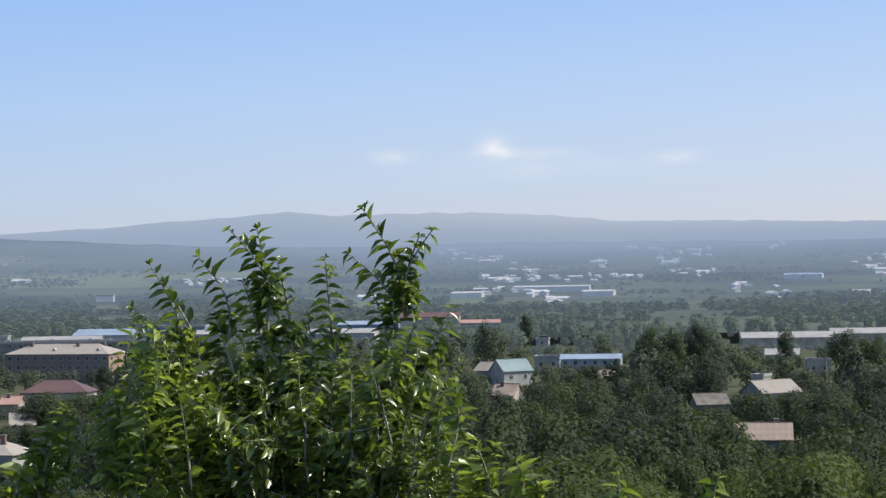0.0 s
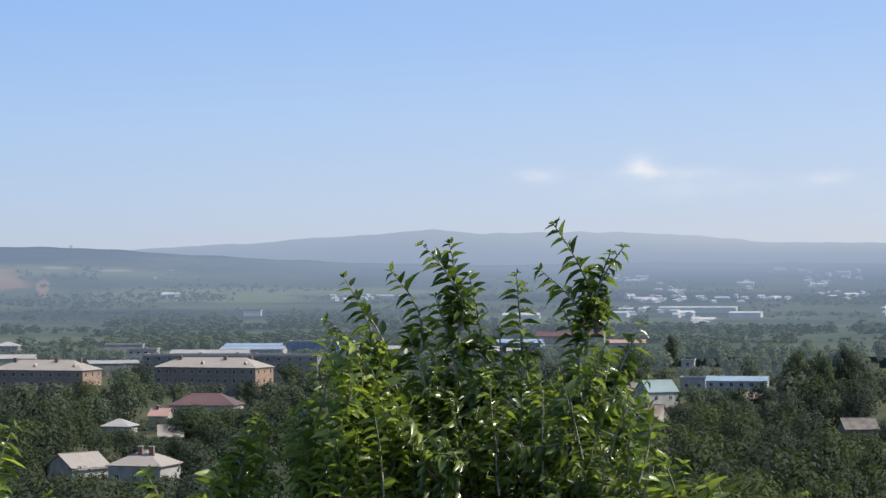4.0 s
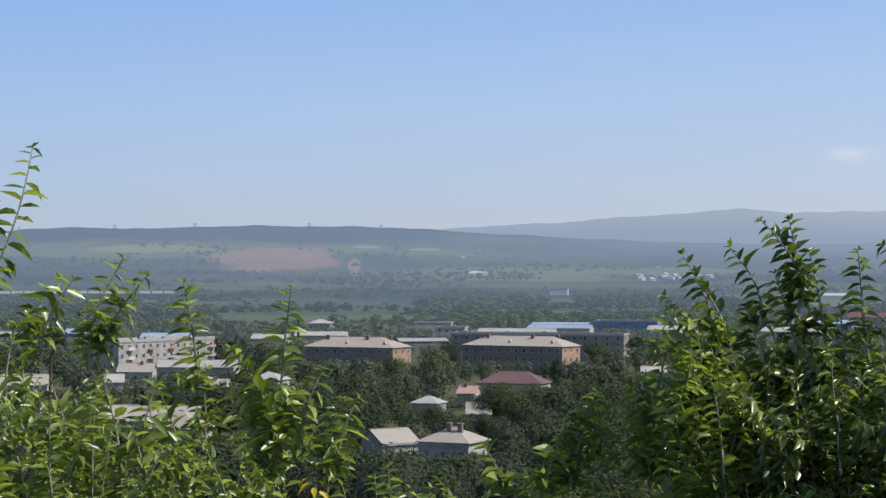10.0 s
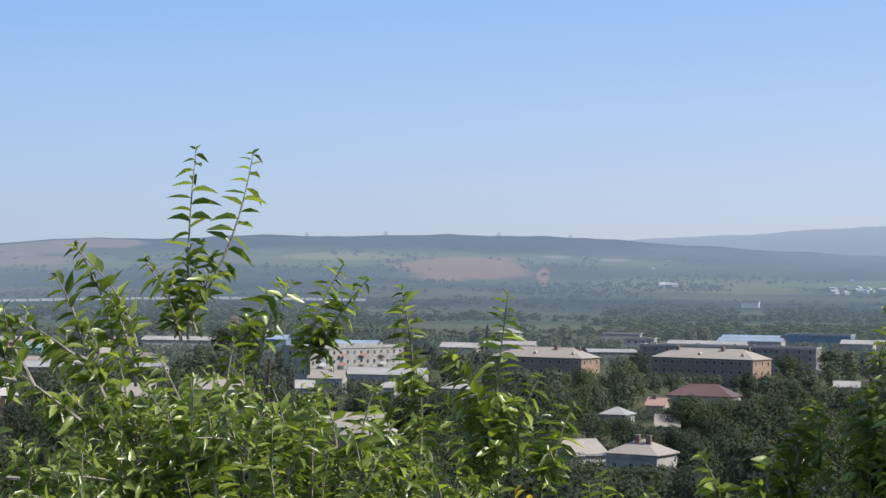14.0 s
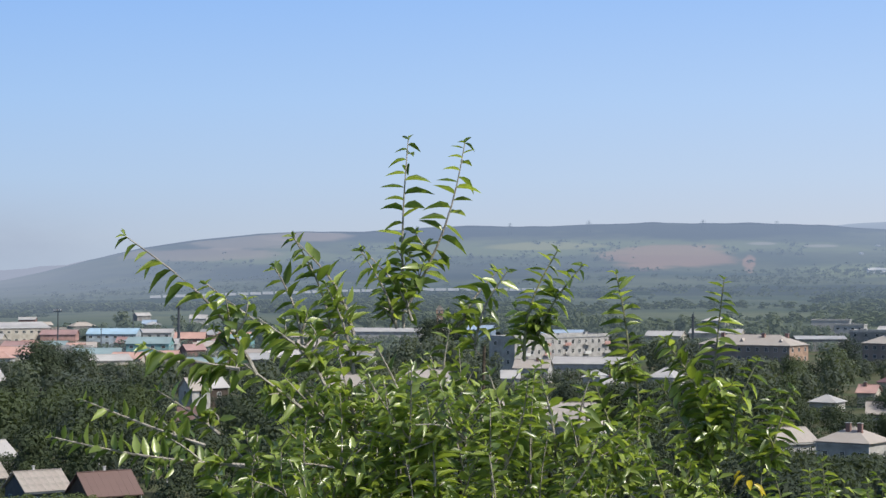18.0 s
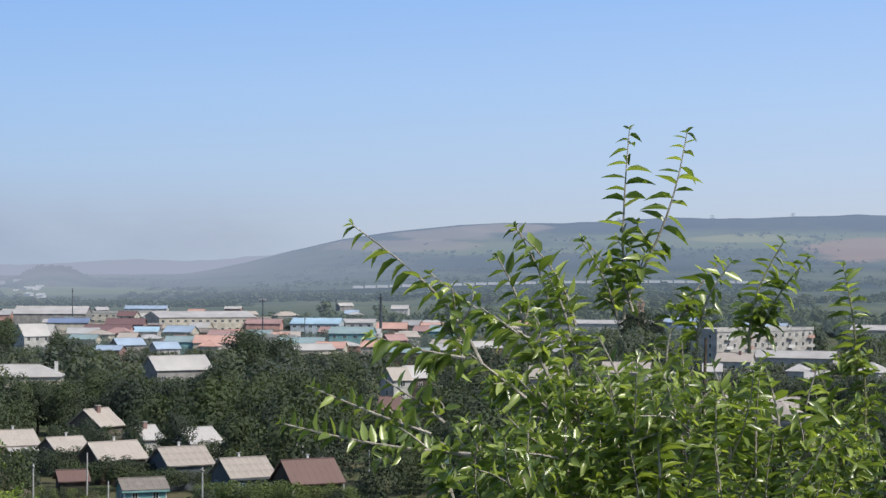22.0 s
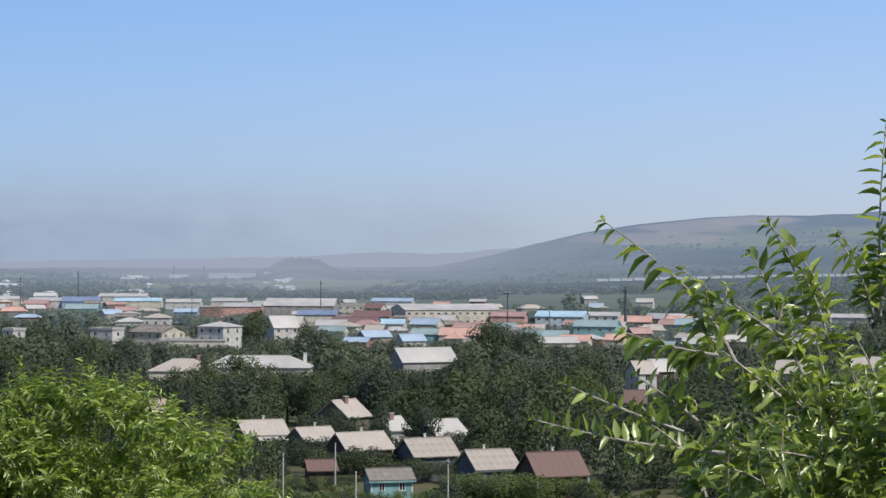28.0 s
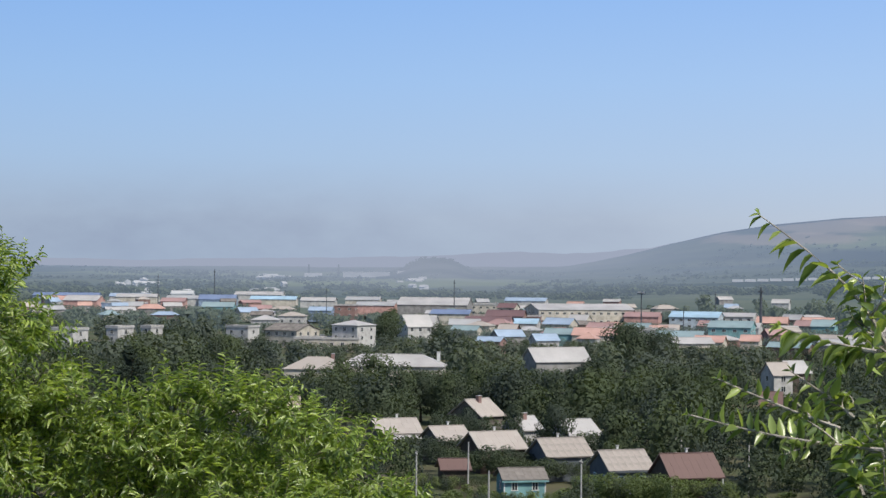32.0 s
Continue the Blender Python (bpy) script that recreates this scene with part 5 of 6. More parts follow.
tall_tree(-412.6, 463.0, 12.1, 0.9)
tall_tree(-367.3, 423.0, 11.1, 1.2)
tall_tree(-409.0, 382.8, 10.7, 1.0)
tall_tree(-445.2, 402.6, 8.9, 1.1)
tall_tree(-453.1, 393.7, 10.6, 1.1)
tall_tree(-361.9, 300.3, 12.8, 1.2)
tall_tree(-402.2, 330.0, 12.2, 1.1)
tall_tree(-141.2, 541.9, 10.8, 1.0)
tall_tree(-154.9, 672.4, 11.6, 1.0)
tall_tree(-102.7, 591.1, 9.6, 1.0)
tall_tree(-105.8, 691.9, 11.1, 1.1)
tall_tree(-93.7, 460.5, 7.4, 1.2)
tall_tree(-83.1, 462.6, 7.7, 1.2)
tall_tree(-82.1, 422.1, 7.8, 1.2)
tall_tree(-70.0, 424.2, 7.1, 1.1)
tall_tree(-83.2, 391.2, 6.8, 1.0)
tall_tree(-99.4, 356.4, 5.4, 1.1)
tall_tree(-136.7, 460.1, 7.8, 1.1)
tall_tree(-85.6, 593.8, 11.0, 1.0)
tall_tree(-138.0, 583.9, 10.3, 1.0)
tall_tree(-139.0, 573.4, 9.5, 1.0)
tall_tree(66.7, 636.5, 17.0, 0.7)
tall_tree(84.7, 654.5, 17.0, 0.7)
tall_tree(72.5, 615.7, 17.0, 0.6)
tall_tree(54.0, 477.0, 14.4, 0.9)
tall_tree(63.4, 475.8, 13.6, 0.9)
tall_tree(14.9, 699.8, 17.0, 0.7)
tall_tree(37.4, 899.2, 17.0, 0.6)
tall_tree(112.7, 548.5, 17.0, 0.8)
tall_tree(115.2, 527.6, 16.7, 0.7)
tall_tree(119.9, 689.7, 13.7, 0.8)
tall_tree(24.4, 419.3, 10.6, 1.2)
tall_tree(39.7, 327.6, 11.2, 1.3)
tall_tree(45.7, 316.7, 11.0, 1.2)
tall_tree(31.3, 328.5, 10.8, 1.2)
tall_tree(78.1, 392.3, 10.7, 1.2)
tall_tree(84.6, 390.9, 10.1, 1.2)
tall_tree(71.6, 393.5, 10.1, 1.1)
tall_tree(65.9, 414.8, 9.0, 1.0)
tall_tree(39.2, 518.5, 10.7, 1.1)
tall_tree(11.4, 429.8, 9.0, 1.2)
tall_tree(-141.6, 395.4, 11.8, 1.3)
tall_tree(-154.3, 401.4, 10.0, 1.0)
tall_tree(-88.8, 430.9, 10.0, 1.3)
tall_tree(-77.2, 423.0, 10.1, 1.2)
tall_tree(-67.6, 424.6, 10.8, 1.2)
tall_tree(-386.7, 348.0, 12.4, 1.1)
tall_tree(-422.7, 367.6, 12.2, 1.1)
tall_tree(-455.1, 391.3, 11.4, 1.2)
tall_tree(-354.8, 484.0, 13.6, 1.2)
tall_tree(-336.4, 472.6, 12.5, 1.1)
tall_tree(-261.0, 341.8, 11.1, 1.3)
tall_tree(-200.7, 254.5, 9.7, 0.8)
tall_tree(-188.4, 253.9, 10.3, 0.8)
tall_tree(-212.4, 258.0, 8.9, 0.6)
tall_tree(-234.4, 270.8, 6.3, 0.8)
tall_tree(-209.1, 290.8, 6.1, 0.9)
tall_tree(-238.7, 267.0, 5.6, 0.8)
tall_tree(-198.3, 288.6, 6.8, 1.0)
tall_tree(47.9, 558.0, 10.5, 0.9)
tall_tree(47.4, 517.8, 9.9, 0.9)
tall_tree(31.4, 479.0, 10.2, 0.8)
# three trees added to hide the lower water tower from the camera
tall_tree(-356.0, 772.0, 15.5, 0.9)
tall_tree(-349.5, 775.0, 14.0, 0.9)
tall_tree(-361.5, 770.0, 14.5, 0.9)

conifer = root("conifer", pose(-232.1, 190.5, terrain(-232.1, 190.5) - 0.4), "dark blackish-green conifer with dense crown", "tree")
part("trunk", tube("trunk", [(0, 0, -0.6), (0.1, 0, 4), (0.1, 0.1, 19.2)], [0.3, 0.2, 0.05], 7), "bark", conifer)
pts, nor = crown_arrays(16, 7000, 0.22, 21.3, 3.4, 0.12)
part("crown", block_mesh("crown", pts, quads(7000), "leaf_conifer", nor), None, conifer)
# bushes close before the houses, sized from the eye to hide the lower walls
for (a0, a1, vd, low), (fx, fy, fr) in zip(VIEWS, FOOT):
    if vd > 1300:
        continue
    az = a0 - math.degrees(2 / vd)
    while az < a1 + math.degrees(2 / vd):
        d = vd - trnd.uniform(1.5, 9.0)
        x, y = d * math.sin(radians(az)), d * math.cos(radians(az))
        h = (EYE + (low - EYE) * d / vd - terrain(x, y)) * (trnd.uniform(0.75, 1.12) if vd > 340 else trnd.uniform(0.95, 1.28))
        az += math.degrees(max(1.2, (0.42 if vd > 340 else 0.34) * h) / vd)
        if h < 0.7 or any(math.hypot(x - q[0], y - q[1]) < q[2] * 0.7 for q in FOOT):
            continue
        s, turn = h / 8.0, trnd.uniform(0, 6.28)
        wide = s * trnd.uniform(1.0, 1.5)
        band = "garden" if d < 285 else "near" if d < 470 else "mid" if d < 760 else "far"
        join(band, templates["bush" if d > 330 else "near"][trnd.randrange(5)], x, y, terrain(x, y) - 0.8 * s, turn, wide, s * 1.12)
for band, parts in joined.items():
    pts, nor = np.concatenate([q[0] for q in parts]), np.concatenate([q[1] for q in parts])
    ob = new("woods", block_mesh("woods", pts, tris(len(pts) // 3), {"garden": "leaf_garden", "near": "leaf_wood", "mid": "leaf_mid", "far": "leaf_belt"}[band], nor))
    tagged(ob, {"garden": "light green garden bushes before the village houses", "near": "dense dark green trees between the houses", "mid": "dense trees round the apartment blocks", "far": "tree belts round the warehouses"}[band], "trees", kind="stuff")

# vegetable plots and currant bushes round the village houses
bag = []
for _ in range(700):
    d, az = trnd.uniform(222, 285), radians(trnd.uniform(-45, -31.5))
    x, y = d * math.sin(az), d * math.cos(az)
    if any(math.hypot(x - q[0], y - q[1]) < q[2] - 1 for q in FOOT):
        continue
    t, s = templates["far"][trnd.randrange(5)][0], trnd.uniform(0.09, 0.24)
    bag.append(t * np.array([s * 1.5, s * 1.5, s]) + np.array([x, y, terrain(x, y) - 0.55]))
pts = np.concatenate(bag)
tagged(new("garden_plants", block_mesh("garden_plants", pts, tris(len(pts) // 3), "leaf_garden")), "light green vegetables and berry bushes in gardens", "garden plants", kind="stuff")

# scrub and copses of the hazy distance
far_t = [crown_arrays(4, 24, 1.25, 5.0, 3.6, 0.0, 3) for _ in range(6)]
thin_t = [crown_arrays(4, 14, 1.7, 5.0, 3.6, 0.0, 3) for _ in range(6)]
frng = random.Random(5)
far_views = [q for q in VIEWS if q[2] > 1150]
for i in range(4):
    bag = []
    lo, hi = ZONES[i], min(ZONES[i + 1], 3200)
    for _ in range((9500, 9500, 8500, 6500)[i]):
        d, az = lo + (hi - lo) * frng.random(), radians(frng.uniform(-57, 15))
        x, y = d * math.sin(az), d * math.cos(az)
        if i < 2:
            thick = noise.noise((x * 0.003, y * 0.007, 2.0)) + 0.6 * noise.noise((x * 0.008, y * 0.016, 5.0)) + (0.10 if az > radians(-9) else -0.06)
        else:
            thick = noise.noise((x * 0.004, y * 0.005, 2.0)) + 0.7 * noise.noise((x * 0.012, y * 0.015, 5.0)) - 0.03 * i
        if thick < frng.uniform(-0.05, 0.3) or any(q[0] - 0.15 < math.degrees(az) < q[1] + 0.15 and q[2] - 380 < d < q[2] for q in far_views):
            continue
        s = frng.uniform(0.4, 1.3) if i < 2 else frng.uniform(0.3, 0.9)
        t = (far_t if i < 2 else thin_t)[frng.randrange(6)][0]
        bag.append(t * np.array([s * 1.9, s * 1.9, s * 1.15]) + np.array([x, y, terrain(x, y) - 0.8]))
    pts = np.concatenate(bag)
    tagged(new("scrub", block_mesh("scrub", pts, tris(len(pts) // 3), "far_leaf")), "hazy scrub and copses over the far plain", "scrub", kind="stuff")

# ---- shrubs and young trees on the slope before the viewpoint ----
LU = np.array([0.0, 0.16, 0.45, 0.78, 1.0])


def leaf_arrays(width, fold, curl):
    """One leaf along +X, its face up: a pointed blade folded along the midrib and curling at the tip. Quads only."""
    hw = width * np.array([0.03, 0.72, 1.0, 0.52, 0.02]) / 2
    pts = []
    for u, w in zip(LU, hw):
        z = -curl * u * u
        pts += [(u, -w, z + fold * w), (u, 0, z), (u, w, z + fold * w)]
    q = []
    for i in range(len(LU) - 1):
        a = i * 3
        q += [(a, a + 3, a + 4, a + 1), (a + 1, a + 4, a + 5, a + 2)]
    return np.array(pts), np.array(q)


def small_leaf(width, fold, curl):
    """The same blade with fewer faces, for the mass of the foliage. Triangles only."""
    w, m = width / 2, width * 0.36
    pts = [(0, 0, 0), (0.34, -w, fold * w - curl * 0.12), (0.34, 0, -curl * 0.12), (0.34, w, fold * w - curl * 0.12), (0.7, -m, fold * m - curl * 0.5), (0.7, 0, -curl * 0.5), (0.7, m, fold * m - curl * 0.5), (1, 0, -curl)]
    return np.array(pts), np.array([(0, 1, 2), (0, 2, 3), (1, 4, 5), (1, 5, 2), (2, 5, 6), (2, 6, 3), (4, 7, 5), (5, 7, 6)])


LEAF_SHAPES = {"plum": ((0.46, 0.7, 0.15), (0.40, 1.1, 0.3), (0.50, 0.5, 0.1), (0.43, 0.9, 0.4)), "shrub": ((0.38, 0.8, 0.14), (0.33, 1.1, 0.28), (0.41, 0.55, 0.08), (0.35, 0.95, 0.34)),
               "willow": ((0.32, 0.7, 0.15), (0.27, 1.0, 0.3), (0.34, 0.6, 0.05), (0.30, 0.85, 0.35))}
srng = random.Random(21)


class Bush:
    def __init__(self, name, label, category, base, leaves, mat, stem="twig"):
        self.top = root(name, pose(*base), label, category)
        self.base, self.kinds, self.mat, self.stem = Vector(base), [leaf_arrays(*q) for q in LEAF_SHAPES[leaves]], mat, stem
        self.small = [small_leaf(*q) for q in LEAF_SHAPES[leaves]]
        self.shown, self.hidden, self.twigs = [], [], []
        self.turn, self.droop, self.sway = 0.0, 0.35, 0.3 if leaves == "willow" else 1.0


def leaf_along(bush, store, p, t, size, ranks=None):
    """One leaf at p on a stem that runs along t. ranks: the side to which the two rows of a straight shoot point."""
    view = Vector((p.x, p.y, 0)).normalized()
    breeze = Vector((-view.y, view.x, 0)) * 0.42 - view * 0.08
    if ranks:
        bush.turn = (math.pi if math.cos(bush.turn) > 0 else 0) + srng.gauss(0, 0.38)
        u = (ranks - t * ranks.dot(t)).normalized()
    else:
        bush.turn += 2.4 + srng.uniform(-0.5, 0.5)
        u = t.orthogonal().normalized()
    w = t.cross(u)
    rad = math.cos(bush.turn) * u + math.sin(bush.turn) * w
    hang = bush.sway if ranks else bush.droop
    if t.z < 0.72:
        d = (t * srng.uniform(0.2, 0.6) + rad * (0.45 + 0.4 * (1 - hang)) + breeze * max(hang, 0) + Vector((0, 0, srng.uniform(-0.95, -0.4) * hang))).normalized()
    elif ranks:
        d = (t * srng.uniform(0.2, 0.55) + rad * 0.9 + breeze * hang + Vector((0, 0, srng.uniform(-0.5, 0.0) * hang))).normalized()
    else:
        d = (t * srng.uniform(0.3, 0.9) + rad * 0.9 + breeze * hang + Vector((0, 0, srng.uniform(-0.8, 0.0) * hang))).normalized()
    loose = 0.42 if ranks else 0.8
    up = Vector((srng.gauss(0, loose), srng.gauss(0, loose), 0.75)) + t * 0.35
    b = up.normalized().cross(d)
    if b.length < 0.05:
        return
    b.normalize()
    n = d.cross(b)
    s = size * srng.uniform(0.72, 1.18)
    m = Matrix(((d.x * s, b.x * s, n.x * s, p.x), (d.y * s, b.y * s, n.y * s, p.y), (d.z * s, b.z * s, n.z * s, p.z), (0, 0, 0, 1)))
    store.append((m, srng.randrange(4)))


def bent(base, tip, bow, n=9):
    base, tip = Vector(base), Vector(tip)
    mid = (tip - base)
    side = Vector((mid.y * 0.3, -mid.x * 0.3, 0)) + Vector((0, 0, -mid.length * 0.2)) if mid.z < abs(mid.xy.length) else Vector((-mid.x, -mid.y, 0))
    if side.length > 1e-6:
        side.normalize()
    wob = Vector((srng.uniform(-1, 1), srng.uniform(-1, 1), 0)) * 0.012
    return [base.lerp(tip, k / (n - 1)) + (side * bow * mid.length + wob) * math.sin(math.pi * k / (n - 1)) for k in range(n)]


def leaves_on(bush, store, pts, leaf, gap, start=0.12, ranks=None):
    total = sum((pts[k + 1] - pts[k]).length for k in range(len(pts) - 1))
    s = total * start
    while s < total:
        f = s / total * (len(pts) - 1)
        k = min(int(f), len(pts) - 2)
        p, t = pts[k].lerp(pts[k + 1], f - k), (pts[k + 1] - pts[k]).normalized()
        leaf_along(bush, store, p, t, leaf * (1.0 - 0.45 * max(0, s / total - 0.75) / 0.25), ranks)
        s += gap * srng.uniform(0.7, 1.3)
    for _ in range(3):
        leaf_along(bush, store, pts[-1], (pts[-1] - pts[-2]).normalized() + Vector((srng.gauss(0, 0.3), srng.gauss(0, 0.3), 0.5)), leaf * 0.42)


def shoot(bush, base, tip, bow, leaf, gap, sway=None):
    """A leafy shoot that stands out: its stem and its leaves are parts. sway: below zero its leaves stand up from a level stem."""
    usual = bush.sway
    bush.sway = usual if sway is None else sway
    pts = bent(base, tip, bow)
    o = bush.base
    part("branch", tube("branch", [p - o for p in pts], [0.0052 - 0.0036 * k / 8 for k in range(9)], 6), bush.stem, bush.top)
    view = Vector((pts[0].x, pts[0].y, 0)).normalized()
    ranks = Vector((view.y, -view.x, 0)) + view * srng.uniform(-0.6, 0.6)
    leaves_on(bush, bush.shown, pts, leaf, gap, 0.12, ranks)
    span = (pts[-1] - pts[0]).length
    for _ in range(4):
        f = srng.uniform(0.0, 0.34) * 8
        p = pts[int(f)].lerp(pts[int(f) + 1], f - int(f))
        t = (pts[int(f) + 1] - pts[int(f)]).normalized()
        side = Vector((srng.gauss(0, 1), srng.gauss(0, 1), srng.gauss(0, 0.5))).normalized()
        tip = p + (t * 0.8 + side * 0.7).normalized() * span * srng.uniform(0.13, 0.27)
        twig = bent(p, tip, srng.uniform(-0.12, 0.12), 6)
        bush.twigs.append(twig)
        leaves_on(bush, bush.hidden, twig, leaf * 0.8, gap * 0.95, 0.1)
    bush.sway = usual


def fill(bush, azs, tops, dist, depth, floor, count, leaf, gap, length):
    """Shoots that make up the body of a bush, below its outline."""
    for _ in range(count):
        az = srng.uniform(azs[0], azs[-1])
        top = float(np.interp(az, azs, tops))
        z = floor + (top - floor) * srng.random() ** 0.8
        d = dist + srng.uniform(-depth, depth)
        tip = Vector((d * math.sin(radians(az)), d * math.cos(radians(az)), z))
        ln = length * srng.uniform(0.6, 1.3)
        away = (bush.base - tip)
        base = tip + Vector((away.x, away.y, 0)) * min(0.25, 0.4 * ln) + Vector((srng.uniform(-0.28, 0.28) * ln, srng.uniform(-0.28, 0.28) * ln, -ln * srng.uniform(0.7, 1.1)))
        pts = bent(base, tip, srng.uniform(-0.15, 0.15), 6)
        bush.twigs.append(pts)
        side = Vector((tip.y, -tip.x, 0)).normalized() + Vector((srng.gauss(0, 0.5), srng.gauss(0, 0.5), 0))
        leaves_on(bush, bush.hidden, pts, leaf, gap, 0.02, side if srng.random() < 0.6 else None)


def tufts(bush, azs, tops, dist, depth, floor, count, each, radius, leaf, gap):
    """The leafy body of a bush: tufts of short shoots that spread from a point, with dark gaps between the tufts."""
    for _ in range(count):
        az = srng.uniform(azs[0], azs[-1])
        top = float(np.interp(az, azs, tops))
        r = radius * srng.uniform(0.7, 1.25)
        z = floor + max(0.02, top - r * 0.85 - floor) * srng.random() ** (0.5 if bush is willow else 0.75)
        d = dist + srng.uniform(-depth, depth)
        c = Vector((d * math.sin(radians(az)), d * math.cos(radians(az)), z))
        lean = Vector((srng.gauss(0, 0.5), srng.gauss(0, 0.5), 0.75))
        for _ in range(each):
            way = (Vector((srng.gauss(0, 1), srng.gauss(0, 1), srng.gauss(0, 0.8))).normalized() + lean * 0.8).normalized()
            tip = c + way * r * srng.uniform(0.75, 1.15)
            pts = bent(c + way * r * 0.08, tip, srng.uniform(-0.2, 0.2), 5)
            bush.twigs.append(pts)
            leaves_on(bush, bush.hidden, pts, leaf, gap, 0.1)


def finish(bush, trunks):
    o = np.array(bush.base)
    # trunk and limbs down to the slope
    for pts, r0, r1 in trunks:
        n = len(pts)
        part("trunk" if r0 > 0.02 else "limb", tube("limb", [Vector(p) - bush.base for p in pts], [r0 + (r1 - r0) * k / (n - 1) for k in range(n)], 8), "bark", bush.top)
    # thin twigs, joined
    v, q = [], []
    for pts in bush.twigs:
        off = len(v)
        for k, p in enumerate(pts):
            t = (pts[min(k + 1, len(pts) - 1)] - pts[max(k - 1, 0)]).normalized()
            u = t.orthogonal().normalized()
            w = t.cross(u)
            r = 0.004 - 0.0027 * k / (len(pts) - 1)
            for s in range(3):
                a = s * math.pi / 1.5
                v.append(tuple(p - bush.base + r * (math.cos(a) * u + math.sin(a) * w)))
        for k in range(len(pts) - 1):
            for s in range(3):
                q.append((off + k * 3 + s, off + k * 3 + (s + 1) % 3, off + (k + 1) * 3 + (s + 1) % 3, off + (k + 1) * 3 + s))
    if v:
        tagged(part("brushwood", block_mesh("brushwood", v, q, bush.stem), None, bush.top, "thin tangled twigs"), kind="stuff")
    # single leaves, then the rest of the foliage
    meshes = []
    for pts, quad in bush.kinds:
        me = block_mesh("leaf", pts, quad, bush.mat + "_single")
        me.polygons.foreach_set("use_smooth", [True] * len(me.polygons))
        meshes.append(me)
    inv = Matrix.Translation(-bush.base)
    for m, k in bush.shown[:300]:
        ob = new("leaf", meshes[k])
        ob.parent, ob.matrix_basis = bush.top, inv @ m
    rest = bush.shown[300:] + bush.hidden
    vs, qs, off = [], [], 0
    for m, k in rest:
        pts, quad = bush.small[k]
        a = np.array(m)
        vs.append(pts @ a[:3, :3].T + a[:3, 3] - o)
        qs.append(quad + off)
        off += len(pts)
    if vs:
        me = block_mesh("foliage", np.concatenate(vs), np.concatenate(qs), bush.mat)
        tagged(part("foliage", me, None, bush.top, "dense glossy green leaves"), kind="stuff")


def at(az, d, z=None):
    x, y = d * math.sin(radians(az)), d * math.cos(radians(az))
    return (x, y, terrain(x, y) - 0.6 if z is None else z)


plum = Bush("plum_tree", "young plum tree with glossy ovate green leaves", "tree", at(-3.5, 5.4), "plum", "leaf_plum")
# the suckers' lighter leaf colour paints in the light on the plum's left flank
low_shoots = Bush("plum_suckers", "low plum suckers with fresh green leaves", "shrub", at(-9.5, 5.4), "plum", "leaf_shrub", "twig_green")
sapling = Bush("sapling", "slender sapling with upright leafy green shoots", "sapling", at(-19.5, 5.6), "shrub", "leaf_shrub", "twig_green")
shrub = Bush("shrub", "spreading shrub with long arching leafy branches", "shrub", at(-29.5, 5.5), "shrub", "leaf_shrub", "twig")
willow = Bush("willow", "bright green bushy willow with narrow leaves", "tree", at(-51, 13.5), "willow", "leaf_willow", "twig_green")
shoot(plum, (-0.104, 5.299, 33.895), (-0.218, 5.296, 34.198), 0.12, 0.056, 0.0115)
shoot(plum, (-0.098, 5.299, 33.903), (-0.028, 5.300, 34.134), 0.10, 0.056, 0.0115)
shoot(plum, (-0.108, 5.299, 33.933), (-0.064, 5.300, 34.119), 0.05, 0.056, 0.0115)
shoot(plum, (-0.478, 5.278, 33.848), (-0.500, 5.276, 34.145), 0.05, 0.056, 0.0115)
shoot(plum, (-0.465, 5.280, 33.909), (-0.575, 5.269, 34.146), 0.12, 0.056, 0.0115)
shoot(plum, (-0.685, 5.256, 33.777), (-0.785, 5.242, 34.054), 0.10, 0.056, 0.0115)
shoot(plum, (-0.579, 5.268, 33.850), (-0.658, 5.259, 34.071), 0.12, 0.056, 0.0115)
shoot(plum, (-0.300, 5.291, 33.784), (-0.319, 5.290, 34.062), 0.03, 0.056, 0.0115)
shoot(plum, (-0.406, 5.284, 33.816), (-0.448, 5.281, 34.061), 0.05, 0.056, 0.0115)
shoot(plum, (-0.132, 5.298, 33.842), (-0.254, 5.294, 34.073), 0.15, 0.056, 0.0115)
shoot(plum, (-0.070, 5.300, 33.689), (0.022, 5.300, 33.924), 0.08, 0.056, 0.0115)
shoot(plum, (-0.685, 5.256, 33.731), (-0.830, 5.235, 33.938), 0.12, 0.056, 0.0115)
shoot(plum, (-0.068, 5.300, 33.567), (0.038, 5.300, 33.778), 0.10, 0.056, 0.0115)
shoot(plum, (-0.482, 5.278, 33.787), (-0.539, 5.272, 34.001), 0.05, 0.056, 0.0115)
shoot(plum, (-0.149, 5.298, 33.751), (-0.191, 5.297, 33.965), 0.05, 0.056, 0.0115)
shoot(plum, (-0.648, 5.260, 33.761), (-0.734, 5.249, 33.974), 0.06, 0.056, 0.0115)
shoot(plum, (-0.105, 5.299, 33.628), (0.005, 5.300, 33.840), 0.10, 0.056, 0.0115)
shoot(plum, (-0.347, 5.289, 33.694), (-0.367, 5.287, 33.907), 0.03, 0.056, 0.0115)
shoot(plum, (-0.544, 5.272, 33.667), (-0.616, 5.264, 33.911), 0.06, 0.056, 0.0115)
shoot(plum, (-0.664, 5.258, 33.640), (-0.809, 5.238, 33.855), 0.12, 0.056, 0.0115)
shoot(low_shoots, (-0.813, 5.339, 33.407), (-0.894, 5.325, 33.700), 0.10, 0.064, 0.014)
shoot(low_shoots, (-0.861, 5.331, 33.408), (-0.955, 5.315, 33.618), 0.10, 0.064, 0.014)
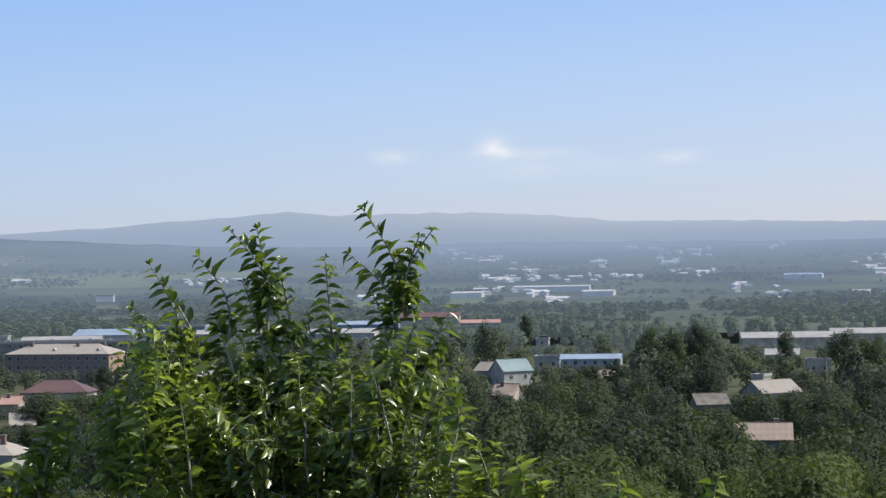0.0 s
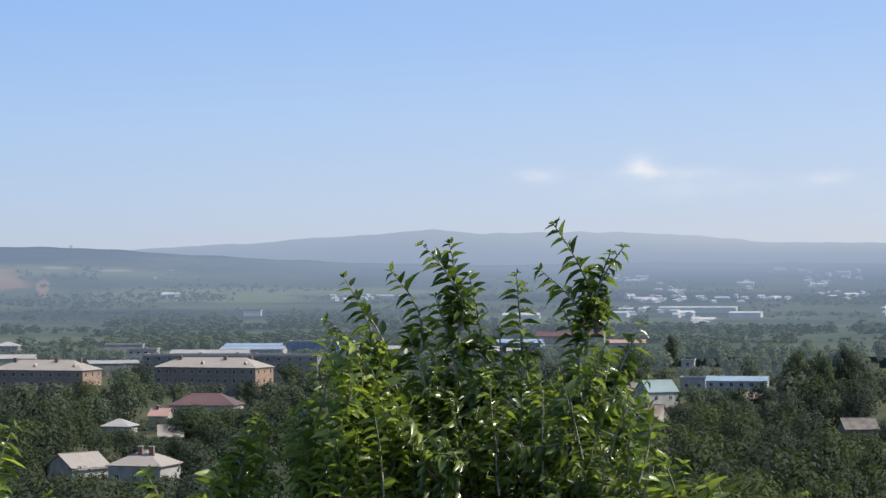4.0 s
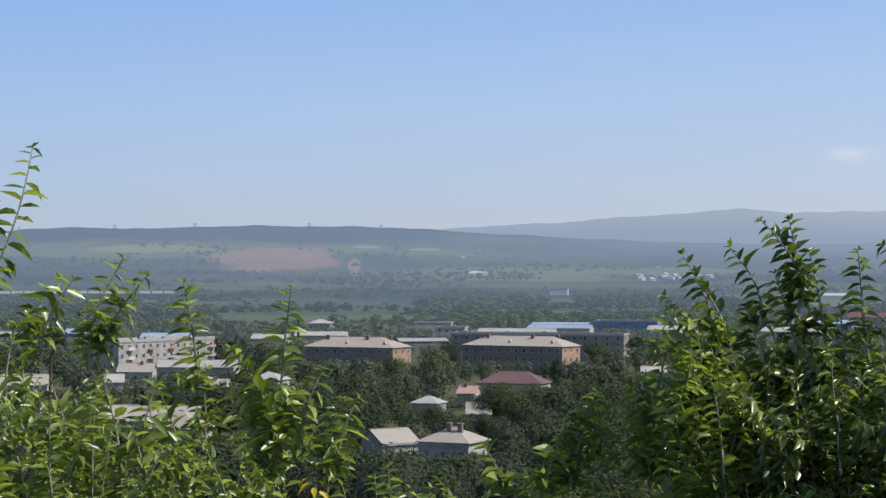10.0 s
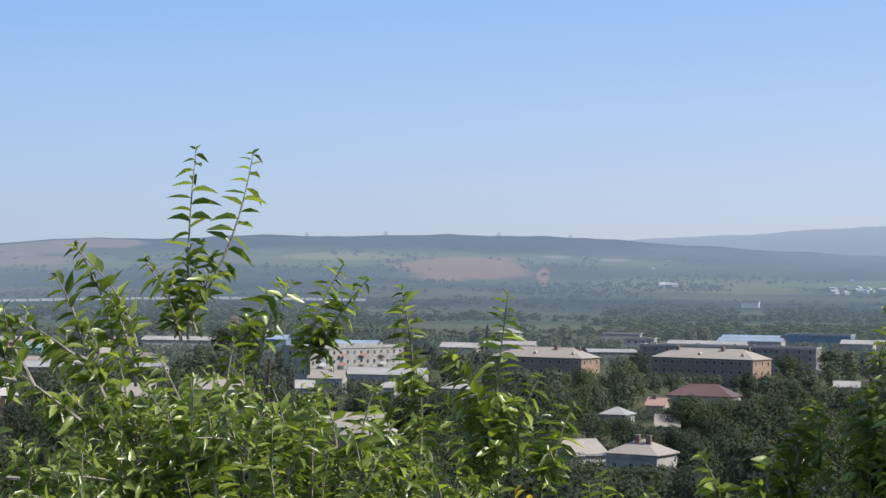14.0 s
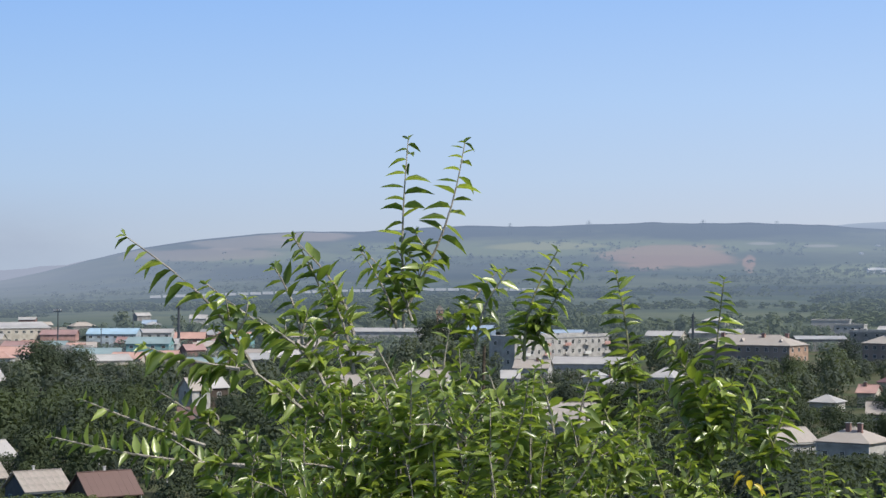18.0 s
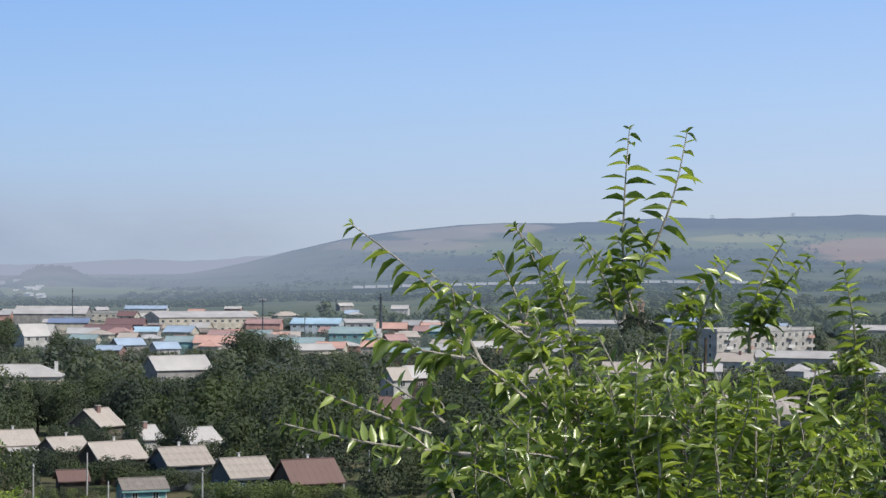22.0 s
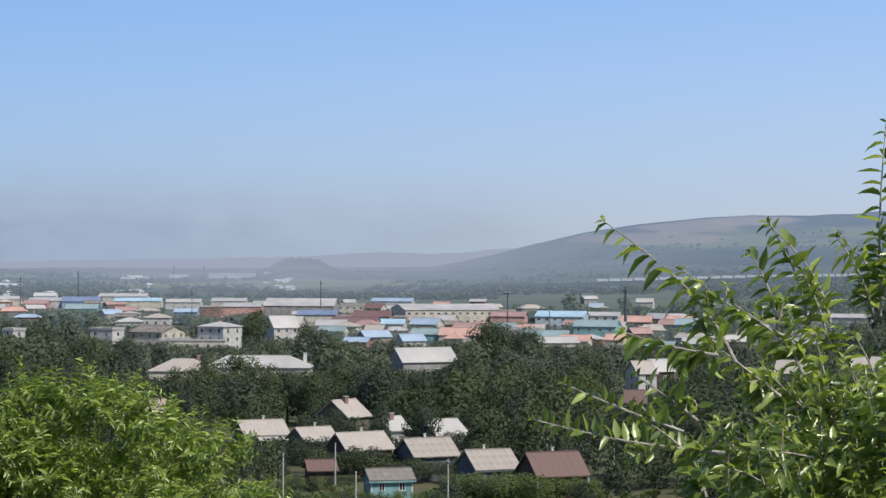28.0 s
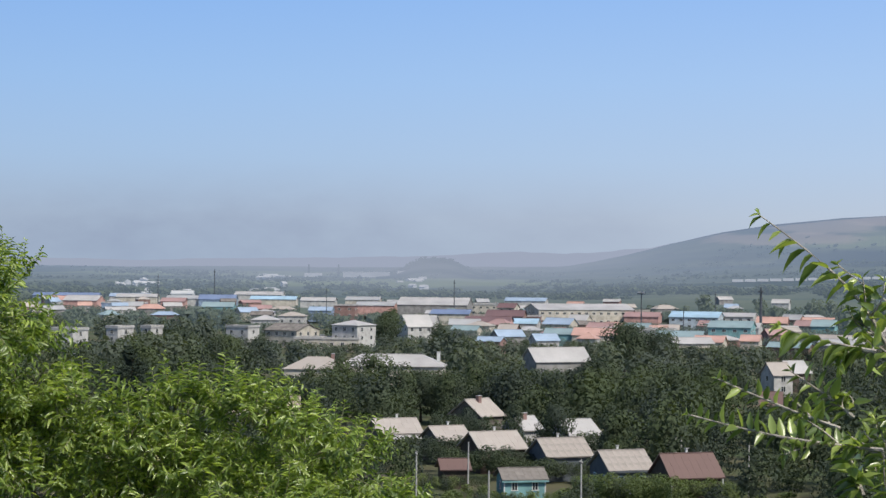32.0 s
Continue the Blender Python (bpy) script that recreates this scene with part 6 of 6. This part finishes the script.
shoot(low_shoots, (-1.111, 5.284, 33.417), (-1.032, 5.300, 33.658), 0.08, 0.064, 0.014)
shoot(low_shoots, (-1.090, 5.289, 33.401), (-1.110, 5.285, 33.554), 0.05, 0.064, 0.014)
shoot(low_shoots, (0.076, 5.399, 33.370), (0.133, 5.398, 33.540), 0.05, 0.064, 0.014)
shoot(low_shoots, (0.246, 5.394, 33.368), (0.217, 5.396, 33.500), 0.05, 0.064, 0.014)
shoot(low_shoots, (0.480, 5.379, 33.358), (0.471, 5.379, 33.456), 0.03, 0.064, 0.014)
shoot(low_shoots, (0.727, 5.351, 33.358), (0.741, 5.349, 33.445), 0.03, 0.064, 0.014)
shoot(low_shoots, (-1.094, 5.261, 33.425), (-1.018, 5.274, 33.665), 0.06, 0.064, 0.014)
shoot(low_shoots, (-0.856, 5.297, 33.425), (-0.895, 5.292, 33.704), 0.05, 0.064, 0.014)
shoot(low_shoots, (-1.087, 5.262, 33.418), (-1.109, 5.258, 33.552), 0.03, 0.064, 0.014)
shoot(low_shoots, (0.205, 5.331, 33.420), (0.190, 5.332, 33.503), 0.03, 0.064, 0.014)
shoot(low_shoots, (0.115, 5.336, 33.418), (0.086, 5.338, 33.539), 0.03, 0.064, 0.014)
shoot(low_shoots, (-1.172, 5.231, 33.381), (-1.120, 5.240, 33.543), 0.05, 0.064, 0.014)
shoot(low_shoots, (-0.877, 5.274, 33.411), (-0.926, 5.268, 33.684), 0.06, 0.064, 0.014)
shoot(low_shoots, (-1.007, 5.257, 33.423), (-1.023, 5.255, 33.660), 0.05, 0.064, 0.014)
shoot(low_shoots, (-1.276, 5.220, 33.369), (-1.323, 5.210, 33.523), 0.05, 0.064, 0.014)
shoot(low_shoots, (-0.833, 5.292, 33.404), (-0.911, 5.282, 33.697), 0.05, 0.064, 0.014)
shoot(sapling, (-1.915, 5.207, 33.420), (-1.884, 5.217, 33.956), 0.03, 0.066, 0.011)
shoot(sapling, (-1.904, 5.158, 33.472), (-2.027, 5.115, 33.791), 0.10, 0.066, 0.011)
shoot(sapling, (-1.772, 5.200, 33.423), (-1.728, 5.213, 33.648), 0.06, 0.066, 0.011)
shoot(sapling, (-2.371, 4.929, 33.731), (-2.287, 4.964, 34.035), 0.10, 0.066, 0.011)
shoot(sapling, (-2.350, 4.938, 33.762), (-2.221, 4.990, 33.997), 0.10, 0.066, 0.011)
shoot(sapling, (-2.148, 5.178, 33.629), (-2.185, 5.164, 33.974), 0.05, 0.066, 0.011)
shoot(sapling, (-1.908, 5.154, 33.509), (-2.023, 5.116, 33.785), 0.10, 0.066, 0.011)
shoot(sapling, (-1.756, 5.199, 33.416), (-1.689, 5.218, 33.657), 0.06, 0.066, 0.011)
shoot(sapling, (-1.915, 5.151, 33.415), (-2.037, 5.111, 33.667), 0.05, 0.066, 0.011)
shoot(sapling, (-2.154, 5.069, 33.414), (-2.215, 5.046, 33.682), 0.04, 0.066, 0.011)
shoot(sapling, (-1.855, 5.170, 33.478), (-1.781, 5.192, 33.732), 0.08, 0.066, 0.011)
shoot(sapling, (-2.129, 5.185, 33.500), (-2.146, 5.178, 33.757), 0.03, 0.066, 0.011)
shoot(shrub, (-2.980, 5.419, 33.804), (-2.967, 5.426, 34.396), 0.03, 0.086, 0.019)
shoot(shrub, (-2.946, 5.380, 33.874), (-2.786, 5.456, 34.381), -0.045, 0.086, 0.020)
shoot(shrub, (-2.967, 4.919, 33.752), (-3.066, 4.864, 34.081), 0.08, 0.074, 0.019)
shoot(shrub, (-2.689, 5.171, 33.797), (-2.578, 5.221, 33.980), 0.10, 0.074, 0.016)
shoot(shrub, (-2.933, 5.275, 33.808), (-3.032, 5.224, 34.046), 0.06, 0.074, 0.019)
shoot(shrub, (-2.753, 4.114, 33.723), (-3.028, 3.944, 34.067), 0.10, 0.074, 0.021)
shoot(shrub, (-2.908, 4.940, 33.797), (-3.059, 4.860, 34.072), 0.08, 0.074, 0.019)
shoot(shrub, (-2.829, 4.552, 33.763), (-3.079, 4.409, 33.946), 0.10, 0.074, 0.017)
shoot(shrub, (-2.952, 4.713, 33.771), (-3.021, 4.675, 33.993), 0.06, 0.074, 0.019)
shoot(shrub, (-2.871, 4.868, 33.686), (-2.943, 4.831, 33.944), 0.06, 0.074, 0.019)
shoot(shrub, (-2.637, 3.858, 33.526), (-3.008, 3.617, 33.598), 0.06, 0.052, 0.010, -0.7)
shoot(shrub, (-2.820, 3.981, 33.556), (-3.064, 3.822, 33.669), 0.06, 0.056, 0.012, -0.5)
shoot(shrub, (-2.749, 4.024, 33.741), (-2.946, 3.901, 33.798), 0.05, 0.074, 0.012)
shoot(shrub, (-2.842, 4.085, 33.575), (-2.972, 4.004, 33.685), 0.05, 0.056, 0.012, -0.5)
shoot(shrub, (-2.895, 5.303, 33.830), (-3.030, 5.237, 34.046), 0.08, 0.074, 0.019)
shoot(shrub, (-2.598, 5.108, 33.746), (-2.514, 5.144, 33.979), 0.10, 0.074, 0.016)
shoot(shrub, (-2.773, 4.010, 33.398), (-2.808, 3.989, 33.508), 0.03, 0.074, 0.009)
shoot(shrub, (-2.415, 4.423, 33.356), (-2.424, 4.419, 33.579), 0.02, 0.074, 0.012)
shoot(shrub, (-2.457, 4.404, 33.356), (-2.495, 4.385, 33.543), 0.04, 0.074, 0.012)
shoot(shrub, (-2.756, 4.478, 33.677), (-2.912, 4.391, 33.857), 0.08, 0.074, 0.016)
shoot(shrub, (-2.713, 4.274, 33.631), (-2.875, 4.182, 33.775), 0.06, 0.074, 0.015)
shoot(shrub, (-2.727, 4.940, 33.557), (-2.814, 4.898, 33.767), 0.04, 0.074, 0.015)
shoot(shrub, (-2.625, 4.987, 33.557), (-2.624, 4.987, 33.815), 0.05, 0.074, 0.015)
shoot(shrub, (-2.722, 4.608, 33.518), (-2.775, 4.580, 33.778), 0.04, 0.074, 0.015)
shoot(shrub, (-2.400, 4.867, 33.447), (-2.443, 4.849, 33.696), 0.04, 0.074, 0.015)
shoot(shrub, (-2.271, 4.919, 33.448), (-2.313, 4.902, 33.696), 0.04, 0.074, 0.015)
shoot(shrub, (-2.213, 4.941, 33.448), (-2.184, 4.952, 33.696), 0.04, 0.074, 0.015)
shoot(willow, (-11.201, 7.644, 33.538), (-11.182, 7.669, 34.043), 0.02, 0.082, 0.014)
shoot(willow, (-10.307, 8.749, 32.782), (-10.285, 8.773, 33.307), 0.03, 0.082, 0.014)
shoot(willow, (-9.780, 9.301, 32.554), (-9.728, 9.352, 32.967), 0.03, 0.082, 0.014)
shoot(willow, (-10.457, 8.579, 32.782), (-10.484, 8.548, 33.238), 0.03, 0.082, 0.014)
shoot(willow, (-10.074, 9.001, 32.667), (-10.077, 8.997, 33.183), 0.03, 0.082, 0.014)

plum.droop = 0.85
fill(plum, [-8.5, -8.0, -7.4, -6.3, -5.0, -3.7, -2.4, -1.4, -0.4, 0.25, 0.6], [33.75, 33.88, 33.9, 33.93, 33.93, 33.83, 33.83, 33.9, 33.93, 33.8, 33.65], 5.35, 0.3, 33.3, 100, 0.050, 0.0105, 0.26)
tufts(plum, [-7.3, -6.9, -6.3, -5.0, -3.7, -2.4, -1.4, -0.6], [33.82, 33.86, 33.88, 33.86, 33.78, 33.78, 33.84, 33.76], 5.38, 0.30, 33.0, 84, 8, 0.15, 0.046, 0.0105)
tufts(plum, [-7.0, -6.0, -1.0, -0.2], [33.3, 33.5, 33.5, 33.25], 5.7, 0.2, 32.85, 34, 7, 0.18, 0.048, 0.013)
fill(low_shoots, [-13.2, -11.5, -10, -8.0, -6.2], [33.42, 33.5, 33.44, 33.46, 33.40], 5.3, 0.15, 33.1, 46, 0.05, 0.013, 0.22)
fill(low_shoots, [-17.0, -15.0, -13.5], [33.36, 33.44, 33.40], 5.4, 0.15, 33.1, 13, 0.05, 0.015, 0.22)
# the plum's bright flank, filled with the suckers' lighter leaves
fill(low_shoots, [-9.3, -8.9, -8.2, -7.5, -6.9], [33.72, 33.92, 33.90, 33.88, 33.7], 5.2, 0.14, 33.58, 32, 0.052, 0.0115, 0.24)
fill(shrub, [-34.2, -33.4, -32.5, -31.5, -30.5, -29.5], [33.45, 33.62, 33.74, 33.77, 33.76, 33.78], 5.3, 0.4, 33.2, 30, 0.054, 0.0115, 0.36)
fill(shrub, [-29.5, -29, -27.3, -25.6, -23.5], [33.78, 33.84, 33.80, 33.74, 33.66], 5.4, 0.5, 33.2, 64, 0.054, 0.0115, 0.36)
tufts(shrub, [-34.2, -33.4, -31.5, -29, -27.3, -25.6, -23.5], [33.45, 33.60, 33.76, 33.80, 33.78, 33.72, 33.62], 5.4, 0.45, 32.95, 44, 7, 0.19, 0.050, 0.0125)
fill(sapling, [-25.0, -23.0, -21.4, -19.8, -18.7, -17.6, -16.4, -15.6], [33.68, 33.62, 33.55, 33.58, 33.54, 33.5, 33.4, 33.3], 5.55, 0.35, 33.05, 36, 0.054, 0.0115, 0.34)
tufts(sapling, [-25.0, -23.0, -21.4, -19.8, -17.6, -16.4, -15.6], [33.64, 33.56, 33.48, 33.50, 33.42, 33.35, 33.25], 5.55, 0.4, 32.95, 22, 7, 0.18, 0.050, 0.0125)
for low_bush, a0, a1, low_count in ((plum, -7.5, 0.0, 34), (shrub, -33.0, -24.0, 34), (sapling, -23.5, -16.5, 20)):
    tufts(low_bush, [a0, a1], [32.98, 32.98], 5.5, 0.3, 32.05, low_count, 6, 0.2, 0.056, 0.016)
WILLOW_AZ = [-58.5, -56.8, -55.9, -55.2, -54.4, -53.3, -52.4, -51.1, -50.2, -49.5, -48.4, -46.9, -46, -45.1, -44.5]
WILLOW_TOP = [34.24, 34.18, 34.0, 33.7, 33.42, 33.28, 33.12, 33.32, 33.2, 33.32, 33.22, 33.06, 32.92, 32.74, 32.4]
tufts(willow, WILLOW_AZ, [q - 0.25 for q in WILLOW_TOP], 13.6, 0.8, 31.7, 70, 9, 0.32, 0.070, 0.016)


def dome(bush, az, d, top, r, count, leaf, gap):
    """One rounded head of a bush: feathery shoots that leave its heart and turn upwards."""
    c = Vector(at(az, d, top - r))
    for _ in range(count):
        way = Vector((srng.gauss(0, 1), srng.gauss(0, 1) - 0.35, srng.gauss(0.45, 0.8))).normalized()
        reach = r * srng.uniform(0.72, 1.12)
        a, b = c + way * r * 0.3, c + way * reach + Vector((0, 0, 0.12 * r))
        pts = bent(a, b, -0.12, 6)
        bush.twigs.append(pts)
        leaves_on(bush, bush.hidden, pts, leaf, gap, 0.25, Vector((way.y, -way.x, 0.05)).normalized() if srng.random() < 0.45 else None)


drng = random.Random(8)
az = -58.0
while az < -44.6:
    top = float(np.interp(az, WILLOW_AZ, WILLOW_TOP))
    dome(willow, az, 13.0 + drng.uniform(-0.3, 0.5), top - drng.uniform(0.0, 0.06), drng.uniform(0.34, 0.5), 62, 0.074, 0.0140)
    az += drng.uniform(1.2, 1.7)
for _ in range(26):
    az = drng.uniform(-58, -45)
    top = float(np.interp(az, WILLOW_AZ, WILLOW_TOP))
    dome(willow, az, 12.7 + drng.uniform(-0.3, 0.4), top - drng.uniform(0.3, 1.5), drng.uniform(0.3, 0.45), 46, 0.074, 0.0140)
fill(willow, WILLOW_AZ, WILLOW_TOP, 13.2, 0.6, 32.4, 34, 0.080, 0.0145, 0.42)

# a few leaves of the sapling that have already turned yellow
leafy("leaf_yellow", (0.55, 0.40, 0.02), (0.62, 0.50, 0.05), 0.4, 0.4, 0.6)
for k in range(5):
    p = Vector((-1.806 + 0.012 * k, 5.11, 33.432 - 0.011 * k))
    leaf_me = block_mesh("yellow_leaf", *sapling.kinds[k % 4], "leaf_yellow")
    ob = part("yellow_leaf", leaf_me, None, sapling.top, "yellowed leaf")
    ob.matrix_basis = Matrix.Translation(p - sapling.base) @ pose(0, 0, 0, 25 * k - 40, 30, 140 + 75 * k) @ Matrix.Diagonal((0.045, 0.045, 0.045, 1))


def stems(bush, tops, r):
    b = bush.base
    out = []
    for k, (az, d, z) in enumerate(tops):
        tip = Vector(at(az, d, z))
        mid = b.lerp(tip, 0.5) + Vector((srng.uniform(-0.1, 0.1), srng.uniform(-0.1, 0.1), 0.1))
        out.append(([tuple(b + Vector((0.03 * k, 0.02 * k, -0.4))), tuple(b.lerp(mid, 0.5)), tuple(mid), tuple(mid.lerp(tip, 0.5) + Vector((0.02, 0, 0.02))), tuple(tip)], r, 0.005))
    return out


finish(plum, stems(plum, [(-1.9, 5.3, 33.7), (-5.2, 5.3, 33.65), (-3.4, 5.35, 33.6), (-7.2, 5.4, 33.5), (-0.4, 5.35, 33.4)], 0.014))
finish(low_shoots, stems(low_shoots, [(-12.5, 5.4, 33.3), (-10.5, 5.4, 33.3), (-7.5, 5.4, 33.3), (-15.3, 5.4, 33.25)], 0.009))
finish(sapling, stems(sapling, [(-18.2, 5.5, 33.3), (-21.8, 5.5, 33.35), (-19.7, 5.6, 33.3), (-16.8, 5.5, 33.25), (-23.5, 5.5, 33.35)], 0.010))
finish(shrub, stems(shrub, [(-26.5, 6.1, 33.75), (-29, 5.6, 33.5), (-32.0, 5.2, 33.45), (-33, 5.0, 33.35), (-27.5, 5.6, 33.5), (-24.8, 5.7, 33.4)], 0.013))
finish(willow, stems(willow, [(-55.5, 13.4, 33.3), (-53, 13.4, 32.6), (-50.5, 13.3, 32.6), (-48.4, 13.3, 32.5), (-46, 13.4, 32.2)], 0.03))

# ---- more of the far slopes ----
def depth_at(az, el):
    """The distance at which the land shows at this height above the level, in degrees."""
    a = radians(az)
    for d in np.arange(1160, 4950, 12.0):
        if math.degrees(math.atan2(terrain(d * math.sin(a), d * math.cos(a)) - EYE, d)) >= el:
            return float(d)
    return 4850.0


tagged(sheet("backdrop_knoll", -43.5, -40.0, 44, list(np.linspace(2500, 3080, 20)), "far_wood", 1.6), "dark wooded round knoll in the plain", "knoll", kind="structure")

# a long goods train on the embankment below the hill
wagon_first = None
for k in range(34):
    az = -33.0 + k * 0.36
    d = 2050.0
    x, y = d * math.sin(radians(az)), d * math.cos(radians(az))
    m = pose(x, y, terrain(x, y) + 3.5, 0, 0, -az)
    if wagon_first is None:
        wagon_first = root("goods_wagon", m, "pale goods wagon in a long train", "wagon", "train wagons")
        part("body", boxes("body", (-5.6, 5.6, -1.5, 1.5, 1.2, 3.9)), "far_white", wagon_first)
        part("underframe", boxes("underframe", (-6.2, 6.2, -1.2, 1.2, 0.5, 1.2)), "far_wood", wagon_first)
    else:
        repeat(wagon_first, m)
v, f = [], []
for k in range(80):
    az = -36.0 + k * 0.22
    for off, up in ((-9, -2), (-3, 4), (3, 4), (9, -2)):
        d = 2050 + off
        x, y = d * math.sin(radians(az)), d * math.cos(radians(az))
        v.append((x, y, terrain(x, y) + up))
for k in range(79):
    for q in range(3):
        f.append((k * 4 + q, k * 4 + q + 1, k * 4 + q + 5, k * 4 + q + 4))
emb = mesh_of("railway_embankment", v, f)
emb.materials.append(MATS["far_wood"])
tagged(new("railway_embankment", emb), "long dark railway embankment across the plain", "embankment", kind="structure")


def pylon(az, d, h):
    """A lattice power pylon on the skyline."""
    x, y = d * math.sin(radians(az)), d * math.cos(radians(az))
    th = root("power_pylon", pose(x, y, terrain(x, y), 0, 0, -az), "steel lattice power pylon on the ridge", "pylon", "power pylons")
    for sx in (-1, 1):
        for sy in (-1, 1):
            part("leg", tube("leg", [(3 * sx, 3 * sy, -1), (0.5 * sx, 0.5 * sy, h)], [0.45, 0.3], 4), "far_wood", th)
    for k, w in ((0.72, 5), (0.85, 4), (0.97, 3)):
        part("crossarm", boxes("crossarm", (-w, w, -0.3, 0.3, h * k, h * k + 0.5)), "far_wood", th)


for az, d in ((-22.7, 3380), (-20.4, 3390), (-17.1, 3390), (-15.0, 3390), (-25.4, 3380)):
    pylon(az, d - 90, 19)

# ---- poles, masts and wires ----
def pole(x, y, z, h, label, arms=True, r=0.13, mat="concrete"):
    th = root("utility_pole", pose(x, y, z, 0, 0, -40), label, "utility pole", "utility poles")
    part("shaft", tube("shaft", [(0, 0, -0.5), (0, 0, h * 0.5), (0, 0, h)], [r, r * 0.9, r * 0.7], 8), mat, th)
    if arms:
        part("crossarm", boxes("crossarm", (-0.9, 0.9, -0.06, 0.06, h - 0.55, h - 0.43)), "bark", th)
        for q in (-0.8, -0.35, 0.35, 0.8):
            part("insulator", tube("insulator", [(q, 0, h - 0.43), (q, 0, h - 0.36), (q, 0, h - 0.28)], [0.03, 0.06, 0.04], 6), "trim_white", th)
    return th


def mast(x, y, z, h, r, label, lamps=False):
    th = root("mast", pose(x, y, z), label, "mast", "masts")
    part("shaft", tube("shaft", [(0, 0, -0.5), (0, 0, h * 0.6), (0, 0, h)], [r, r * 0.8, r * 0.6], 8), "steel", th)
    if lamps:
        part("platform", boxes("platform", (-2.2, 2.2, -0.3, 0.3, h - 0.2, h), (-2.2, 2.2, -0.35, -0.25, h, h + 0.8)), "steel", th)
        for q in (-1.6, -0.6, 0.6, 1.6):
            part("floodlight", boxes("floodlight", (q - 0.35, q + 0.35, -0.6, -0.2, h + 0.1, h + 0.9)), "trim_white", th)
    else:
        part("collar", tube("collar", [(0, 0, h * 0.9), (0, 0, h * 0.93)], [r * 1.6, r * 1.6], 8), "steel", th)
    return th


pole(-154.9, 201.5, 0.0, 8.0, "pale concrete utility pole with crossarm", True)
pole(-160.3, 189.4, 0.0, 7.0, "slim pale concrete pole in the gardens", False)
pole(-176.6, 193.7, 0.0, 8.0, "pale concrete utility pole with crossarm", True)
pole(-175.9, 253.0, 0.0, 7.0, "slim pale concrete pole in the gardens", False)
pole(-174.0, 251.8, 0.0, 7.0, "slim pale concrete pole in the gardens", False)
pole(-155.7, 242.4, 0.0, 7.0, "slim pale concrete pole in the gardens", False)
pole(-161.5, 238.6, 0.0, 6.0, "slim pale concrete pole in the gardens", False)
pole(-187.1, 216.5, 0.0, 7.0, "slim pale concrete pole in the gardens", False)
pole(110.1, 589.8, 0.0, 9.0, "pale concrete utility pole with crossarm", True)
pole(114.5, 589.0, 0.0, 9.0, "pale concrete utility pole with crossarm", True)
pole(124.4, 1201.6, 0.8, 14.0, "slim pale concrete pole in the gardens", False)
mast(-514.6, 714.0, 0.0, 18.3, 0.35, "tall steel floodlight mast with lamps", True)
mast(-460.2, 726.6, 0.0, 22.0, 0.75, "tall dark steel chimney or mast")
mast(-532.0, 799.2, 0.0, 18.4, 0.25, "tall dark steel chimney or mast")
mast(-738.2, 842.5, -1.1, 22.1, 0.30, "tall dark steel chimney or mast")
mast(-1118.3, 1000.0, -0.0, 22.9, 0.40, "tall dark steel chimney or mast")
mast(-993.4, 838.9, -1.4, 22.5, 0.30, "tall dark steel chimney or mast")
mast(-257.4, 820.6, 0.0, 17.2, 0.70, "tall dark steel chimney or mast")
mast(-706.7, 707.8, -0.0, 17.6, 0.20, "tall dark steel chimney or mast")
mast(-510.6, 741.3, 0.0, 10.5, 0.25, "tall dark steel chimney or mast")
mast(-239.2, 763.4, 0.0, 19.1, 0.20, "tall dark steel chimney or mast")



# a works with two stacks far out on the plain
fx, fy = -1865, 1883
works = root("factory", pose(fx, fy, terrain(fx, fy) + 0.5, 0, 0, 45), "small hazy white factory sheds with two tall stacks", "factory")
part("shed", boxes("shed", (12, 75, -8, 8, 0, 7)), "far_white", works)
part("shed", boxes("shed", (-40, -16, -8, 8, 0, 5)), "far_white", works)
part("shed", boxes("shed", (85, 110, -10, 6, 0, 9)), "far_white", works)
for sx in (-34.0, 6.0):
    part("stack", tube("stack", [(sx, 0, 0), (sx, 0, 10), (sx, 0, 17)], [1.5, 1.2, 1.0], 8), "far_wood", works)
